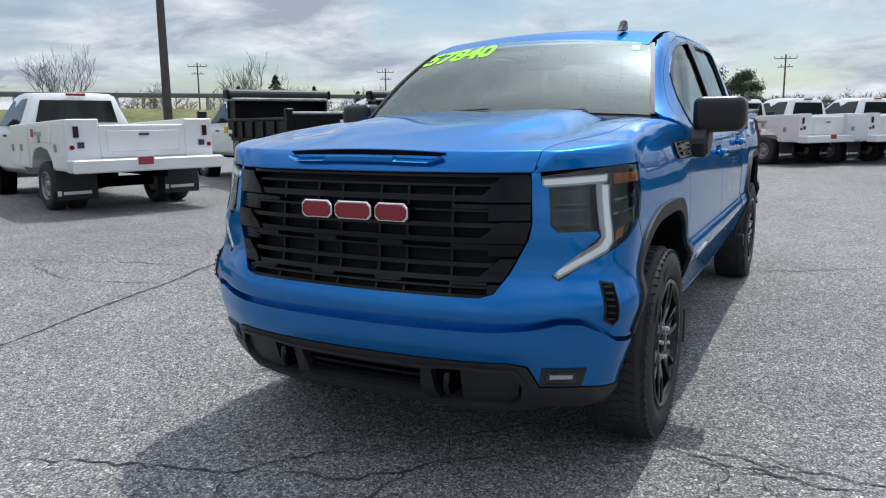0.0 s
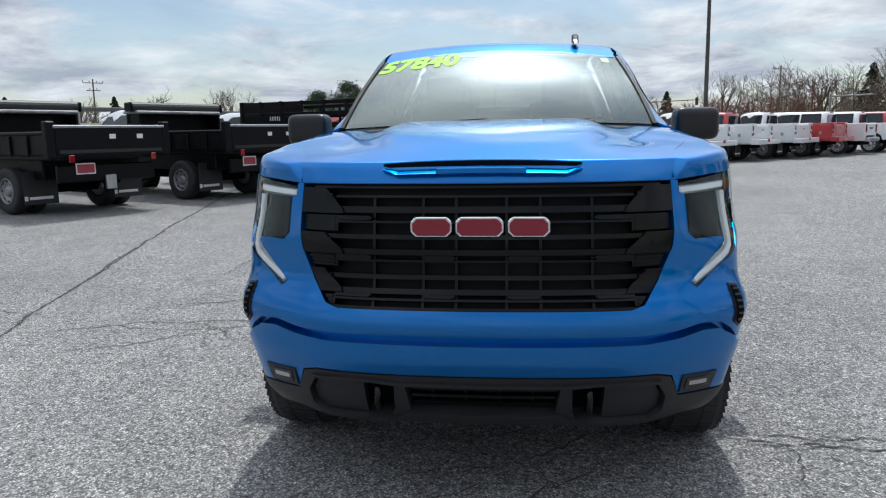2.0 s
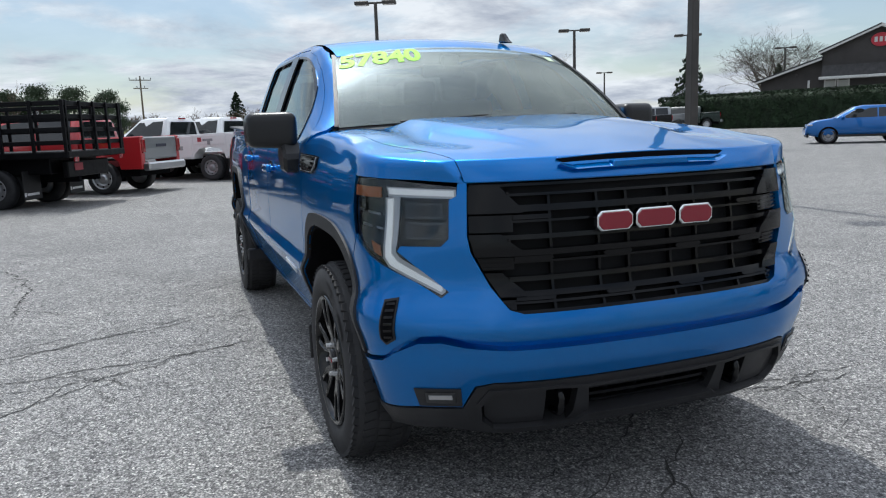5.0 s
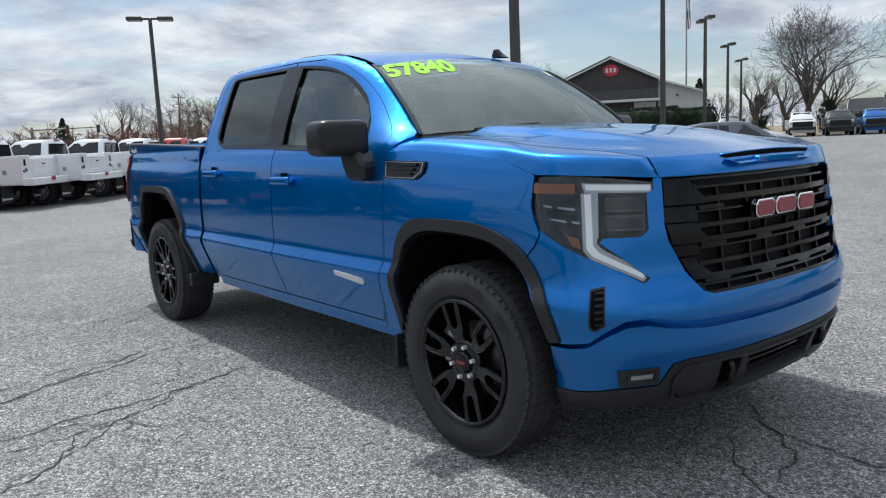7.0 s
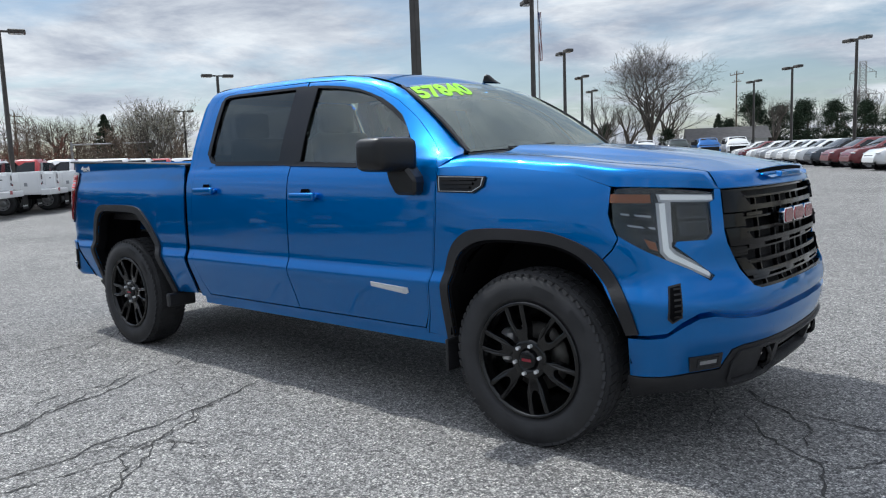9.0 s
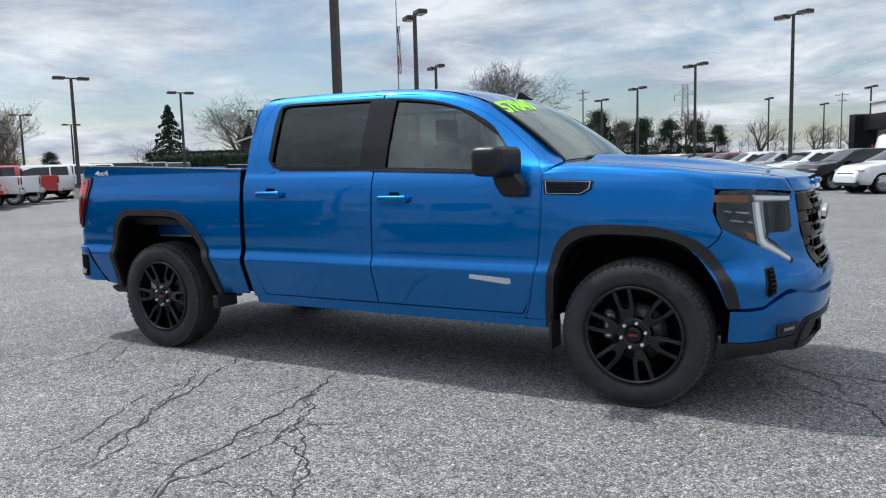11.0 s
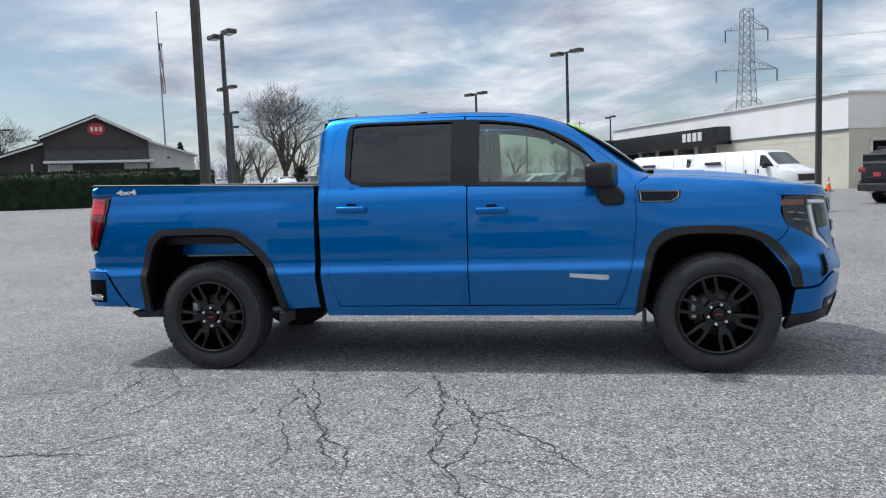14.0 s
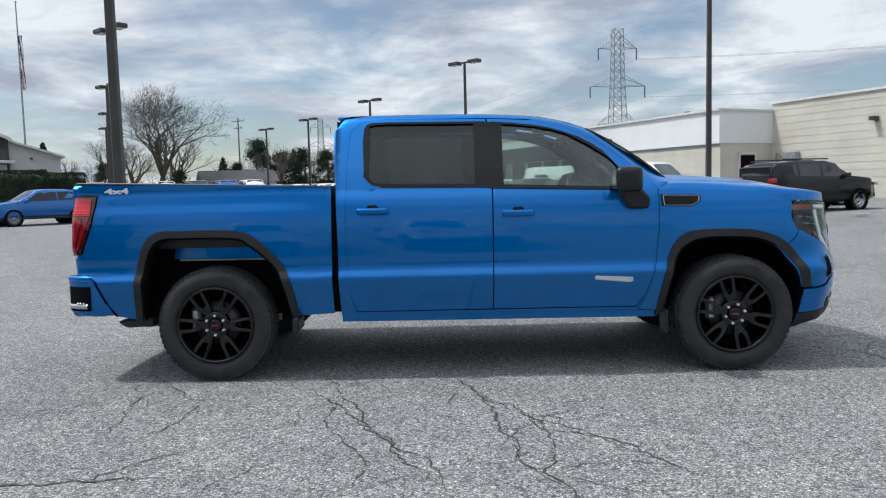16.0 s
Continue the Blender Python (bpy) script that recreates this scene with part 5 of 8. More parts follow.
bmesh.ops.transform(bm, matrix=Matrix.Translation((.80, .38, 1.27)) @ Matrix.Rotation(radians(22), 4, "Y"), verts=bm.verts[:])
part("steering_wheel", bm, M_INT, pickup, smooth=True)


def cab_seat(x, y, wd):
    s = new("seat")
    s.parent = pickup
    bm = bmesh.new()
    box(bm, x, y, .90, .52, wd, .16, bevel=.05, seg=2)
    part("seat_cushion", bm, M_SEAT, s, smooth=True)
    bm = bmesh.new()
    vs = box(bm, 0, 0, .32, .15, wd, .66, bevel=.05, taper=(.8, .85), seg=2)
    bmesh.ops.transform(bm, matrix=Matrix.Translation((x - .24, y, .93)) @ Matrix.Rotation(radians(-14), 4, "Y"), verts=bm.verts[:])
    part("seat_back", bm, M_SEAT, s, smooth=True)
    for q in ((0,) if wd < .8 else (-.42, .42)):
        bm = bmesh.new()
        box(bm, x - .42, y + q, 1.66, .10, .26, .19, bevel=.04, seg=2)
        for p in (-.06, .06):
            rod(bm, (x - .40, y + q + p, 1.48), (x - .42, y + q + p, 1.62), .008, n=6)
        part("headrest", bm, M_SEAT, s, smooth=True)


cab_seat(.42, -.40, .52)
cab_seat(.42, .40, .52)
cab_seat(-.48, 0, 1.45)
bm = bmesh.new()
box(bm, .40, 0, .92, .80, .28, .34, bevel=.04)
part("centre_console", bm, M_INT, pickup)
bm = bmesh.new()
box(bm, -.22, 0, 1.868, 1.36, 1.16, .02, bevel=.005)
part("headliner", bm, M_HEADLINER, pickup)
bm = bmesh.new()
box(bm, .74, 0, 1.705, .03, .26, .075, bevel=.012)
rod(bm, (.76, 0, 1.71), (.86, 0, 1.76), .012, n=6)
box(bm, .865, 0, 1.755, .05, .11, .06, bevel=.015)
part("rear_view_mirror", bm, M_INT, pickup)
for k in (-1, 1):
    bm = bmesh.new()
    box(bm, .60, k * .34, 1.80, .14, .40, .018, bevel=.006)
    part("sun_visor", bm, M_HEADLINER, pickup)

# ---- ground ----
def ground_mat():
    m = bpy.data.materials.new("aged_asphalt_and_verge")
    m.use_nodes = True
    nt = m.node_tree
    b = nt.nodes["Principled BSDF"]
    tc = nt.nodes.new("ShaderNodeTexCoord")

    def tex(scale, detail=4.0, rough=.55):
        n = nt.nodes.new("ShaderNodeTexNoise")
        n.inputs["Scale"].default_value, n.inputs["Detail"].default_value, n.inputs["Roughness"].default_value = scale, detail, rough
        nt.links.new(tc.outputs["Object"], n.inputs["Vector"])
        return n.outputs[0]

    def ramp(src, stops):
        r = nt.nodes.new("ShaderNodeValToRGB")
        while len(r.color_ramp.elements) < len(stops):
            r.color_ramp.elements.new(.5)
        for e, (p, c) in zip(r.color_ramp.elements, stops):
            e.position, e.color = p, (*c, 1)
        nt.links.new(src, r.inputs[0])
        return r.outputs[0]

    def mul(a, c, f=1.0):
        x = nt.nodes.new("ShaderNodeMix")
        x.data_type, x.blend_type = "RGBA", "MULTIPLY"
        x.inputs["Factor"].default_value = f
        nt.links.new(a, x.inputs["A"]), nt.links.new(c, x.inputs["B"])
        return x.outputs["Result"]
    # stones of the worn surface
    v = nt.nodes.new("ShaderNodeTexVoronoi")
    v.inputs["Scale"].default_value = 120.0
    nt.links.new(tc.outputs["Object"], v.inputs["Vector"])
    sep = nt.nodes.new("ShaderNodeSeparateColor")
    nt.links.new(v.outputs["Color"], sep.inputs[0])
    stones = ramp(sep.outputs[0], [(0, (.085, .084, .084)), (.35, (.207, .204, .202)), (.75, (.320, .315, .306)), (1, (.57, .555, .53))])
    joints = ramp(v.outputs["Distance"], [(0, (1, 1, 1)), (.45, (.95, .95, .95)), (.75, (.42, .42, .43))])
    stains = ramp(tex(.22, 6.0, .6), [(.30, (.80, .80, .81)), (.5, (1, 1, 1)), (.7, (1.12, 1.12, 1.11))])
    mott = ramp(tex(2.2, 6.0, .65), [(.3, (.85, .85, .86)), (.7, (1.10, 1.10, 1.09))])
    v2 = nt.nodes.new("ShaderNodeTexVoronoi")
    v2.inputs["Scale"].default_value = 52.0
    nt.links.new(tc.outputs["Object"], v2.inputs["Vector"])
    sep2 = nt.nodes.new("ShaderNodeSeparateColor")
    nt.links.new(v2.outputs["Color"], sep2.inputs[0])
    coarse = ramp(sep2.outputs[1], [(0, (.45, .45, .46)), (.18, (.85, .85, .85)), (.60, (1.0, 1.0, 1.0)), (.90, (1.12, 1.12, 1.11)), (1, (1.55, 1.54, 1.50))])
    pits = ramp(tex(28.0, 3.0, .7), [(.34, (.62, .62, .63)), (.46, (1.03, 1.03, 1.03))])
    col = mul(mul(mul(mul(mul(stones, joints), stains), mott), coarse), pits)
    nt.links.new(col, b.inputs["Base Color"])
    b.inputs["Roughness"].default_value = .85
    bp = nt.nodes.new("ShaderNodeBump")
    bp.inputs["Strength"].default_value, bp.inputs["Distance"].default_value = .7, .005
    nt.links.new(v.outputs["Distance"], bp.inputs["Height"])
    nt.links.new(bp.outputs[0], b.inputs["Normal"])
    return m


M_ASPHALT = ground_mat()
M_CRACK = mat("dark_crack_fill", (0.045, 0.044, 0.043), rough=.95, vary=.4, vscale=20)


def gz(x, y):
    """The lot rises very gently outwards, least towards the field in the west."""
    az = math.degrees(math.atan2(y, x)) % 360
    west = smooth01(138, 150, az) * (1 - smooth01(198, 214, az))
    return (.0095 - .0055 * west) * max(0.0, min(math.hypot(x, y), 75.0) - 7.0)


radii = [0, 3, 5, 7, 9, 12, 16, 21, 27, 34, 42, 50, 60, 75, 100, 150, 250, 450, 800, 1500]
gv, gf = [(0, 0, 0)], []
for i, r in enumerate(radii[1:]):
    for k in range(48):
        x, y = r * math.cos(2 * math.pi * k / 48), r * math.sin(2 * math.pi * k / 48)
        gv.append((x, y, gz(x, y)))
        a, b = 1 + (i - 1) * 48 + k, 1 + (i - 1) * 48 + (k + 1) % 48
        c, d = 1 + i * 48 + (k + 1) % 48, 1 + i * 48 + k
        gf.append((0, d, c) if i == 0 else (a, d, c, b))
ground = raw("ground", gv, gf, M_ASPHALT, smooth=True)
tagged(ground, "worn pale grey asphalt car lot with cracks", "ground", kind="structure")


def crack(pts, width, seed, jag=.03, step=.045, forks=1):
    """A ragged crack: a thin dark strip through (x, y) points."""
    rnd = random.Random(seed)
    width *= .62
    line = []
    for (a, b), (c, d) in zip(pts, pts[1:]):
        L = math.hypot(c - a, d - b)
        n = max(1, int(L / step))
        for i in range(n):
            line.append((a + (c - a) * i / n, b + (d - b) * i / n, -(d - b) / L, (c - a) / L))
    off, vs, fs = 0.0, [], []
    for i, (x, y, nx, ny) in enumerate(line):
        off = off * .86 + rnd.uniform(-jag, jag)
        w = width * rnd.uniform(.25, 1.2) * min(1.0, .25 + 4 * min(i, len(line) - 1 - i) / len(line))
        vs += [(x + nx * (off - w / 2), y + ny * (off - w / 2), gz(x, y) + .004), (x + nx * (off + w / 2), y + ny * (off + w / 2), gz(x, y) + .004)]
        if i:
            k = 2 * i
            fs.append((k - 2, k, k + 1, k - 1))
    raw("crack", vs, fs, M_CRACK, ground)
    for k in range(forks):
        x, y, nx, ny = line[rnd.randrange(len(line))]
        h = math.atan2(ny, nx) + rnd.uniform(-.9, .9) + (math.pi if rnd.random() < .5 else 0)
        way = [(x, y)]
        for j in range(3):
            h += rnd.uniform(-.6, .6)
            way.append((way[-1][0] + .22 * math.cos(h), way[-1][1] + .22 * math.sin(h)))
        crack(way, width * .9, seed * 7 + k + 1000, jag=.03, step=.04, forks=0)

# lines of the larger cracks and the paving seam
crack([(-0.20, -0.90), (-0.04, -1.49), (0.09, -1.96), (0.15, -2.35), (0.15, -2.75), (0.26, -3.07)], 0.022, 0, jag=0.03)
crack([(-0.04, -1.49), (0.20, -1.73), (0.36, -2.15), (0.59, -2.33), (0.73, -2.49), (0.95, -2.85), (1.13, -2.96)], 0.02, 1, jag=0.03)
crack([(-1.17, -0.82), (-0.86, -1.50), (-0.70, -2.09), (-0.53, -2.46), (-0.32, -2.70), (-0.13, -3.03)], 0.022, 2, jag=0.03)
crack([(-0.86, -1.37), (-0.98, -1.99), (-0.73, -2.47), (-0.63, -3.06)], 0.016, 3, jag=0.03)
crack([(-2.52, -0.55), (-2.03, -1.39), (-1.83, -1.52), (-1.81, -2.02), (-1.99, -2.34)], 0.018, 4, jag=0.03)
crack([(-1.06, -2.57), (-1.23, -2.74), (-1.37, -3.03)], 0.012, 5, jag=0.03)
crack([(-0.21, -1.68), (-0.17, -1.36), (-0.05, -1.42)], 0.014, 6, jag=0.03)
crack([(-0.14, -2.73), (0.08, -2.64), (0.17, -2.16), (0.39, -1.95)], 0.014, 7, jag=0.03)
crack([(2.60, -2.95), (1.87, -3.17), (1.10, -3.40), (0.65, -3.50), (-0.27, -3.78), (-1.42, -4.07), (-2.39, -4.38), (-3.56, -4.72)], 0.05, 8, jag=0.008)
crack([(0.44, -6.07), (-0.04, -4.61), (-0.16, -3.62)], 0.03, 9, jag=0.03)
crack([(3.36, -1.42), (3.22, -0.97), (3.00, -0.46), (2.65, -0.15), (2.50, 0.09)], 0.025, 10, jag=0.03)
crack([(2.06, 0.99), (2.06, 1.29), (2.11, 1.52), (2.04, 1.83)], 0.02, 11, jag=0.03)
crack([(-2.10, 1.00), (-2.74, 2.09)], 0.03, 12, jag=0.03)
crack([(0.40, -5.58), (0.79, -4.75), (0.72, -4.00), (0.44, -3.40)], 0.025, 13, jag=0.03)
crack([(-1.42, -4.07), (-3.56, -4.70), (-5.28, -5.18), (-7.17, -5.63), (-9.4, -6.18), (-12.5, -6.95)], 0.085, 14, jag=0.012)
crack([(0.65, -3.47), (0.32, -2.83), (0.42, -1.81)], 0.02, 15, jag=0.03)
crack([(2.09, 1.11), (2.08, 1.70)], 0.016, 16, jag=0.03)
crack([(-4.80, -4.60), (-4.83, -3.29), (-2.22, -1.23)], 0.02, 17, jag=0.03)
crack([(-0.24, -2.96), (-0.65, -2.17), (-1.17, -1.19)], 0.02, 18, jag=0.03)
crack([(0.79, -2.59), (0.46, -2.23), (-0.20, -1.15)], 0.018, 19, jag=0.03)
crack([(2.02, 1.12), (2.05, 1.56), (1.89, 2.08)], 0.018, 20, jag=0.03)
crack([(-2.17, -2.17), (-2.22, -1.64), (-2.40, -1.00)], 0.022, 21, jag=0.03)
crack([(2.28, 0.57), (2.59, 0.12), (2.84, -0.06), (3.00, -0.39)], 0.018, 22, jag=0.03)
crack([(0.15, 7.64), (1.04, 5.78)], 0.02, 23, jag=0.03)
crack([(0.89, 9.28), (0.45, 14.23)], 0.014, 24, jag=0.03)
crack([(-13.11, 14.88), (-18.22, 25.73)], 0.02, 25, jag=0.03)
crack([(-9.36, 6.25), (-12.25, 12.76)], 0.025, 26, jag=0.03)
crack([(6.78, 7.10), (7.02, 6.00)], 0.018, 27, jag=0.03)
crack([(-7.79, 2.44), (-8.82, 4.85)], 0.018, 28, jag=0.03)
for k in range(26):
    rnd = random.Random(500 + k)
    a, r = rnd.uniform(0, 2 * math.pi), rnd.uniform(6, 30)
    x, y, h = r * math.cos(a), r * math.sin(a), rnd.uniform(0, math.pi)
    pts = [(x, y)]
    for j in range(rnd.randint(2, 5)):
        h += rnd.uniform(-.5, .5)
        pts.append((pts[-1][0] + rnd.uniform(.8, 2.2) * math.cos(h), pts[-1][1] + rnd.uniform(.8, 2.2) * math.sin(h)))
    crack(pts, rnd.uniform(.015, .035), 700 + k)

# ---- parked vehicles: x forwards, ground z 0 ----
def loft_car(name, m, label, category, group, top, belt, w, zb, glass, paint, axles, r, roofw=.76, wheel_mat=None, lamps=True, x0=None):
    """A car: top is its outline [(x, z)] from tail to nose, belt the height of the window sill, glass the side panes [(x, z), ...]."""
    c = thing(name, m, label, category, group)
    xs0, xs1 = top[0][0], top[-1][0]
    zt = curve_lin([p[0] for p in top], [p[1] for p in top])
    xs = sorted({round(xs0 + (xs1 - xs0) * i / 34, 4) for i in range(35)} | {p[0] for p in top})

    def wid(x):
        e = min((x - xs0), (xs1 - x))
        return w * (.80 + .20 * smooth01(0, .55, e))

    def section(x):
        z, ww = zt(x), wid(x)
        lift = .10 * (1 - smooth01(0, .5, min(x - xs0, xs1 - x)))
        b = min(belt, z - .02)
        g = max(0.0, min(1.0, (z - belt) / .35))
        wt = ww * (1 - g) + ww * roofw * g
        return [(0, zb + lift), (ww * .86, zb + lift), (ww * .97, zb + .10 + lift), (ww, zb + .35 * (b - zb)), (ww * .985, b - .05), (ww * (.95 if g > .05 else .93), b + .01), ((wt * 1.0) if g > .05 else ww * .90, z - .05 if g > .05 else z - .012), (wt * .88, z - .008), (wt * .5, z + .006), (0, z + .010)]
    rows = []
    for x in xs:
        h = section(x)
        rows.append([Vector((x, y, z)) for y, z in h] + [Vector((x, -y, z)) for y, z in h[-2:0:-1]])
    body = grid_skin("body", rows, paint, c, closed=True)
    n = len(rows[0])
    raw("body_end", rows[0], [list(range(n))], paint, c)
    raw("body_end", rows[-1], [list(range(n - 1, -1, -1))], paint, c)

    def side_y(x, z):
        h = section(x)
        for (y0, z0), (y1, z1) in zip(h[4:], h[5:]):
            if z0 <= z <= z1 + 1e-6:
                return y0 + (y1 - y0) * (z - z0) / max(1e-4, z1 - z0)
        return h[6][0]
    for pane in glass:
        for s in (-1, 1):
            raw("side_window", [(x, s * (side_y(x, z) + .006), z) for x, z in pane], [list(range(len(pane)))[::s]], M_CARGLASS, c)
    return c, body, section, zt


def curve_lin(xs, ys):
    X, Yv = np.array(xs), np.array(ys)
    return lambda x: float(np.interp(x, X, Yv))


def end_glass(c, section, xa, xb, f=.86, nm="windscreen"):
    """A pane across the car between two stations of its outline."""
    pts = []
    k = 6
    for x in (xa, xb):
        h = section(x)
        ww = h[7][0] / .88
        pts.append([Vector((x, y * ww * f, h[-1][1] + .012 - .03 * y * y)) for y in [-1 + 2 * i / k for i in range(k + 1)]])
    grid_skin(nm, pts, M_CARGLASS, c, flip=xa > xb)


def small(bmf, name, material, parent):
    bm = bmesh.new()
    bmf(bm)
    return part(name, bm, material, parent)


def car_wheels(c, axles, y, r, mt, wd=.22):
    for ax in axles:
        for s in (-1, 1):
            wheel(c, ax, s * (y - wd / 2), r, wd, s, mt, M_TYRE, detail=False, rim_r=r * .66)
            # arch gap drawn as a near-black ring round the wheel
            small(lambda bm: lathe(bm, [(s * (y - .30), r * 1.14), (s * (y + .004), r * 1.14), (s * (y + .004), r * .9)], 24, centre=(ax, 0, r)), "wheel_arch", M_VOID, c)


def crossover(name, m, label, group, paint):
    top = [(-2.3, .78), (-2.28, 1.00), (-2.12, 1.18), (-1.55, 1.55), (-1.0, 1.63), (0, 1.64), (.35, 1.58), (1.15, 1.12), (1.9, 1.02), (2.2, .86), (2.3, .62)]
    glass = [[(-1.62, 1.14), (-.55, 1.12), (-.55, 1.52), (-1.15, 1.52), (-1.45, 1.42)], [(-.50, 1.12), (.90, 1.10), (.72, 1.22), (.28, 1.49), (-.50, 1.52)]]
    c, body, sec, zt = loft_car(name, m, label, "car", group, top, 1.10, .93, .30, glass, paint, (-1.38, 1.38), .35)
    end_glass(c, sec, 1.08, .40), end_glass(c, sec, -2.05, -1.56, nm="rear_window")
    car_wheels(c, (-1.38, 1.38), .93, .35, M_STEELRIM)
    small(lambda bm: box(bm, 2.235, 0, .62, .06, 1.05, .26, bevel=.02), "grille", M_GLOSSBLACK, c)
    small(lambda bm: box(bm, 2.20, 0, .34, .10, 1.5, .12, bevel=.03), "lower_intake", M_BLACKPL, c)
    small(lambda bm: box(bm, -2.22, 0, .42, .14, 1.6, .18, bevel=.03), "rear_valance", M_BLACKPL, c)
    for s in (-1, 1):
        small(lambda bm: box(bm, 2.10, s * .66, .83, .22, .34, .07, bevel=.02), "headlight", M_SATIN, c)
        small(lambda bm: box(bm, -2.20, s * .62, 1.02, .12, .42, .09, bevel=.02), "tail_light", M_REDLENS, c)
        small(lambda bm: box(bm, .82, s * 1.00, 1.14, .12, .17, .12, bevel=.03), "side_mirror", paint, c)
        small(lambda bm: box(bm, 0, s * .935, .34, 2.1, .03, .10, bevel=.01), "sill", M_BLACKPL, c)
    return c


def suv(name, m, label, group, paint):
    top = [(-2.5, .70), (-2.48, 1.20), (-2.36, 1.62), (-2.2, 1.77), (-1.5, 1.84), (0, 1.84), (.45, 1.76), (1.12, 1.28), (2.1, 1.18), (2.38, 1.0), (2.46, .62)]
    glass = [[(-2.18, 1.30), (-1.42, 1.28), (-1.42, 1.70), (-2.05, 1.68)], [(-1.34, 1.28), (-.35, 1.26), (-.35, 1.72), (-1.34, 1.71)], [(-.28, 1.26), (.88, 1.24), (.72, 1.38), (.40, 1.66), (-.28, 1.72)]]
    c, body, sec, zt = loft_car(name, m, label, "suv", group, top, 1.24, .96, .32, glass, paint, (-1.45, 1.45), .38, roofw=.80)
    end_glass(c, sec, 1.06, .50)
    small(lambda bm: box(bm, -2.44, 0, 1.47, .10, 1.42, .40, bevel=.04), "rear_window", M_CARGLASS, c)
    car_wheels(c, (-1.45, 1.45), .96, .38, M_SATIN)
    small(lambda bm: box(bm, 2.42, 0, .80, .06, 1.2, .34, bevel=.02), "grille", M_GLOSSBLACK, c)
    small(lambda bm: box(bm, -2.46, 0, .55, .16, 1.75, .26, bevel=.04), "rear_bumper", M_BLACKPL, c)
    small(lambda bm: box(bm, -2.50, 0, .98, .02, .34, .14), "number_plate", M_PLATE, c)
    for s in (-1, 1):
        small(lambda bm: box(bm, -2.42, s * .72, 1.14, .14, .34, .17, bevel=.03), "tail_light", M_REDLENS, c)
        small(lambda bm: box(bm, 2.36, s * .74, .98, .16, .30, .12, bevel=.02), "headlight", M_SATIN, c)
        small(lambda bm: box(bm, .78, s * 1.04, 1.30, .13, .20, .16, bevel=.03), "side_mirror", M_BLACKPL, c)
        small(lambda bm: rod(bm, (-1.9, s * .66, 1.90), (.2, s * .66, 1.90), .025, n=6), "roof_rail", M_BLACKPL, c)
    return c


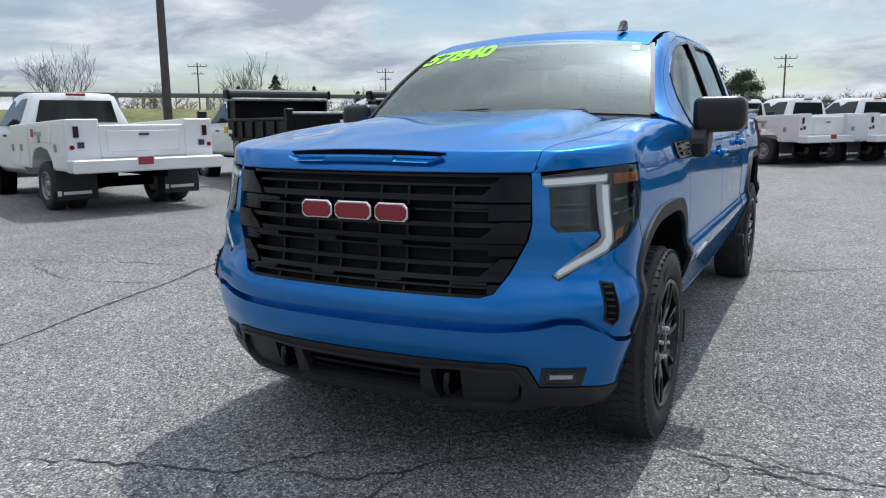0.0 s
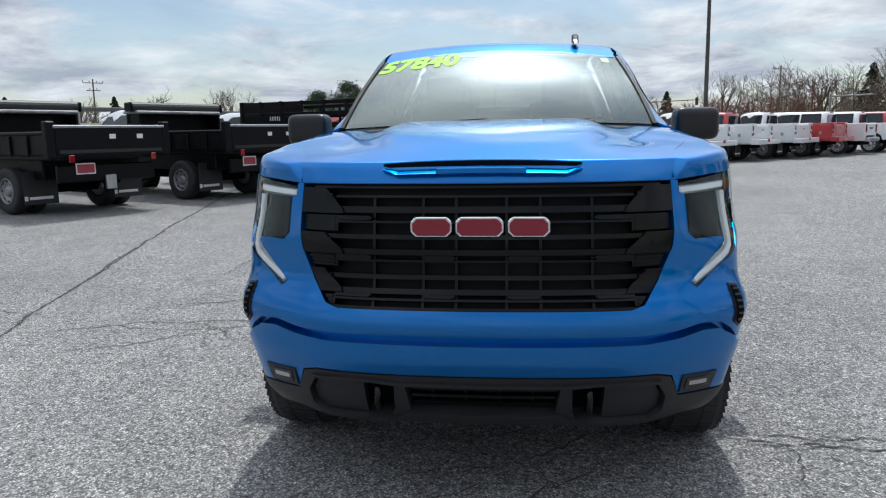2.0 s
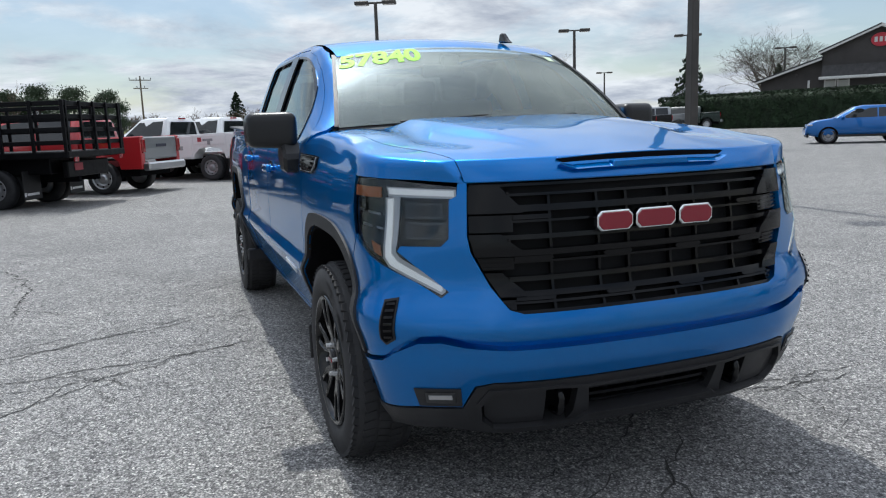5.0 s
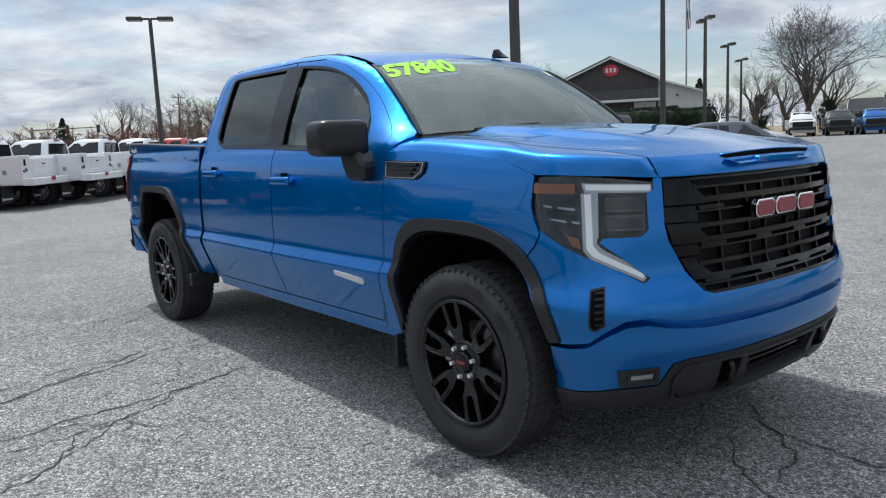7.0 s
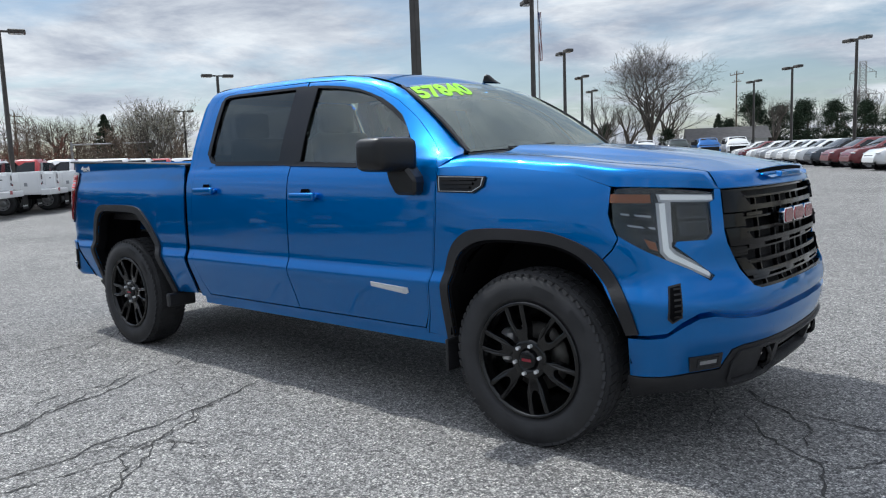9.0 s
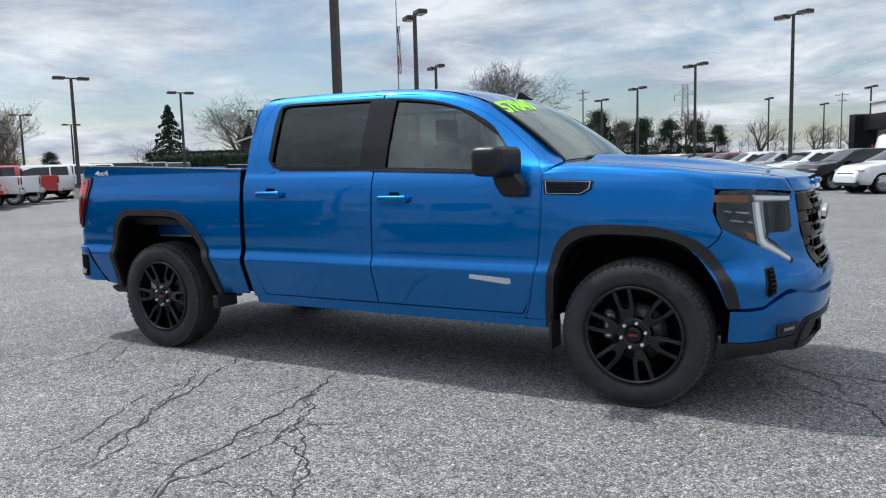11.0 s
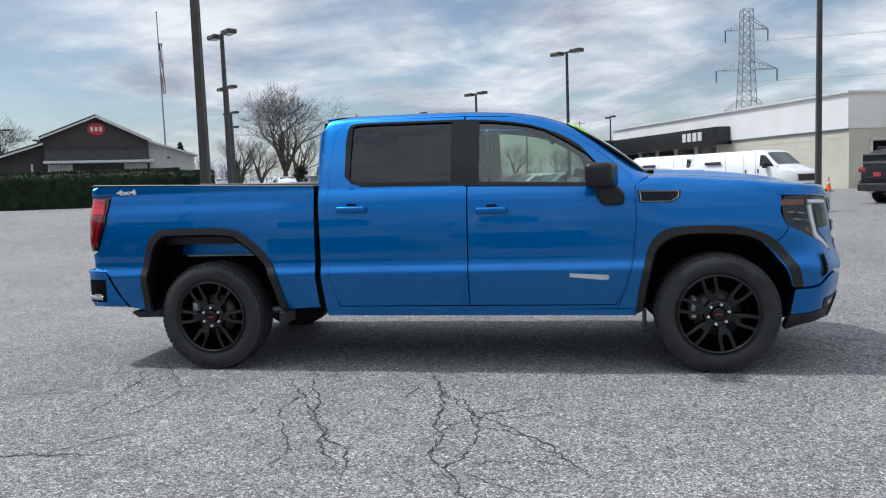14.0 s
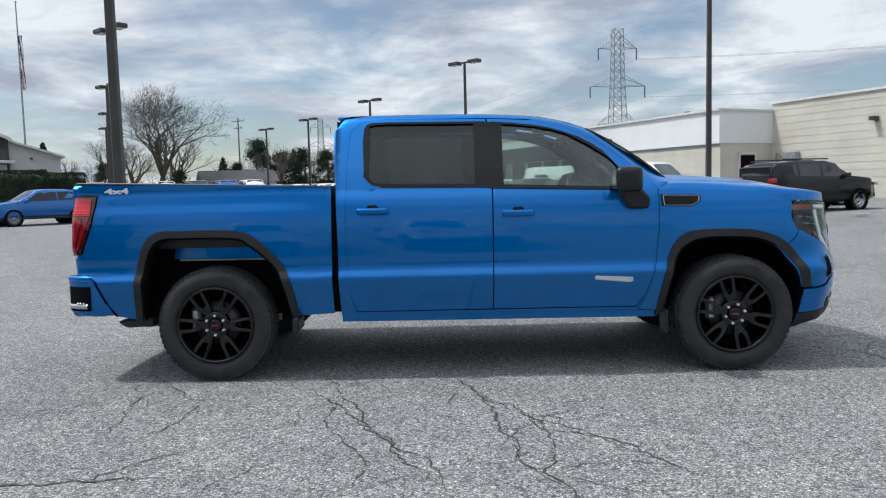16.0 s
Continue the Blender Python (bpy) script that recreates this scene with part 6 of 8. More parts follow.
def cab_parts(c, paint, x0, x1, hz=1.12, wide=.98, dual=True, crew=False, base=.50):
    """A truck cab and nose from its back wall x0 forwards; x1 is the front axle."""
    L = 1.75 if crew else 0.0
    top = [(x0, 1.30), (x0 + .02, 1.80), (x0 + .12, 1.93), (x0 + .75 + L, 1.95), (x0 + 1.05 + L, 1.90), (x0 + 1.75 + L, 1.36), (x1 + .35, 1.28), (x1 + .75, 1.20), (x1 + .86, .95), (x1 + .88, .55)]
    zt = curve_lin([p[0] for p in top], [p[1] for p in top])
    xs = sorted({top[0][0] + (top[-1][0] - top[0][0]) * i / 26 for i in range(27)} | {p[0] for p in top})
    belt = 1.33

    def sec(x):
        z = zt(x)
        g = max(0.0, min(1.0, (z - belt) / .4))
        ww = wide * (1 - .10 * smooth01(x1 + .3, x1 + .88, x))
        b = min(belt, z - .03)
        wt = ww * (.95 - .20 * g)
        return [(0, base), (ww * .92, base), (ww, base + .12), (ww, b - .25), (ww * .97, b), (wt, z - .05), (wt * .85, z - .005), (0, z + .012)]
    rows = []
    for x in xs:
        h = sec(x)
        rows.append([Vector((x, y, z)) for y, z in h] + [Vector((x, -y, z)) for y, z in h[-2:0:-1]])
    grid_skin("cab", rows, paint, c, closed=True)
    n = len(rows[0])
    raw("cab_end", rows[0], [list(range(n))], paint, c)
    raw("cab_end", rows[-1], [list(range(n - 1, -1, -1))], paint, c)
    raw("rear_window", [(x0 - .006, y, z) for y, z in ((-.72, 1.40), (.72, 1.40), (.62, 1.80), (-.62, 1.80))], [(3, 2, 1, 0)], M_CARGLASS, c)
    small(lambda bm: box(bm, x0 + .02, 0, 1.905, .05, .34, .05, bevel=.01), "high_brake_light", M_REDLENS, c)
    panes = [[(x0 + .20, 1.36), (x0 + 1.10, 1.36), (x0 + 1.10, 1.84), (x0 + .24, 1.85)]] if crew else []
    f0 = x0 + (1.17 if crew else .16)
    panes.append([(f0, 1.36), (x0 + 1.52 + L, 1.34), (x0 + 1.35 + L, 1.55), (x0 + 1.02 + L, 1.80), (f0, 1.83)])
    for pane in panes:
        for s in (-1, 1):
            pts = []
            for x, z in pane:
                h = sec(x)
                (ya, za), (yb, zb) = h[4], h[5]
                pts.append((x, s * (ya + (yb - ya) * (z - za) / max(.01, zb - za) + .008), z))
            raw("side_window", pts, [list(range(len(pts)))[::s]], M_CARGLASS, c)
    pts = []
    for x in (x0 + 1.72 + L, x0 + 1.10 + L):
        h = sec(x)
        pts.append([Vector((x, y * h[6][0], h[-1][1] + .012)) for y in (-1.0, -.5, 0, .5, 1.0)])
    grid_skin("windscreen", pts, M_CARGLASS, c, flip=True)
    small(lambda bm: box(bm, x1 + .86, 0, .95, .08, 1.5, .42, bevel=.03), "grille", M_GLOSSBLACK, c)
    small(lambda bm: box(bm, x1 + .92, 0, .62, .16, 1.94, .24, bevel=.05), "front_bumper", M_BLACKPL, c)
    for s in (-1, 1):
        small(lambda bm: box(bm, x0 + 1.45 + L, s * 1.16, 1.50, .14, .22, .30, bevel=.03), "side_mirror", M_BLACKPL, c)
        small(lambda bm: box(bm, x0 + .95 + L, s * (wide + .012), 1.17, .16, .02, .035), "door_handle", M_BLACKPL, c)
        # near-black ring gives the front arch its dark gap
        small(lambda bm: lathe(bm, [(s * .7, .50), (s * (wide + .008), .50), (s * (wide + .008), .40)], 24, centre=(x1, 0, .42)), "wheel_arch", M_VOID, c)
        small(lambda bm: box(bm, x1 + .80, s * .80, 1.06, .12, .30, .20, bevel=.03), "headlight", M_SATIN, c)


def chassis_parts(c, x1, tail, dual=True, r=.40):
    small(lambda bm: [box(bm, (x1 + tail) / 2, s * .40, .60, x1 - tail, .09, .20) for s in (-1, 1)] + [rod(bm, (0, -.8, r), (0, .8, r), .09), box(bm, 1.6, 0, .55, .5, .5, .3)], "frame_rail", M_VOID, c)
    for s in (-1, 1):
        wheel(c, 0, s * 1.02, r, .24, s, M_STEELRIM, M_TYRE, detail=False, rim_r=.22)
        if dual:
            wheel(c, 0, s * .70, r, .24, s, M_STEELRIM, M_TYRE, detail=False, rim_r=.22)
        wheel(c, x1, s * .86, r, .25, s, M_STEELRIM, M_TYRE, detail=False, rim_r=.22)
        fl = small(lambda bm: box(bm, -.62, s * .86, .48, .012, .62, .58, bevel=.004), "mud_flap", M_BLACKPL, c)
        small(lambda bm: [box(bm, -.628, s * .86, .30, .004, .42, .05), box(bm, -.628, s * .86 + .27, .30, .004, .06, .08)], "flap_marking", M_WHITEBAR, fl)


def service_truck(m, label, paint=None, cab_paint=None):
    """A pickup chassis with a steel utility body."""
    paint, cab_paint = paint or M_WHITE, cab_paint or M_WHITE
    c = thing("service_truck", m, label, "utility truck", "parked trucks")
    cab_parts(c, cab_paint, 1.62, 3.65)
    chassis_parts(c, 3.65, -1.0)
    for s in (-1, 1):
        bm = bmesh.new()
        prism(bm, [(-1.22, .66), (-.55, .66), (-.50, .80), (-.33, .96), (0, 1.02), (.33, .96), (.50, .80), (.55, .66), (1.52, .66), (1.52, 1.36), (-1.22, 1.44)], s * .68, s * 1.16, bevel=.012)
        side = part("compartment_side", bm, paint, c)
        for xa, xb, za, zb in ((-1.18, -.60, .70, 1.38), (-.55, .52, 1.08, 1.36), (.58, 1.05, .70, 1.34), (1.08, 1.49, .70, 1.33)):
            d = small(lambda bm: box(bm, (xa + xb) / 2, s * 1.165, (za + zb) / 2, xb - xa, .022, zb - za, bevel=.008), "compartment_door", paint, side)
            small(lambda bm: box(bm, (xa + xb) / 2 + (.12 if xb - xa < .9 else 0), s * 1.18, za + (zb - za) * (.45 if zb - za > .5 else .2), .10, .02, .12, bevel=.004), "paddle_latch", M_GALV, d)
        small(lambda bm: box(bm, .30, s * 1.179, 1.23, .13, .004, .13), "maker_mark", M_PLATE, side)
        small(lambda bm: box(bm, .02, s * 1.179, 1.22, .34, .004, .07), "maker_lettering", M_GALV, side)
        small(lambda bm: box(bm, -1.235, s * 1.02, 1.25, .02, .08, .17, bevel=.006), "tail_lamp", M_REDDARK, c)
        small(lambda bm: rod(bm, (-1.22, s * 1.09, 1.02), (-1.245, s * 1.09, 1.02), .035, n=10), "marker_lamp", M_REDLENS, c)
        small(lambda bm: box(bm, -1.232, s * .96, 1.05, .006, .10, .09), "maker_mark", M_DARKMARK, c)
    small(lambda bm: box(bm, .15, 0, .82, 2.7, 1.40, .06), "load_floor", paint, c)
    small(lambda bm: box(bm, 1.50, 0, 1.08, .05, 1.40, .52), "front_wall", paint, c)
    tg = small(lambda bm: box(bm, -1.19, 0, 1.10, .05, 1.36, .50, bevel=.012), "tailgate", paint, c)
    small(lambda bm: box(bm, -1.222, 0, 1.10, .016, 1.14, .32, bevel=.006), "tailgate_panel", paint, tg)
    small(lambda bm: box(bm, -1.238, 0, 1.20, .02, .16, .035), "tailgate_latch", M_DARKMARK, tg)
    bp = small(lambda bm: box(bm, -1.36, 0, .74, .32, 2.36, .20, bevel=.02), "work_bumper", paint, c)
    small(lambda bm: box(bm, -1.525, .12, .80, .01, .24, .12), "number_plate", M_PLATE, bp)
    small(lambda bm: box(bm, -1.525, .12, .80, .004, .27, .15), "plate_frame", M_WHITEBAR, bp)
    return c


def dump_truck(m, label):
    c = thing("dump_truck", m, label, "dump truck", "parked trucks")
    cab_parts(c, M_WHITE, 1.85, 3.95, base=.60)
    chassis_parts(c, 3.95, -1.0, r=.42)
    small(lambda bm: box(bm, .10, 0, 1.02, 3.1, 2.2, .12, bevel=.02), "bed_floor", M_DUMPBLACK, c)
    # black box added to fill the dark space under the bed
    small(lambda bm: box(bm, .35, 0, .80, 2.5, 1.9, .36, bevel=.02), "under_body_fill", M_DUMPBLACK, c)
    for s in (-1, 1):
        small(lambda bm: box(bm, 1.75, s * 1.165, 1.20, .16, .04, .16, bevel=.008), "body_hinge", M_YELLOW, c)
    for s in (-1, 1):
        sd = small(lambda bm: box(bm, .10, s * 1.13, 1.22, 3.05, .06, .34, bevel=.012), "bed_side", M_DUMPBLACK, c)
        small(lambda bm: box(bm, .10, s * 1.13, 1.41, 3.1, .11, .07, bevel=.02), "side_rail", M_DUMPBLACK, sd)
        for x in (-.9, -.35, .2, .75, 1.2):
            small(lambda bm: box(bm, x, s * 1.175, 1.20, .07, .05, .34, bevel=.01), "side_rib", M_DUMPBLACK, sd)
        small(lambda bm: box(bm, -1.46, s * 1.12, 1.30, .14, .16, .62, bevel=.02), "corner_post", M_DUMPBLACK, c)
        small(lambda bm: box(bm, -1.545, s * .80, .98, .02, .10, .12, bevel=.006), "tail_lamp", M_REDLENS, c)
        small(lambda bm: box(bm, 1.45, s * 1.182, 1.16, .22, .01, .08), "side_sticker", M_YELLOW if s < 0 else M_WHITEBAR, sd)
    small(lambda bm: box(bm, -1.49, 0, 1.26, .07, 2.10, .50, bevel=.02), "tailgate", M_DUMPBLACK, c)
    small(lambda bm: box(bm, -1.50, 0, 1.52, .10, 2.16, .05, bevel=.012), "tailgate_cap", M_GALV, c)
    small(lambda bm: box(bm, -1.535, 0, 1.10, .03, 2.0, .06), "tailgate_step", M_FLARE, c)
    small(lambda bm: box(bm, 1.62, 0, 1.48, .07, 2.3, .74, bevel=.015), "bulkhead", M_DUMPBLACK, c)
    for s in (-1, 1):
        small(lambda bm: box(bm, 1.45, s * 1.10, 1.54, .40, .05, .56), "bulkhead_gusset", M_DUMPBLACK, c)
    small(lambda bm: box(bm, 1.50, 0, 1.86, .50, 2.32, .07, bevel=.02), "cab_shield", M_TARPSIDE, c)
    tr = small(lambda bm: rod(bm, (1.42, -1.2, 1.97), (1.42, 1.2, 1.97), .11, n=14), "tarp_roll", M_TARP, c)
    for s in (-1, 1):
        small(lambda bm: box(bm, 1.42, s * 1.24, 1.97, .26, .06, .20, bevel=.03), "tarp_bracket", M_DUMPBLACK, tr)
    small(lambda bm: box(bm, -1.30, 0, .72, .10, 1.9, .30, bevel=.02), "rear_apron", M_DUMPBLACK, c)
    small(lambda bm: [rod(bm, (-1.36, .0, .62), (-1.42, .0, .62), .06, n=8), box(bm, -1.38, 0, .55, .06, .20, .26, bevel=.01)], "tow_hitch", M_ROTOR, c)
    small(lambda bm: box(bm, -1.362, .45, .80, .01, .32, .15), "number_plate", M_PLATE, c)
    small(lambda bm: box(bm, -1.358, .45, .80, .008, .36, .19), "plate_frame", M_WHITEBAR, c)
    for y in (-.55, .0):
        small(lambda bm: box(bm, -1.53, y, 1.35, .006, .12, .08), "warning_label", M_WHITEBAR, c)
    return c


def stake_truck(m, label):
    c = thing("stake_truck", m, label, "stake truck", "parked trucks")
    cab_parts(c, M_WHITE, 2.55, 4.65, base=.60)
    chassis_parts(c, 4.65, -1.4, r=.42)
    small(lambda bm: box(bm, .35, 0, 1.08, 4.0, 2.42, .14, bevel=.02), "platform", M_DUMPBLACK, c)
    small(lambda bm: box(bm, 2.32, 0, 1.64, .06, 2.3, 1.06, bevel=.01), "bulkhead", M_DUMPBLACK, c)
    # added black filler for the darkness below the platform
    small(lambda bm: box(bm, .55, 0, .86, 3.3, 1.9, .34, bevel=.02), "under_body_fill", M_DUMPBLACK, c)
    for s in (-1, 1):
        small(lambda bm: box(bm, .55, s * 1.02, .76, 1.1, .36, .42, bevel=.02), "tool_box", M_DUMPBLACK, c)
    small(lambda bm: [box(bm, 2.285, y, 1.80, .02, .03, .16) for y in (-.18, -.09, 0, .09, .18)], "bulkhead_slot", M_WHITEBAR, c)
    xs = [-1.60 + i * .655 for i in range(7)]
    for s in (-1, 1):
        for x in xs:
            small(lambda bm: box(bm, x, s * 1.19, 1.64, .07, .05, 1.04, bevel=.008), "stake", M_DUMPBLACK, c)
        for z in (1.32, 1.58, 1.84, 2.10):
            small(lambda bm: box(bm, .35, s * 1.16, z, 3.98, .03, .09, bevel=.006), "side_slat", M_DUMPBLACK, c)
        small(lambda bm: box(bm, -1.66, s * .95, .98, .02, .16, .09), "tail_lamp", M_REDLENS, c)
    for y in (-1.1, -.55, 0, .55, 1.1):
        small(lambda bm: box(bm, -1.62, y, 1.64, .05, .06, 1.04, bevel=.008), "gate_stake", M_DUMPBLACK, c)
    for z in (1.32, 1.58, 1.84, 2.10):
        small(lambda bm: box(bm, -1.585, 0, z, .03, 2.36, .09, bevel=.006), "gate_slat", M_DUMPBLACK, c)
    small(lambda bm: box(bm, -1.35, 0, .78, .12, 1.7, .34, bevel=.02), "rear_apron", M_DUMPBLACK, c)
    small(lambda bm: box(bm, -1.42, .45, .82, .01, .32, .15), "number_plate", M_PLATE, c)
    return c


def parked_pickup(name, m, label, paint, group="parked pickups"):
    c = thing(name, m, label, "pickup truck", group)
    cab_parts(c, paint, .55, 3.65, crew=True)
    for s in (-1, 1):
        bm = bmesh.new()
        prism(bm, [(-1.10, .60), (-.52, .60), (-.48, .78), (-.30, .92), (0, .97), (.30, .92), (.48, .78), (.52, .60), (.50, 1.36), (-1.10, 1.40)], s * .80, s * .97, bevel=.02)
        part("bed_side", bm, paint, c)
        small(lambda bm: box(bm, -1.10, s * .88, 1.16, .10, .14, .36, bevel=.03), "tail_lamp", M_REDLENS, c)
        wheel(c, 0, s * .84, .40, .26, s, M_SATIN, M_TYRE, detail=False, rim_r=.25)
        wheel(c, 3.65, s * .84, .40, .26, s, M_SATIN, M_TYRE, detail=False, rim_r=.25)
    small(lambda bm: box(bm, -1.06, 0, 1.10, .09, 1.64, .56, bevel=.03), "tailgate", paint, c)
    small(lambda bm: box(bm, -.30, 0, .85, 1.5, 1.6, .06), "bed_floor", M_BLACKPL, c)
    small(lambda bm: box(bm, -1.18, 0, .66, .20, 1.86, .20, bevel=.04), "rear_bumper", M_SATIN, c)
    small(lambda bm: box(bm, -1.115, 0, 1.16, .01, .5, .07), "tailgate_mark", M_DARKMARK, c)
    small(lambda bm: box(bm, 1.3, 0, .52, 4.4, 1.5, .2), "underside", M_VOID, c)
    return c


def cargo_van(m, label):
    c = thing("cargo_van", m, label, "van", "parked vans")
    top = [(-2.80, .70), (-2.78, 1.55), (-2.62, 2.02), (-2.35, 2.10), (1.05, 2.10), (1.35, 2.02), (2.05, 1.38), (2.70, 1.16), (2.84, .95), (2.86, .55)]
    glass = [[(1.18, 1.40), (1.90, 1.36), (1.75, 1.52), (1.42, 1.86), (1.18, 1.88)]]
    cc, body, sec, zt = loft_car("van_shell", Matrix(), "", "", "", top, 1.34, 1.0, .38, glass, M_WHITE, (-1.75, 1.75), .37, roofw=.86)
    for ch in list(cc.children):
        ch.parent = c
    bpy.data.objects.remove(cc)
    end_glass(c, sec, 1.98, 1.40)
    car_wheels(c, (-1.75, 1.75), 1.0, .37, M_STEELRIM)
    for s in (-1, 1):
        small(lambda bm: box(bm, -2.70, s * .93, 1.42, .10, .06, .42, bevel=.02), "tail_lamp", M_REDLENS, c)
        small(lambda bm: box(bm, 1.55, s * 1.12, 1.42, .16, .22, .24, bevel=.03), "side_mirror", M_BLACKPL, c)
        small(lambda bm: box(bm, -1.25, s * .985, 1.60, .90, .02, .13), "side_lettering", M_DARKMARK, c)
        for x in (-.55, .42, 1.02):
            small(lambda bm: box(bm, x, s * .995, 1.28, .012, .012, 1.45), "door_seam", M_GALV, c)
        for x in (.52, 1.14):
            small(lambda bm: box(bm, x, s * 1.0, 1.18, .06, .03, .17, bevel=.008), "door_handle", M_DARKMARK, c)
        small(lambda bm: box(bm, 0, s * .985, .55, 4.6, .04, .10, bevel=.01), "rub_strip", M_BLACKPL, c)
    small(lambda bm: box(bm, -2.73, .42, 1.62, .02, .60, .44, bevel=.01), "rear_door_panel", M_WHITE, c)
    small(lambda bm: box(bm, -2.735, .30, 1.55, .02, .55, .08), "rear_lettering", M_DARKMARK, c)
    small(lambda bm: box(bm, -2.86, 0, .56, .16, 1.9, .18, bevel=.03), "rear_bumper", M_BLACKPL, c)
    small(lambda bm: box(bm, 2.82, 0, .85, .08, 1.4, .30, bevel=.02), "grille", M_BLACKPL, c)
    return c


def at(x, y, az):
    return pose(x, y, gz(x, y), 0, 0, az)


def repaint(ob, names, material):
    """Gives the named parts of a copy a paint of their own."""
    for o in ob.children_recursive:
        if o.name.split(".")[0] in names:
            o.material_slots[0].link = "OBJECT"
            o.material_slots[0].material = material


M_SILVER = mat("silver_vehicle_paint", (0.42, 0.43, 0.45), rough=.3, metal=.5, coat=.8)
M_DKGREY = mat("dark_grey_vehicle_paint", (0.05, 0.06, 0.075), rough=.3, metal=.4, coat=.8)
M_BLACKCAR = mat("black_vehicle_paint", (0.005, 0.005, 0.006), rough=.2, spec=.2, coat=.3)
M_DKGREEN = mat("dark_green_vehicle_paint", (0.010, 0.022, 0.016), rough=.25, coat=.8)
M_MAROON = mat("maroon_vehicle_paint", (0.13, 0.012, 0.016), rough=.3, coat=.8)
M_GREYCAR = mat("grey_vehicle_paint", (0.24, 0.25, 0.26), rough=.3, metal=.4, coat=.8)
M_NAVY = mat("blue_vehicle_paint", (0.0, 0.11, 0.38), rough=.3, metal=.4, coat=.8)

W_SVC = "white utility service truck with steel compartment body parked on asphalt"
svc = service_truck(at(-3.65, -9.25, -108), W_SVC)
copy_thing(svc, at(-.05, -10.3, -106))
for i, (x, y) in enumerate(((-18.9, -.10), (-20.1, 1.6), (-21.9, 3.6), (-23.7, 5.8), (-25.4, 7.9))):
    t2 = copy_thing(svc, at(x - .55, y + .55, -126))
sv_red = copy_thing(svc, at(-27.7, 10.6, -126))
tagged(sv_red, "white utility service truck with a red cab parked on asphalt")
repaint(sv_red, ("cab", "cab_end"), M_REDPAINT)
sv_r2 = copy_thing(svc, at(-29.4, 12.7, -126))
tagged(sv_r2, "red utility service truck parked on asphalt")
repaint(sv_r2, ("compartment_side", "compartment_door", "tailgate", "tailgate_panel", "work_bumper"), M_REDPAINT)
dump = dump_truck(at(-7.95, -8.45, -116), "white cab dump truck with black steel dump body and rolled tarp")
copy_thing(dump, at(-10.75, -6.55, -116))
stake_truck(at(-13.35, -4.35, -113), "stake body truck with black slatted sides parked on asphalt")
pk = parked_pickup("parked_pickup", at(-16.0, -2.55, -118), "red crew cab pickup truck parked between work trucks", M_REDPAINT)
repaint(pk, ("tailgate",), M_GREYCAR)
pw = parked_pickup("parked_pickup", at(-31.0, 14.8, -126), "white crew cab pickup truck parked on asphalt", M_WHITE)
PP = ("cab", "cab_end", "bed_side", "tailgate")
for x, y, az, mt, lb in ((-32.7, 16.9, -126, M_WHITE, "white"), (-34.4, 19.0, -126, M_REDPAINT, "red"), (-36.6, 23.4, -122, M_WHITE, "white"), (-37.6, 25.6, -122, M_WHITE, "white"), (-38.6, 27.8, -122, M_WHITE, "white"),
                         (-39.6, 29.9, -122, M_BLACKCAR, "black"), (-40.6, 32.0, -122, M_BLACKCAR, "black"), (-41.9, 35.0, -122, M_GREYCAR, "grey"), (-46.5, 42.0, -150, M_DKGREEN, "dark green"),
                         (-19.4, 63.8, -62, M_WHITE, "white"), (-21.6, 63.1, -62, M_NAVY, "blue"), (-23.9, 62.2, -62, M_DKGREEN, "dark green"), (-26.6, 61.3, -60, M_WHITE, "white"), (-31.7, 59.1, -60, M_GREYCAR, "grey"), (17.5, 21.0, 21, M_WHITE, "white")):
    q = copy_thing(pw, at(x, y, az))
    tagged(q, lb + " crew cab pickup truck parked on asphalt")
    repaint(q, PP, mt)

co = crossover("parked_car", at(4.6, 24.0, -149.8) @ Matrix.Scale(.9, 4), "white crossover car parked at the end of a row", "row of parked cars", M_WHITE)
COLS = {"w": (M_WHITE, "white"), "d": (M_DKGREY, "dark grey"), "r": (M_REDPAINT, "red"), "m": (M_MAROON, "maroon"), "s": (M_SILVER, "silver"), "k": (M_BLACKCAR, "black")}
for k, ch in enumerate("kwswmmdwwwswmws", 1):
    x, y = 4.6 - 1.45 * k, 24.0 + 2.55 * k
    q = copy_thing(co, at(x, y, -149.8))
    tagged(q, COLS[ch][1] + " crossover car parked in a row")
    repaint(q, ("body", "body_end", "side_mirror"), COLS[ch][0])
for k, ch in enumerate("dsswwsdwsw"):
    x, y = -7.6 - 1.45 * k, 17.9 + 2.55 * k
    q = copy_thing(co, at(x, y, 28))
    tagged(q, COLS[ch][1] + " crossover car parked in a row")
    repaint(q, ("body", "body_end", "side_mirror"), COLS[ch][0])
q = copy_thing(co, at(-17.5, 24.9, -132))
tagged(q, "blue crossover car parked beside a hedge")
repaint(q, ("body", "body_end", "side_mirror"), M_NAVY)
sv = suv("parked_suv", at(13.2, 21.6, 21), "black sport utility vehicle parked by a building", "cars by the building", M_BLACKCAR)
q = copy_thing(sv, at(14.6, 25.5, 21))
tagged(q, "red sport utility vehicle parked by a building")
repaint(q, ("body", "body_end"), M_REDPAINT)
van = cargo_van(at(8.85, 29.8, -48.6), "white cargo van with dark lettering parked by a building")
copy_thing(van, at(6.4, 34.2, -48.6))

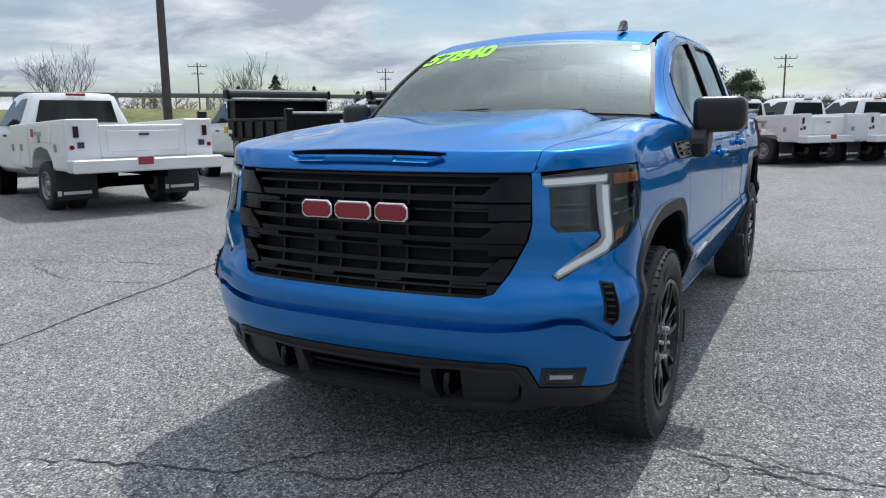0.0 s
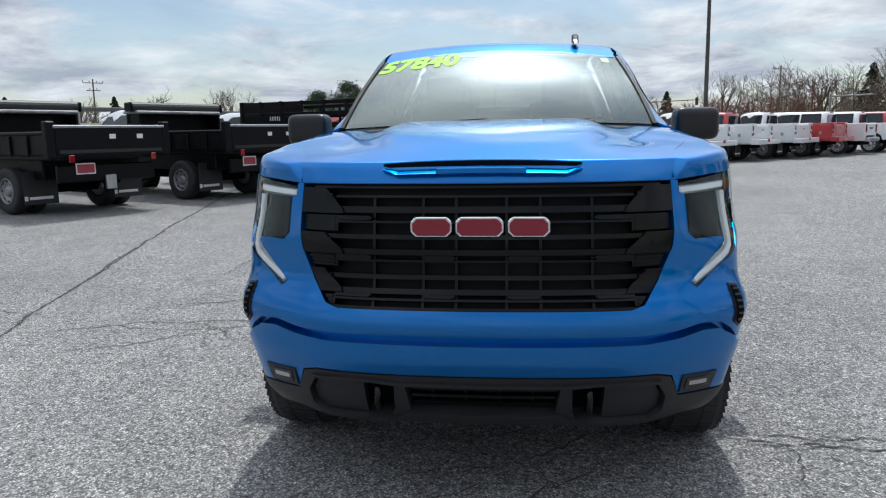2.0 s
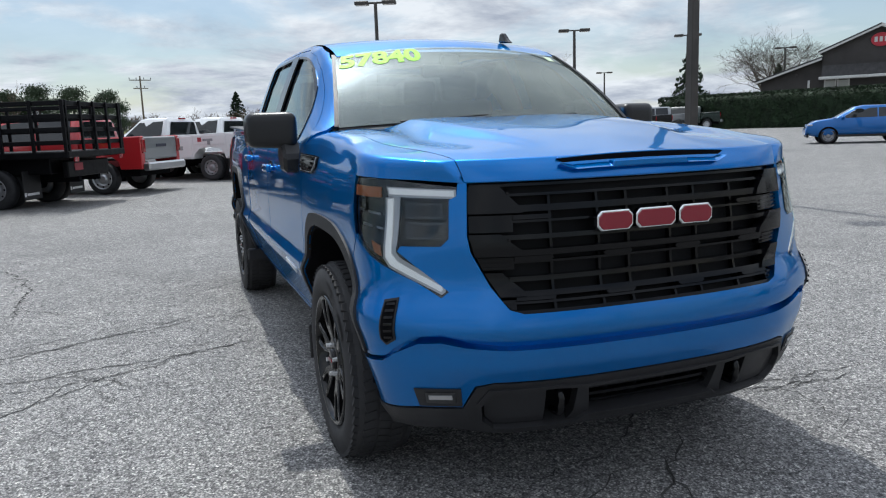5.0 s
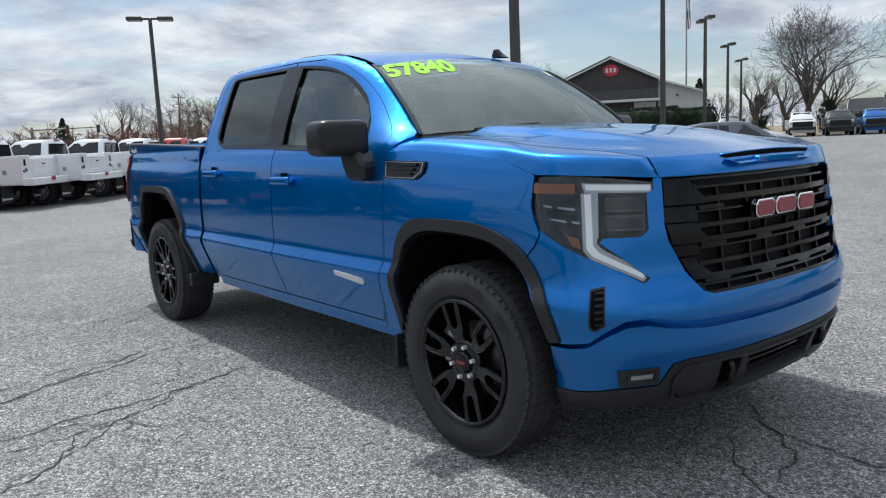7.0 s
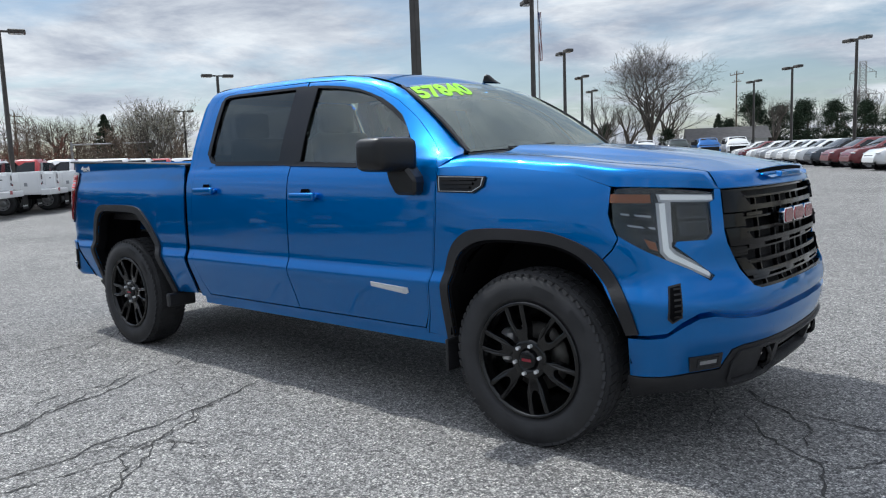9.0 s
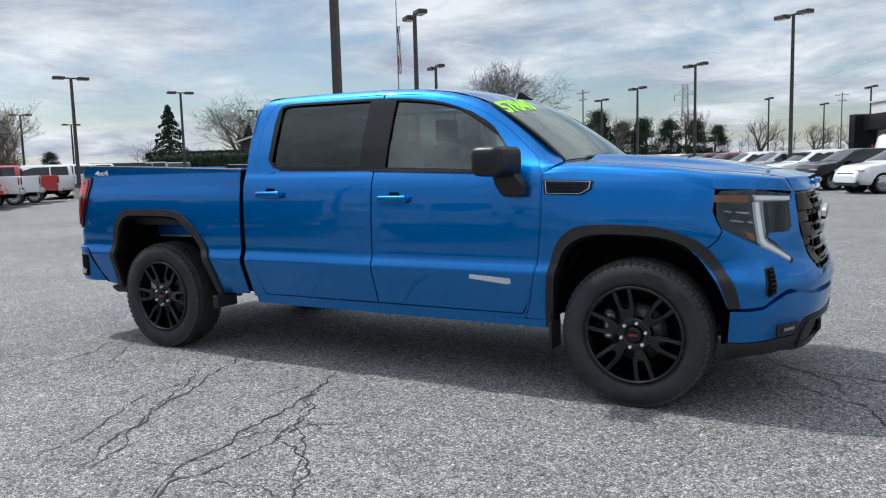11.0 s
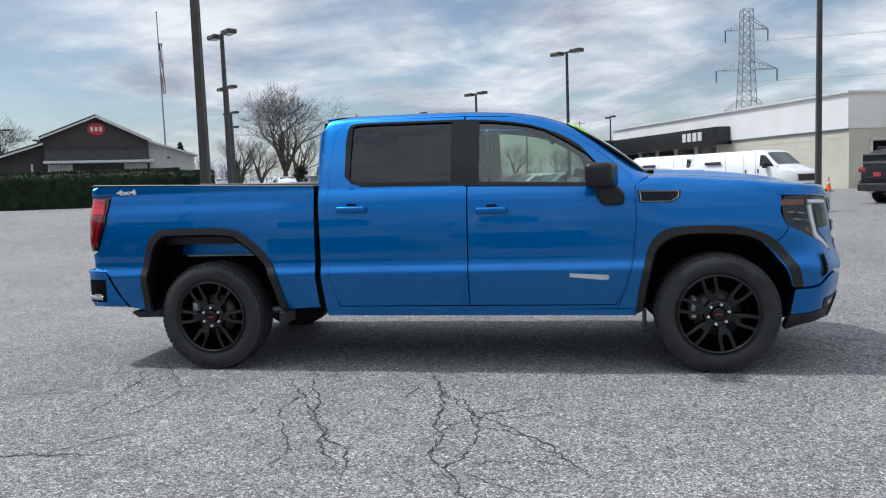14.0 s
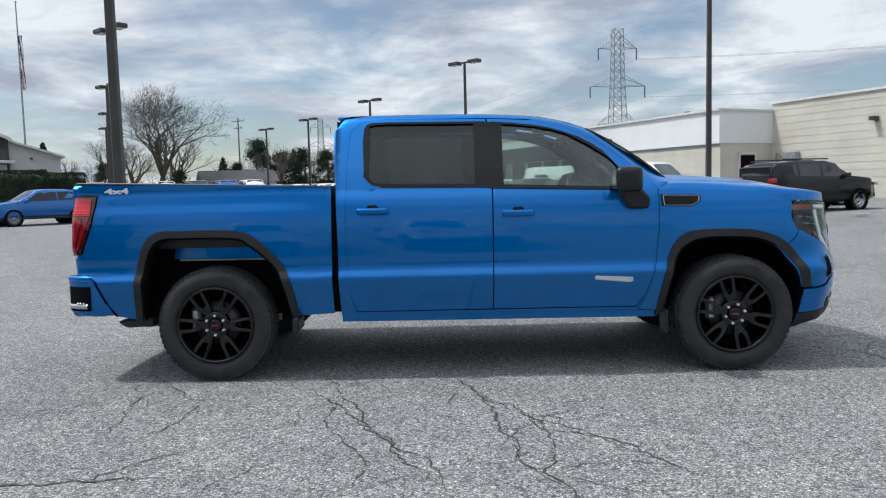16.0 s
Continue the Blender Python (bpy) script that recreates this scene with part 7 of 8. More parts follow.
# ---- surroundings ----
# light poles
def light_pole(m, height, label, heads=2, base=True, turn=0.0, r=.085):
    p = thing("light_pole", m, label, "light pole", "lot light poles")
    z0 = .62 if base else 0.0
    bm = bmesh.new()
    box(bm, 0, 0, (z0 + height) / 2, 2 * r, 2 * r, height - z0, bevel=.015, taper=(.75, .75))
    part("pole", bm, M_POLE, p)
    if base:
        bm = bmesh.new()
        rod(bm, (0, 0, -.1), (0, 0, .60), .33, n=28)
        bmesh.ops.bevel(bm, geom=[e for e in bm.edges if abs(e.verts[0].co.z - e.verts[1].co.z) < .01 and e.verts[0].co.z > .5], offset=.025, segments=2, affect="EDGES")
        part("concrete_footing", bm, M_CONC, p, "weathered white concrete footing")
        small(lambda bm: box(bm, 0, 0, .645, .40, .40, .09, bevel=.03), "base_cover", M_POLE, p)
    for k in range(heads):
        a = radians(turn) + math.pi * k * (1 if heads == 2 else .5)
        bm = bmesh.new()
        box(bm, .62, 0, height - .02, .62, .40, .17, bevel=.03)
        box(bm, .20, 0, height - .02, .35, .07, .08)
        bmesh.ops.transform(bm, matrix=Matrix.Rotation(a, 4, "Z"), verts=bm.verts[:])
        h = part("lamp_head", bm, M_POLE, p)
        bm = bmesh.new()
        box(bm, .62, 0, height - .108, .5, .3, .012)
        bmesh.ops.transform(bm, matrix=Matrix.Rotation(a, 4, "Z"), verts=bm.verts[:])
        part("lamp_glass", bm, M_SATIN, h)
    return p


LP = "dark bronze square light pole with two flat lamp heads"
LPB = "dark bronze light pole on a round white concrete footing"
light_pole(at(-6.25, 7.45, 0), 8.2, LPB, turn=60)
light_pole(at(8.1, 17.6, 0), 8.4, LPB, turn=60, r=.08)
light_pole(at(-12.9, -18.0, 0), 9.0, LPB, turn=20, r=.11)
for x, y, h, tn in ((-28.5, 8.0, 6.95, 65), (-35.4, 22.3, 6.75, 65), (-40.0, 34.3, 6.9, 60), (-50.0, 53.3, 7.0, 50), (-12.35, 21.1, 7.25, 141), (-18.1, 33.2, 6.85, 141), (-23.2, 44.2, 6.55, 141), (-28.3, 55.0, 6.4, 141),
                    (.7, 30.8, 7.25, 139), (-5.1, 41.2, 6.65, 139), (-10.9, 51.0, 6.4, 139), (-16.7, 61.5, 6.5, 139), (-4.0, 75.0, 6.6, 110), (4.5, 68.0, 6.6, 110), (0.5, 88.0, 6.6, 110), (-53.0, 62.0, 6.6, 110), (-62.0, 36.0, 6.8, 60), (-72.0, 48.0, 6.8, 60)):
    light_pole(at(x, y, 0), h, LP, turn=tn)


# utility poles and wires
def utility_pole(m, h, label):
    p = thing("utility_pole", m, label, "utility pole", "utility poles")
    small(lambda bm: rod(bm, (0, 0, 0), (0, 0, h), .11, .07, n=8), "pole", M_WOODPOLE, p)
    for k, z in enumerate((h - .4, h - 1.2)):
        a = small(lambda bm: box(bm, 0, 0, z, .07, 2.0 - .6 * k, .08), "cross_arm", M_WOODPOLE, p)
        small(lambda bm: [rod(bm, (0, y, z + .06), (0, y, z + .25), .04, n=6) for y in (-1.0, -.35, .35, 1.0) if abs(y) < 1.2 - .3 * k], "insulator", M_GALV, a)
    return p


for x, y, h, az in ((-75.8, -2.9, 7.2, 10), (-72.0, -46.0, 7.0, 40), (-84.0, 29.0, 8.0, 20), (-25.0, 82.0, 9.5, 60), (2.0, 118.0, 10.0, 60), (-58.0, -62.0, 7.5, 40)):
    utility_pole(at(x, y, az), h, "weathered wooden utility pole with cross arms")


def tower(m, label):
    """A lattice transmission tower 27 m high, with three pairs of arms."""
    t = thing("transmission_tower", m, label, "transmission tower", "transmission towers")
    prof = curve_lin([0, 9.5, 19.5, 26.5], [2.6, 1.25, .85, .75])
    levels = [0, 2.6, 5.0, 7.2, 9.5, 11.2, 12.8, 14.3, 15.8, 17.2, 18.6, 20.0, 21.3, 22.6, 24.0, 25.3, 26.5]
    cor = lambda z: [Vector((sx * prof(z), sy * prof(z), z)) for sx, sy in ((-1, -1), (1, -1), (1, 1), (-1, 1))]
    bm = bmesh.new()
    for za, zb in zip(levels, levels[1:]):
        a, b = cor(za), cor(zb)
        for i in range(4):
            j = (i + 1) % 4
            rod(bm, a[i], b[i], .07, n=4)
            rod(bm, a[i], b[j], .04, n=4), rod(bm, a[j], b[i], .04, n=4)
            rod(bm, b[i], b[j], .035, n=4)
    tagged(part("lattice_body", bm, M_GALV, t), kind="stuff")
    for z, L in ((11.5, 3.3), (17.5, 4.6), (23.5, 3.2)):
        for s in (-1, 1):
            bm = bmesh.new()
            tip = Vector((s * L, 0, z))
            for sy in (-1, 1):
                rod(bm, (s * prof(z), sy * prof(z), z), tip, .05, n=4)
                rod(bm, (s * prof(z + 1.6), sy * prof(z + 1.6), z + 1.6), tip, .05, n=4)
                for f in (.35, .65):
                    rod(bm, Vector((s * prof(z), sy * prof(z), z)).lerp(tip, f), Vector((s * prof(z + 1.6), sy * prof(z + 1.6), z + 1.6)).lerp(tip, f), .03, n=4)
            ar = part("tower_arm", bm, M_GALV, t)
            small(lambda bm: rod(bm, tip, tip + Vector((0, 0, -1.8)), .09, n=6), "insulator_string", M_POLE, ar)
    return t


tw_m = pose(27.3, 115.7, -.5, 0, 0, 8)
tw = tower(tw_m, "grey steel lattice transmission tower with three pairs of arms")
tw2_m = pose(-41.0, 232.0, -2.0, 0, 0, 0)
copy_thing(tw, tw2_m)


def wire(a, b, sag, r=.03):
    a, b = Vector(a), Vector(b)
    bm = bmesh.new()
    pts = [a.lerp(b, i / 16) + Vector((0, 0, -4 * sag * (i / 16) * (1 - i / 16))) for i in range(17)]
    for p, q in zip(pts, pts[1:]):
        rod(bm, p, q, r, n=3, caps=False)
    tagged(part("power_line", bm, M_GALV), "thin sagging overhead power line conductor", "power line", "power lines", "structure")


far_m = pose(170.0, 80.0, 6.0, 0, 0, -50)
for z, L in ((11.5, 3.3), (17.5, 4.6), (23.5, 3.2)):
    for s in (-1, 1):
        p = tw_m @ Vector((s * L, 0, z - 1.8))
        wire(p, tw2_m @ Vector((s * L, 0, z - 1.8)), 4.0)
        wire(p, far_m @ Vector((s * L, 0, z - 1.8)), 3.0)

# flagpole with its flag hanging
fp = thing("flagpole", at(-47.0, 76.0, 0), "tall white flagpole with a striped flag hanging at half mast", "flagpole")
small(lambda bm: rod(bm, (0, 0, 0), (0, 0, 22.0), .13, .06, n=10), "pole", M_GALV, fp)
small(lambda bm: lathe(bm, [(22.0 - .15, .001), (22.0, .16), (22.15, .001)], 10, axis="Z"), "finial", M_GALV, fp)
M_FLAGR, M_FLAGW, M_FLAGB = mat("red_flag_cloth", (.16, .012, .02), rough=.8), mat("white_flag_cloth", (.40, .40, .42), rough=.8), mat("blue_flag_cloth", (.02, .03, .14), rough=.8)
flag = new("flag")
flag.parent = fp
flag.matrix_basis = Matrix.Diagonal((.55, .6, 1, 1))
for k in range(9):
    x0, x1 = .10 + .09 * k, .10 + .09 * (k + 1)
    rows = []
    for i in range(15):
        z = 18.4 - .42 * i
        w = .10 * math.sin(z * 1.9 + k) + .05 * math.sin(z * 4.1)
        rows.append([Vector((x0 + w + .03 * math.sin(z * 3), .12 * math.sin(z * 1.3 + k * .9), z)), Vector((x1 + w, .12 * math.sin(z * 1.3 + k * .9 + .9), z))])
    grid_skin("flag_stripe", rows[4:] if k < 4 else rows, (M_FLAGR, M_FLAGW)[k % 2], flag)
    if k < 4:
        grid_skin("flag_canton", rows[:5], M_FLAGB, flag)

# gabled building with a hedge before it
M_SIDING = mat("dark_brown_grey_siding", (.055, .050, .048), rough=.8, vary=.15, vscale=1.0)
M_LIGHTWALL = mat("pale_grey_painted_wall", (.50, .50, .48), rough=.8, vary=.06, vscale=.8)
M_SHINGLE = mat("dark_shingle_roof", (.07, .068, .07), rough=.9, vary=.2, vscale=3.0)
M_TRIM = mat("white_painted_trim", (.62, .62, .60), rough=.6, vary=.08)
M_SIGNRED = mat("red_sign_face", (.50, .03, .05), rough=.4)
ga, gp = radians(127.0), Vector((-41.25, 54.7, .55))
gm = Matrix.Translation(gp) @ Matrix.Rotation(ga - math.pi / 2, 4, "Z")      # x to the right along the gable, y away
bld = thing("gabled_building", gm, "dark sided building with a gabled front and pale side wing", "building")
small(lambda bm: prism(bm, [(-4.3, 0), (4.3, 0), (4.3, 5.85), (0, 7.95), (-4.3, 6.15)], 0, 14), "gable_wall", M_SIDING, bld)
small(lambda bm: prism(bm, [(-9.2, 0), (-4.3, 0), (-4.3, 5.55), (-9.2, 3.95)], .3, 14), "side_wing", M_SIDING, bld)
small(lambda bm: prism(bm, [(4.3, 0), (8.3, 0), (8.3, 4.35), (4.3, 5.6)], .2, 14), "pale_wing", M_LIGHTWALL, bld)
for nm2, pts in (("roof_slope", [(0, 8.12), (-4.6, 6.18), (-4.6, 6.02), (0, 7.95)]), ("roof_slope", [(0, 8.12), (4.6, 5.88), (4.6, 5.72), (0, 7.95)]), ("wing_roof", [(-4.3, 5.75), (-9.6, 3.98), (-9.6, 3.82), (-4.3, 5.55)]), ("wing_roof", [(4.3, 5.80), (8.6, 4.42), (8.6, 4.26), (4.3, 5.62)])):
    small(lambda bm: prism(bm, pts, -.4, 14.2), nm2, M_SHINGLE if pts[1][0] < 4 else M_TRIM, bld)
for a, b in (((0, 7.98), (-4.6, 6.04)), ((0, 7.98), (4.6, 5.74)), ((-4.3, 5.6), (-9.6, 3.84))):
    small(lambda bm: prism(bm, [a, b, (b[0], b[1] - .16), (a[0], a[1] - .16)], -.46, -.40), "fascia_board", M_TRIM, bld)
small(lambda bm: box(bm, .1, -.6, 3.88, 9.0, 1.2, .22, bevel=.02), "entrance_canopy", M_TRIM, bld)
small(lambda bm: prism(bm, [(-4.2, 4.95), (4.2, 4.95), (4.3, 4.02), (-4.3, 4.02)], -.35, -.05), "metal_apron_roof", M_SHINGLE, bld)
for x in (-3.6, -2.6, 2.6, 3.6):
    w2 = small(lambda bm: box(bm, x, -.04, 3.05, .75, .08, 1.3), "window", M_LIGHTWALL, bld)
    small(lambda bm: [box(bm, x + s * .42, -.06, 3.05, .10, .1, 1.4) for s in (-1, 1)], "window_frame", M_TRIM, w2)
small(lambda bm: box(bm, -5.3, .24, 2.4, .16, .16, 2.8), "downpipe", M_TRIM, bld)
sg = small(lambda bm: lathe(bm, [(-.10, 0.001), (-.10, .82), (.0, .86)], 32, centre=(0, 0, 0)), "oval_sign", M_SIGNRED, bld)
sg.matrix_basis = Matrix.Translation((0, 0, 6.80)) @ Matrix.Diagonal((.86, 1, .66, 1))
small(lambda bm: [box(bm, x, -.12, .02, .26, .02, .62) for x in (-.42, 0, .42)], "sign_mark", M_TRIM, sg)
for x, z in ((2.4, 5.1), (-6.3, 4.3), (6.0, 4.2)):
    small(lambda bm: box(bm, x, -.08 if abs(x) < 4 else .1, z, .22, .2, .16, bevel=.03), "wall_lamp", M_POLE, bld)


def leafy_box(name, m, L, Wd, H, material, label, category, seed, count, size, group=""):
    """A clipped hedge or bush: a rough core under many small leaf clumps."""
    t = thing(name, m, label, category, group)
    rnd = random.Random(seed)
    nx, nz = max(3, int(L / .8)), 6
    rows = []
    ring = [(-.5, 0), (-.5, .5), (-.48, .9), (-.3, 1.0), (0, 1.03), (.3, 1.0), (.48, .9), (.5, .5), (.5, 0)]
    for i in range(nx + 1):
        e = 1 - .12 * (i in (0, nx))
        rows.append([Vector((-L / 2 + L * i / nx, y * Wd * .9 * e * rnd.uniform(.92, 1.06), z * H * .95 * rnd.uniform(.94, 1.03) * e)) for y, z in ring])
    grid_skin("leaf_core", rows, material, t, flip=True)
    vs, fs = [], []
    for _ in range(count):
        x = rnd.uniform(-L / 2, L / 2)
        k = rnd.random()
        if k < .40:
            p = Vector((x, -Wd * .5 + rnd.uniform(-.08, .06), rnd.uniform(0, H)))
        elif k < .75:
            p = Vector((x, rnd.uniform(-Wd * .5, Wd * .5), H + rnd.uniform(-.08, .12)))
        elif k < .9:
            p = Vector((x, Wd * .5, rnd.uniform(0, H)))
        else:
            p = Vector((rnd.choice((-L / 2, L / 2)) + rnd.uniform(-.05, .05), rnd.uniform(-Wd / 2, Wd / 2), rnd.uniform(0, H)))
        clump(vs, fs, p, size * rnd.uniform(.6, 1.4), rnd)
    tagged(raw("foliage", vs, fs, material, t), kind="stuff")
    return t


def clump(vs, fs, p, s, rnd):
    """Three crossed little leaves."""
    for _ in range(2):
        a = Vector((rnd.gauss(0, 1), rnd.gauss(0, 1), rnd.gauss(0, 1))).normalized() * s
        b = Vector((rnd.gauss(0, 1), rnd.gauss(0, 1), rnd.gauss(0, 1))).normalized() * s * .6
        k = len(vs)
        vs += [p - a, p + b * .6, p + a, p - b]
        fs.append((k, k + 1, k + 2, k + 3))


leafy_box("hedge", Matrix.Translation((-40.5, 44.6, .50)) @ Matrix.Rotation(math.atan2(7.7, 20.8), 4, "Z"), 22.5, 1.8, 2.75, M_HEDGE, "long clipped dark green hedge", "hedge", 5, 13000, .095)
leafy_box("hedge", at(-31.0, 50.8, 20), 5.0, 1.8, 2.6, M_HEDGE, "clipped dark green hedge beside a building", "hedge", 6, 3200, .095)

# dealership building
M_PARAPET = mat("white_painted_parapet", (.74, .74, .73), rough=.6, vary=.04, vscale=.5)
M_BLOCK = mat("cream_painted_block", (.55, .52, .44), rough=.85, vary=.08, vscale=.7, bump=.3, bscale=3.0)
M_SIGNBLACK = mat("black_sign_panel", (.012, .012, .013), rough=.2)
dv, dn = Vector((-.415, .910, 0)).normalized(), Vector((.910, .415, 0)).normalized()
dm = Matrix(((dn.x, dv.x, 0, 15.3), (dn.y, dv.y, 0, 36.5), (0, 0, 1, .30), (0, 0, 0, 1)))     # x into the building, y along its front, away
deal = thing("dealership_building", dm, "low white and cream block building with a black sign band", "building")
small(lambda bm: box(bm, 7, 13, 1.55, 14, 26, 3.3), "block_wall", M_BLOCK, deal)
small(lambda bm: box(bm, 6.94, 13, 4.12, 14.12, 26.1, 1.84), "parapet", M_PARAPET, deal)
small(lambda bm: box(bm, 6.9, 13, 5.10, 14.3, 26.3, .12), "parapet_cap", M_TRIM, deal)
small(lambda bm: box(bm, -.02, 4.9, 3.12, .06, 9.8, .10), "wall_band", M_GALV, deal)
for row in range(8):
    small(lambda bm: box(bm, -.004, 4.8, .30 + row * .40, .012, 9.5, .010), "block_course", M_CONC, deal)
small(lambda bm: box(bm, -.55, 17.6, 3.55, 1.2, 15.4, 1.15, bevel=.02), "sign_band", M_SIGNBLACK, deal)
for k in range(4):
    small(lambda bm: box(bm, -1.17, 13.6 - .62 * k, 3.6, .05, .44, .58, bevel=.01), "sign_block", M_TRIM, deal)
small(lambda bm: box(bm, -.9, 25.6, 2.0, 1.6, .9, 4.4), "entrance_tower", M_SIGNBLACK, deal)
for k in range(5):
    w2 = small(lambda bm: box(bm, -.03, 12.5 + k * 2.6, 1.6, .08, 2.2, 2.6), "shop_window", M_CARGLASS, deal)
    small(lambda bm: [box(bm, -.06, 12.5 + k * 2.6 + s * 1.15, 1.6, .10, .10, 2.7) for s in (-1, 1)], "window_frame", M_TRIM, w2)
# dark doorway shown by a near-black box on the wall
small(lambda bm: box(bm, 2.0, -.03, 1.35, 1.15, .10, 2.3), "garage_opening", M_VOID, deal)
small(lambda bm: [box(bm, 2.0 + s * .62, -.06, 1.4, .10, .12, 2.5) for s in (-1, 1)] + [box(bm, 2.0, -.06, 2.6, 1.34, .12, .10)], "door_frame", M_TRIM, deal)
small(lambda bm: box(bm, 10.0, -13.0, 2.65, 12.0, 26.0, 5.7), "tall_block_wall", M_BLOCK, deal)
small(lambda bm: box(bm, 10.0, -13.0, 5.55, 12.2, 26.2, .14), "wall_coping", M_TRIM, deal)
for row in range(13):
    small(lambda bm: box(bm, 3.994, -13.0, .30 + row * .40, .014, 25.8, .010), "block_course", M_CONC, deal)
small(lambda bm: [box(bm, 3.75, -6.6, 4.05, .45, .30, .22, bevel=.03), rod(bm, (4.0, -6.6, 3.9), (3.7, -6.6, 4.0), .03, n=6)], "wall_floodlight", M_POLE, deal)
small(lambda bm: [box(bm, 3.75, -1.6, 2.35, .42, .85, .55, bevel=.03)], "air_conditioner", M_GALV, deal)
small(lambda bm: [rod(bm, (3.9, -.9, 2.3), (3.9, -.4, 2.6), .04, n=6), rod(bm, (3.9, -.4, 2.6), (3.9, -.4, .4), .04, n=6)], "conduit", M_GALV, deal)
small(lambda bm: [rod(bm, (3, 6, 4.8), (3, 6, 5.5), .12, n=10), rod(bm, (3, 6, 5.5), (3, 6, 5.65), .2, n=10)], "roof_vent", M_GALV, deal)
for x, y in ((13.4, 33.6), (12.9, 34.7)):
    cn = thing("traffic_cone", at(x, y, 0), "orange and white traffic cone beside a wall", "traffic cone", "cones")
    small(lambda bm: rod(bm, (0, 0, .03), (0, 0, .72), .14, .03, n=12), "cone", mat("orange_plastic", (.8, .15, .02), rough=.5), cn)
    small(lambda bm: box(bm, 0, 0, .02, .36, .36, .04), "cone_base", M_BLACKPL, cn)
    small(lambda bm: rod(bm, (0, 0, .38), (0, 0, .52), .088, .068, n=12), "cone_band", M_TRIM, cn)
tr_stack = thing("tyre_stack", at(19.0, 36.0, 0), "stack of used black tyres against the wall", "tyres")
for k in range(3):
    small(lambda bm: lathe(bm, [(k * .24 + .01, .2), (k * .24, .34), (k * .24 + .11, .37), (k * .24 + .22, .34), (k * .24 + .21, .2)], 20, axis="Z"), "tyre", M_TYRE, tr_stack)

# far low house
hs2 = thing("low_house", at(-22.0, 70.0, 25), "low house with a long grey roof among trees", "house")
small(lambda bm: box(bm, 0, 0, .9, 7, 5, 1.8), "wall", M_LIGHTWALL, hs2)
small(lambda bm: prism(bm, [(-2.8, 1.8), (2.8, 1.8), (0, 3.0)], -3.8, 3.8, axis="X"), "roof", M_SHINGLE, hs2)

# road embankment with guard rail, beyond the work trucks
ed, en = Vector((-.84, .543, 0)), Vector((-.543, -.84, 0))
eo = Vector((-20.0, -24.0, 0))
rows = []
for i in range(41):
    p = eo + ed * (-60 + 4.0 * i)
    g = gz(p.x, p.y)
    rows.append([Vector((*(p + en * d).xy, g + h + (.12 * math.sin(i * 1.3 + d) if 0 < d < 9 else 0))) for d, h in ((-1.5, -.05), (0, .03), (2.5, .80), (5, 1.55), (8, 1.92), (10, 1.98), (30, 1.9), (250, 2.2))])
tagged(grid_skin("grass_bank", rows, M_GRASS, None, flip=True), "rough green and straw grass bank beyond the trucks", "grass bank", kind="structure")
M_RAILSTEEL = mat("weathered_rail_steel", (0.15, 0.15, 0.155), rough=.6, metal=.3, vary=.2, vscale=.6)
rail = thing("guard_rail", Matrix(), "galvanised steel guard rail on posts along a road", "guard rail")
for i in range(60):
    p = eo + ed * (-55 + 2.4 * i) + en * 9.2
    small(lambda bm: box(bm, p.x, p.y, gz(p.x, p.y) + 2.3, .14, .14, 1.0), "rail_post", M_GALV, rail)
for z in (2.66,):
    rws = []
    for i in range(30):
        p = eo + ed * (-56 + 5.0 * i) + en * 9.08
        g = gz(p.x, p.y) + z
        rws.append([Vector((p.x, p.y, g - .13)), Vector((p.x + .03, p.y + .05, g - .07)), Vector((p.x, p.y, g)), Vector((p.x + .03, p.y + .05, g + .07)), Vector((p.x, p.y, g + .13))])
    grid_skin("rail_beam", rws, M_RAILSTEEL, rail)

# open ground past the lot
rows = []
for k in range(61):
    a = radians(92 + 150 * k / 60)
    rows.append([Vector((r * math.cos(a), r * math.sin(a), gz(r, 0) + h)) for r, h in ((70, -.05), (73, .10), (110, .6), (200, 1.2), (600, 2.0), (1500, 3.0))])
tagged(grid_skin("field", rows, M_FIELD, None), "dry straw coloured field past the lot", "field", kind="structure")
rows = []
for k in range(41):
    a = radians(-118 + 210 * k / 40)
    rows.append([Vector((r * math.cos(a), r * math.sin(a), gz(r, 0) + h)) for r, h in ((150, -.05), (155, .15), (260, 1.0), (600, 2.0), (1500, 3.0))])
tagged(grid_skin("far_grass", rows, M_GRASS, None), "green grass land far past the lot", "grass", kind="structure")

# traffic signal arms far off
for x, y, az, L in ((-80, 33, 70, 9), (-88, 14, 80, 7)):
    ms = thing("traffic_signal", at(x, y, az), "steel mast arm traffic signal over a road", "traffic signal", "traffic signals")
    small(lambda bm: rod(bm, (0, 0, 0), (0, 0, 4.6), .13, n=8), "pole", M_GALV, ms)
    ar = small(lambda bm: rod(bm, (0, 0, 4.3), (L, 0, 4.5), .10, .06, n=8), "mast_arm", M_GALV, ms)
    for f in (.5, .95):
        small(lambda bm: box(bm, L * f, 0, 4.3, .35, .3, .9, bevel=.04), "signal_head", M_POLE, ar)

# ---- trees ----
def tube(vs, fs, a, b, r0, r1, n=4):
    d = (b - a)
    if d.length < 1e-4:
        return
    q = d.to_track_quat("Z", "Y")
    k = len(vs)
    for p, r in ((a, r0), (b, r1)):
        for i in range(n):
            t = 2 * math.pi * i / n
            vs.append(p + q @ Vector((math.cos(t) * r, math.sin(t) * r, 0)))
    for i in range(n):
        j = (i + 1) % n
        fs.append((k + i, k + j, k + n + j, k + n + i))


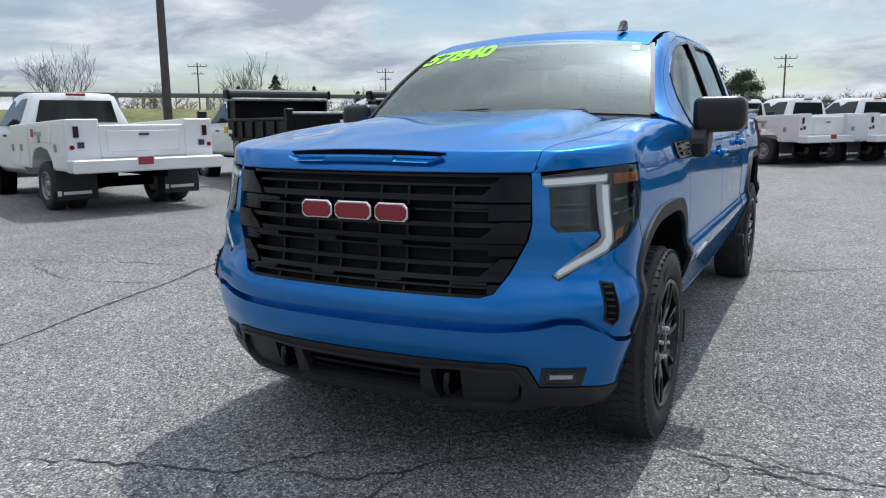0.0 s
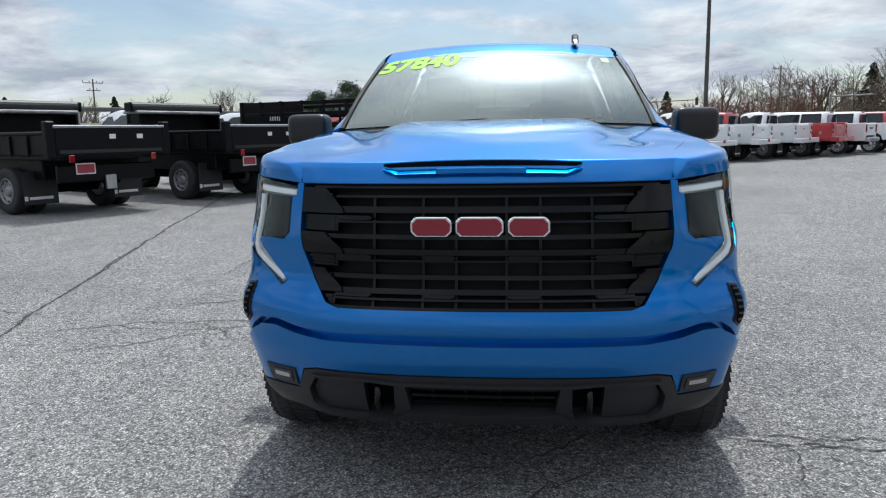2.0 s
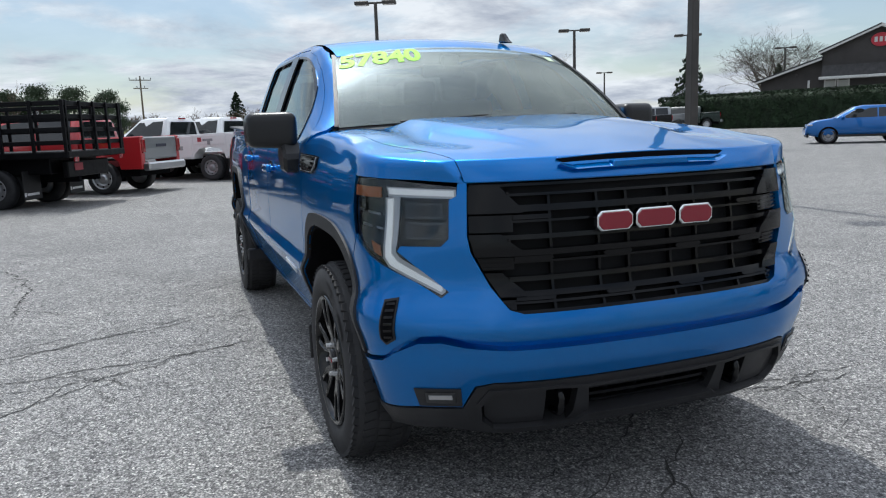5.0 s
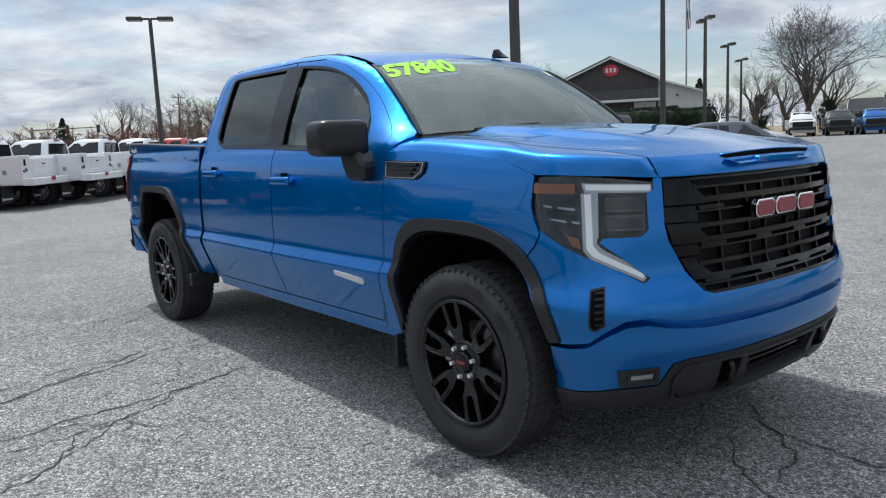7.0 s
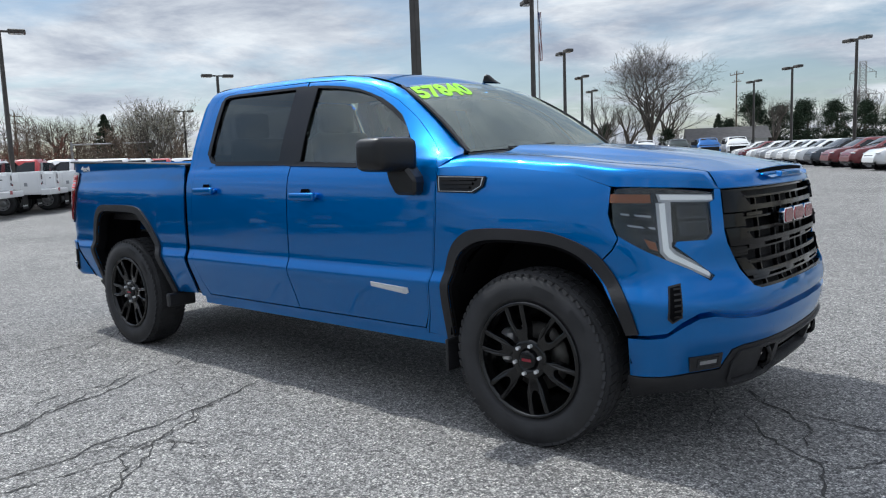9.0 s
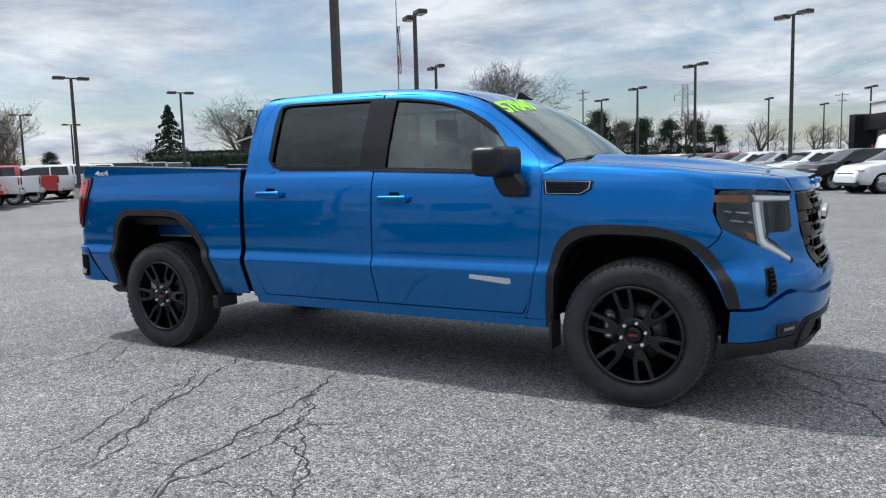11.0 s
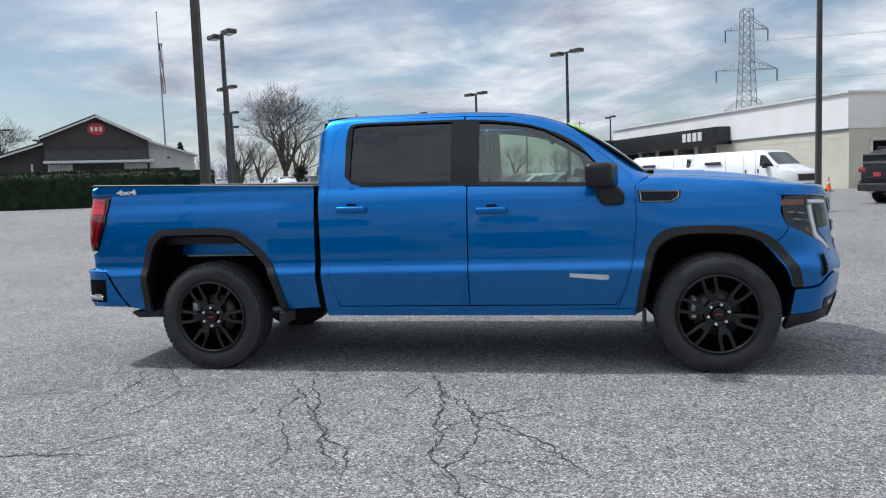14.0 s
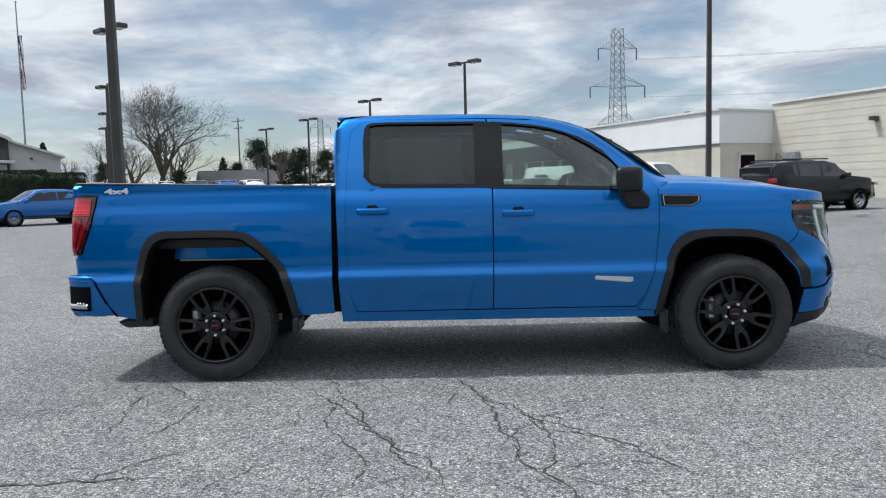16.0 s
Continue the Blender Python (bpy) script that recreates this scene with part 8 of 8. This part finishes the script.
def grow(rnd, p, d, L, r, depth, out, spread, up, kids):
    """Grows a branch: bent pieces that taper, with side branches."""
    steps = 3 if depth > 1 else 2
    for s in range(steps):
        d2 = (d + Vector((rnd.gauss(0, .16), rnd.gauss(0, .16), rnd.gauss(0, .10) + up * .12))).normalized()
        q = p + d2 * (L / steps)
        r2 = r * (.86 if depth > 0 else .6)
        out.append((p, q, r, r2, depth))
        p, d, r = q, d2, r2
        if depth > 0 and (s > 0 or depth < 4):
            for _ in range(kids if s == steps - 1 else max(1, kids - 1)):
                ax = Vector((rnd.gauss(0, 1), rnd.gauss(0, 1), rnd.gauss(0, .5))).normalized()
                e = (d + ax * spread * rnd.uniform(.6, 1.3) + Vector((0, 0, up * .3))).normalized()
                grow(rnd, p, e, L * rnd.uniform(.55, .80), r * rnd.uniform(.5, .7), depth - 1, out, spread, up, kids)


def bare_tree(m, h, label, seed, limbs=5, depth=4, spread=.75, up=.35, stems=1, trunk=.22, trunk_r=.28, buds=None, kids=2, category="tree"):
    rnd = random.Random(seed)
    t = thing("bare_tree", m, label, category, "bare trees")
    segs = []
    for k in range(stems):
        a = 2 * math.pi * k / max(1, stems) + rnd.uniform(0, 1)
        d = Vector((math.cos(a) * (.30 if stems > 1 else .03), math.sin(a) * (.30 if stems > 1 else .03), 1)).normalized()
        base = Vector((0, 0, 0))
        top = base + d * h * trunk
        segs.append((base, top, trunk_r * (1.25 if stems == 1 else .7), trunk_r * (.95 if stems == 1 else .55), 9))
        limbs = limbs if stems == 1 else 2
        for j in range(limbs):
            b = 2 * math.pi * j / limbs + rnd.uniform(-.5, .5)
            e = (d * .9 + Vector((math.cos(b), math.sin(b), 0)) * spread * rnd.uniform(.25, 1.25)).normalized()
            if j == 0 and stems == 1:
                e = (d + Vector((rnd.gauss(0, .08), rnd.gauss(0, .08), 0))).normalized()
            grow(rnd, top, e, h * .30, trunk_r * (.6 if stems == 1 else .4), depth, segs, spread, up, kids)
    tv, tf, cv, cf = [], [], [], []
    for a, b, r0, r1, dp in segs:
        if dp >= (4 if depth > 4 else 3):
            tube(tv, tf, a, b, r0, r1, 7)
        else:
            tube(cv, cf, a, b, max(.009, r0 * .8), max(.006, r1 * .8), 3)
    raw("trunk", tv, tf, M_BARK, t, smooth=True)
    tagged(raw("crown", cv, cf, M_TWIG, t), kind="stuff")
    if buds:
        bv, bf = [], []
        for a, b, r0, r1, dp in segs:
            if dp == 0:
                for _ in range(buds):
                    clump(bv, bf, a.lerp(b, rnd.random()) + Vector((rnd.gauss(0, .06), rnd.gauss(0, .06), rnd.gauss(0, .06))), .07, rnd)
        tagged(raw("blossom", bv, bf, M_BLOSSOM, t, "pale opening buds"), kind="stuff")
    return t


def conifer(m, h, wide, label, seed, material, ragged=.25, count=2200, category="tree"):
    rnd = random.Random(seed)
    t = thing("conifer_tree", m, label, category, "evergreens")
    small(lambda bm: rod(bm, (0, 0, 0), (0, 0, h * .95), h * .022 + .04, .02, n=7), "trunk", M_BARK, t)
    vs, fs = [], []
    boughs = int(h * 9)
    for k in range(boughs):
        f = .06 + .94 * (k / boughs)
        z = h * f
        R = wide * (1 - f) ** .8 * rnd.uniform(1 - ragged, 1.1) + .10
        a = k * 2.4 + rnd.uniform(-.4, .4)
        n = max(4, int(count / boughs))
        for j in range(n):
            q = rnd.random() ** .7
            s = rnd.gauss(0, .16) * R * q
            p = Vector((math.cos(a) * R * q - math.sin(a) * s, math.sin(a) * R * q + math.cos(a) * s, z - .28 * R * q * q + rnd.gauss(0, .07)))
            clump(vs, fs, p, rnd.uniform(.10, .20) * (.6 + .07 * h), rnd)
    tagged(raw("needles", vs, fs, material, t), kind="stuff")
    return t


def pine_crown(m, h, wide, label, seed, material):
    """A broad pine: clumped foliage masses on a trunk."""
    rnd = random.Random(seed)
    t = thing("pine_tree", m, label, "tree", "evergreens")
    small(lambda bm: rod(bm, (0, 0, 0), (0, 0, h * .9), .24, .05, n=7), "trunk", M_BARK, t)
    vs, fs = [], []
    for k in range(44):
        f = rnd.uniform(.08, .97)
        R = wide * math.sin(math.pi * (.15 + .75 * f)) * rnd.uniform(.5, 1.0)
        a = rnd.uniform(0, 6.28)
        c = Vector((math.cos(a) * R * .7, math.sin(a) * R * .7, h * f))
        s = rnd.uniform(.5, 1.0) * wide * .42
        for j in range(300):
            k3 = [max(-1.1, min(1.1, rnd.gauss(0, .5))) for _ in range(3)]
            p = c + Vector((k3[0], k3[1], k3[2] * .7)) * s
            clump(vs, fs, p, rnd.uniform(.05, .11), rnd)
    tagged(raw("needles", vs, fs, material, t), kind="stuff")
    return t


bare_tree(at(-28.8, 67.7, 0), 12.0, "large bare spreading tree with grey bark", 3, limbs=10, depth=5, spread=.86, up=.16, trunk=.20, trunk_r=.30, kids=2)
bare_tree(at(-60.0, 62.0, 0), 10.0, "large bare spreading tree with grey bark", 11, limbs=10, depth=5, spread=.86, up=.16, trunk=.18, trunk_r=.28, kids=2)
bare_tree(at(-60.6, 31.7, 0), 8.6, "upright multi-stemmed tree with pale spring buds", 8, depth=4, spread=.58, up=.45, stems=8, trunk=.14, trunk_r=.17, buds=1, kids=2)
b1 = bare_tree(at(-36.0, -35.0, 0), 6.2, "bare multi-stemmed tree on a grass bank", 21, depth=3, spread=.55, up=.6, stems=4, trunk=.2, trunk_r=.16)
copy_thing(b1, at(-23.0, -37.0, 60) @ Matrix.Scale(.95, 4))
b2 = bare_tree(at(-30.0, 75.0, 0), 8.0, "bare tree with fine twigs behind a lot", 33, depth=4, spread=.7, up=.4, kids=2)
for x, y, s, a in ((-36, 78, .9, 40), (-14, 88, .95, 80), (-18, 72, .75, 140), (-66, 70, .9, 200), (-8, 110, .9, 20), (4, 125, .9, 70), (10, 130, .8, 110), (-90, 36, 1.1, 30), (-94, 46, 1.2, 90), (-96, 26, 1.1, 150), (-98, 56, 1.1, 210), (-70, -30, .8, 10), (-33, 66, .85, 10), (-45, 80, .7, 10), (-2, 140, .9, 45), (16, 140, .8, 12)):
    copy_thing(b2, at(x, y, a) @ Matrix.Scale(s, 4))
c1 = conifer(at(-86.5, 40.0, 0), 8.2, 3.0, "dark conifer with drooping boughs", 41, M_CONIFER, count=3000)
for x, y, s in ((-84, 43.5, .8), (-57.5, 60.0, .75), (-44, 74, .8), (-52, 68, .9), (-58, 49, .95), (-66, -52, .6), (-72, -50, .55), (-76, -46, .65), (-80, -44, .6), (-52, -46, .65), (-90, -30, .55), (-84, -38, .5), (-60, -58, .6), (-74, -34, .45), (-95, 8, .8), (-92, 18, .7), (-19, 84, .7), (-27, 82, .6)):
    copy_thing(c1, at(x, y, x * 37) @ Matrix.Scale(s, 4))
for k, (x, y, s) in enumerate(((-21.0, 74.5, .84), (-23.3, 74.0, .62), (-18.6, 75.5, .80), (-16.2, 76.5, .86), (-13.8, 77.5, .82), (-11.6, 78.5, .80), (-9.6, 79.5, .70), (-28.0, 70.0, .5), (-43.0, 86.0, .75))):
    if k == 0:
        cy = pine_crown(at(x, y, 0), 6.3, 2.3, "dense dark evergreen beside a lot", 51, M_CONIFER)
    else:
        copy_thing(cy, at(x, y, k * 70) @ Matrix.Scale(s, 4))
p1 = pine_crown(at(-62.0, -15.5, 0), 5.5, 2.3, "broad green pine behind the trucks", 61, M_PINE)
for k, (x, y, s) in enumerate(((-63, -12.5, .9), (-64, -10.5, .98), (-64, -8.0, .95), (-65, -5.5, .9), (-60, -18.0, .85))):
    copy_thing(p1, at(x, y, k * 50 + 20) @ Matrix.Scale(s, 4))
tagged(copy_thing(cy, at(-75.2, 47.4, 15) @ Matrix.Scale(.62, 4)), "rounded evergreen past the lot")


# far woods: brush and small bare trees past the lot, too many to count
def woods(label, seed, rings, material, hscale):
    rnd = random.Random(seed)
    vs, fs = [], []
    for a0, a1, r0, r1, n, h0, h1 in rings:
        for _ in range(n):
            a, r = radians(rnd.uniform(a0, a1)), rnd.uniform(r0, r1)
            b = Vector((r * math.cos(a), r * math.sin(a), gz(r, 0) + .3))
            h = rnd.uniform(h0, h1) * hscale
            top = b + Vector((rnd.gauss(0, .4), rnd.gauss(0, .4), h))
            tube(vs, fs, b, top, .07, .02, 3)
            for k in range(22):
                f = rnd.uniform(.12, 1.0)
                p = b.lerp(top, f)
                d = Vector((rnd.gauss(0, 1), rnd.gauss(0, 1), abs(rnd.gauss(.9, .5)))).normalized()
                q = p + d * h * rnd.uniform(.16, .34)
                tube(vs, fs, p, q, .026, .012, 3)
                for j in range(5):
                    e = (d + Vector((rnd.gauss(0, .6), rnd.gauss(0, .6), rnd.gauss(.2, .4)))).normalized()
                    s = p.lerp(q, rnd.uniform(.4, 1))
                    tube(vs, fs, s, s + e * h * rnd.uniform(.08, .18), .013, .007, 3)
    ob = raw("far_woods", vs, fs, material)
    return tagged(ob, label, "woods", kind="stuff")


woods("bare brown brush and small leafless trees far off", 81, [(150, 163.5, 84, 104, 120, 3.0, 6.2), (163.5, 186, 84, 104, 260, 1.3, 3.0), (186, 236, 62, 100, 240, 1.6, 3.6), (150, 186, 70, 80, 80, 1.0, 2.2)], M_BRUSH, 1.0)
woods("bare grey brown trees far past the lots", 82, [(84, 142, 110, 170, 120, 3.0, 5.2), (60, 84, 160, 190, 40, 4, 6.5), (236, 420, 150, 260, 160, 5, 10)], M_TWIG, 1.0)
woods("reddish bare brush far off by the road", 83, [(158, 176, 72, 82, 46, 1.8, 3.6)], M_BRUSHRED, 1.0)
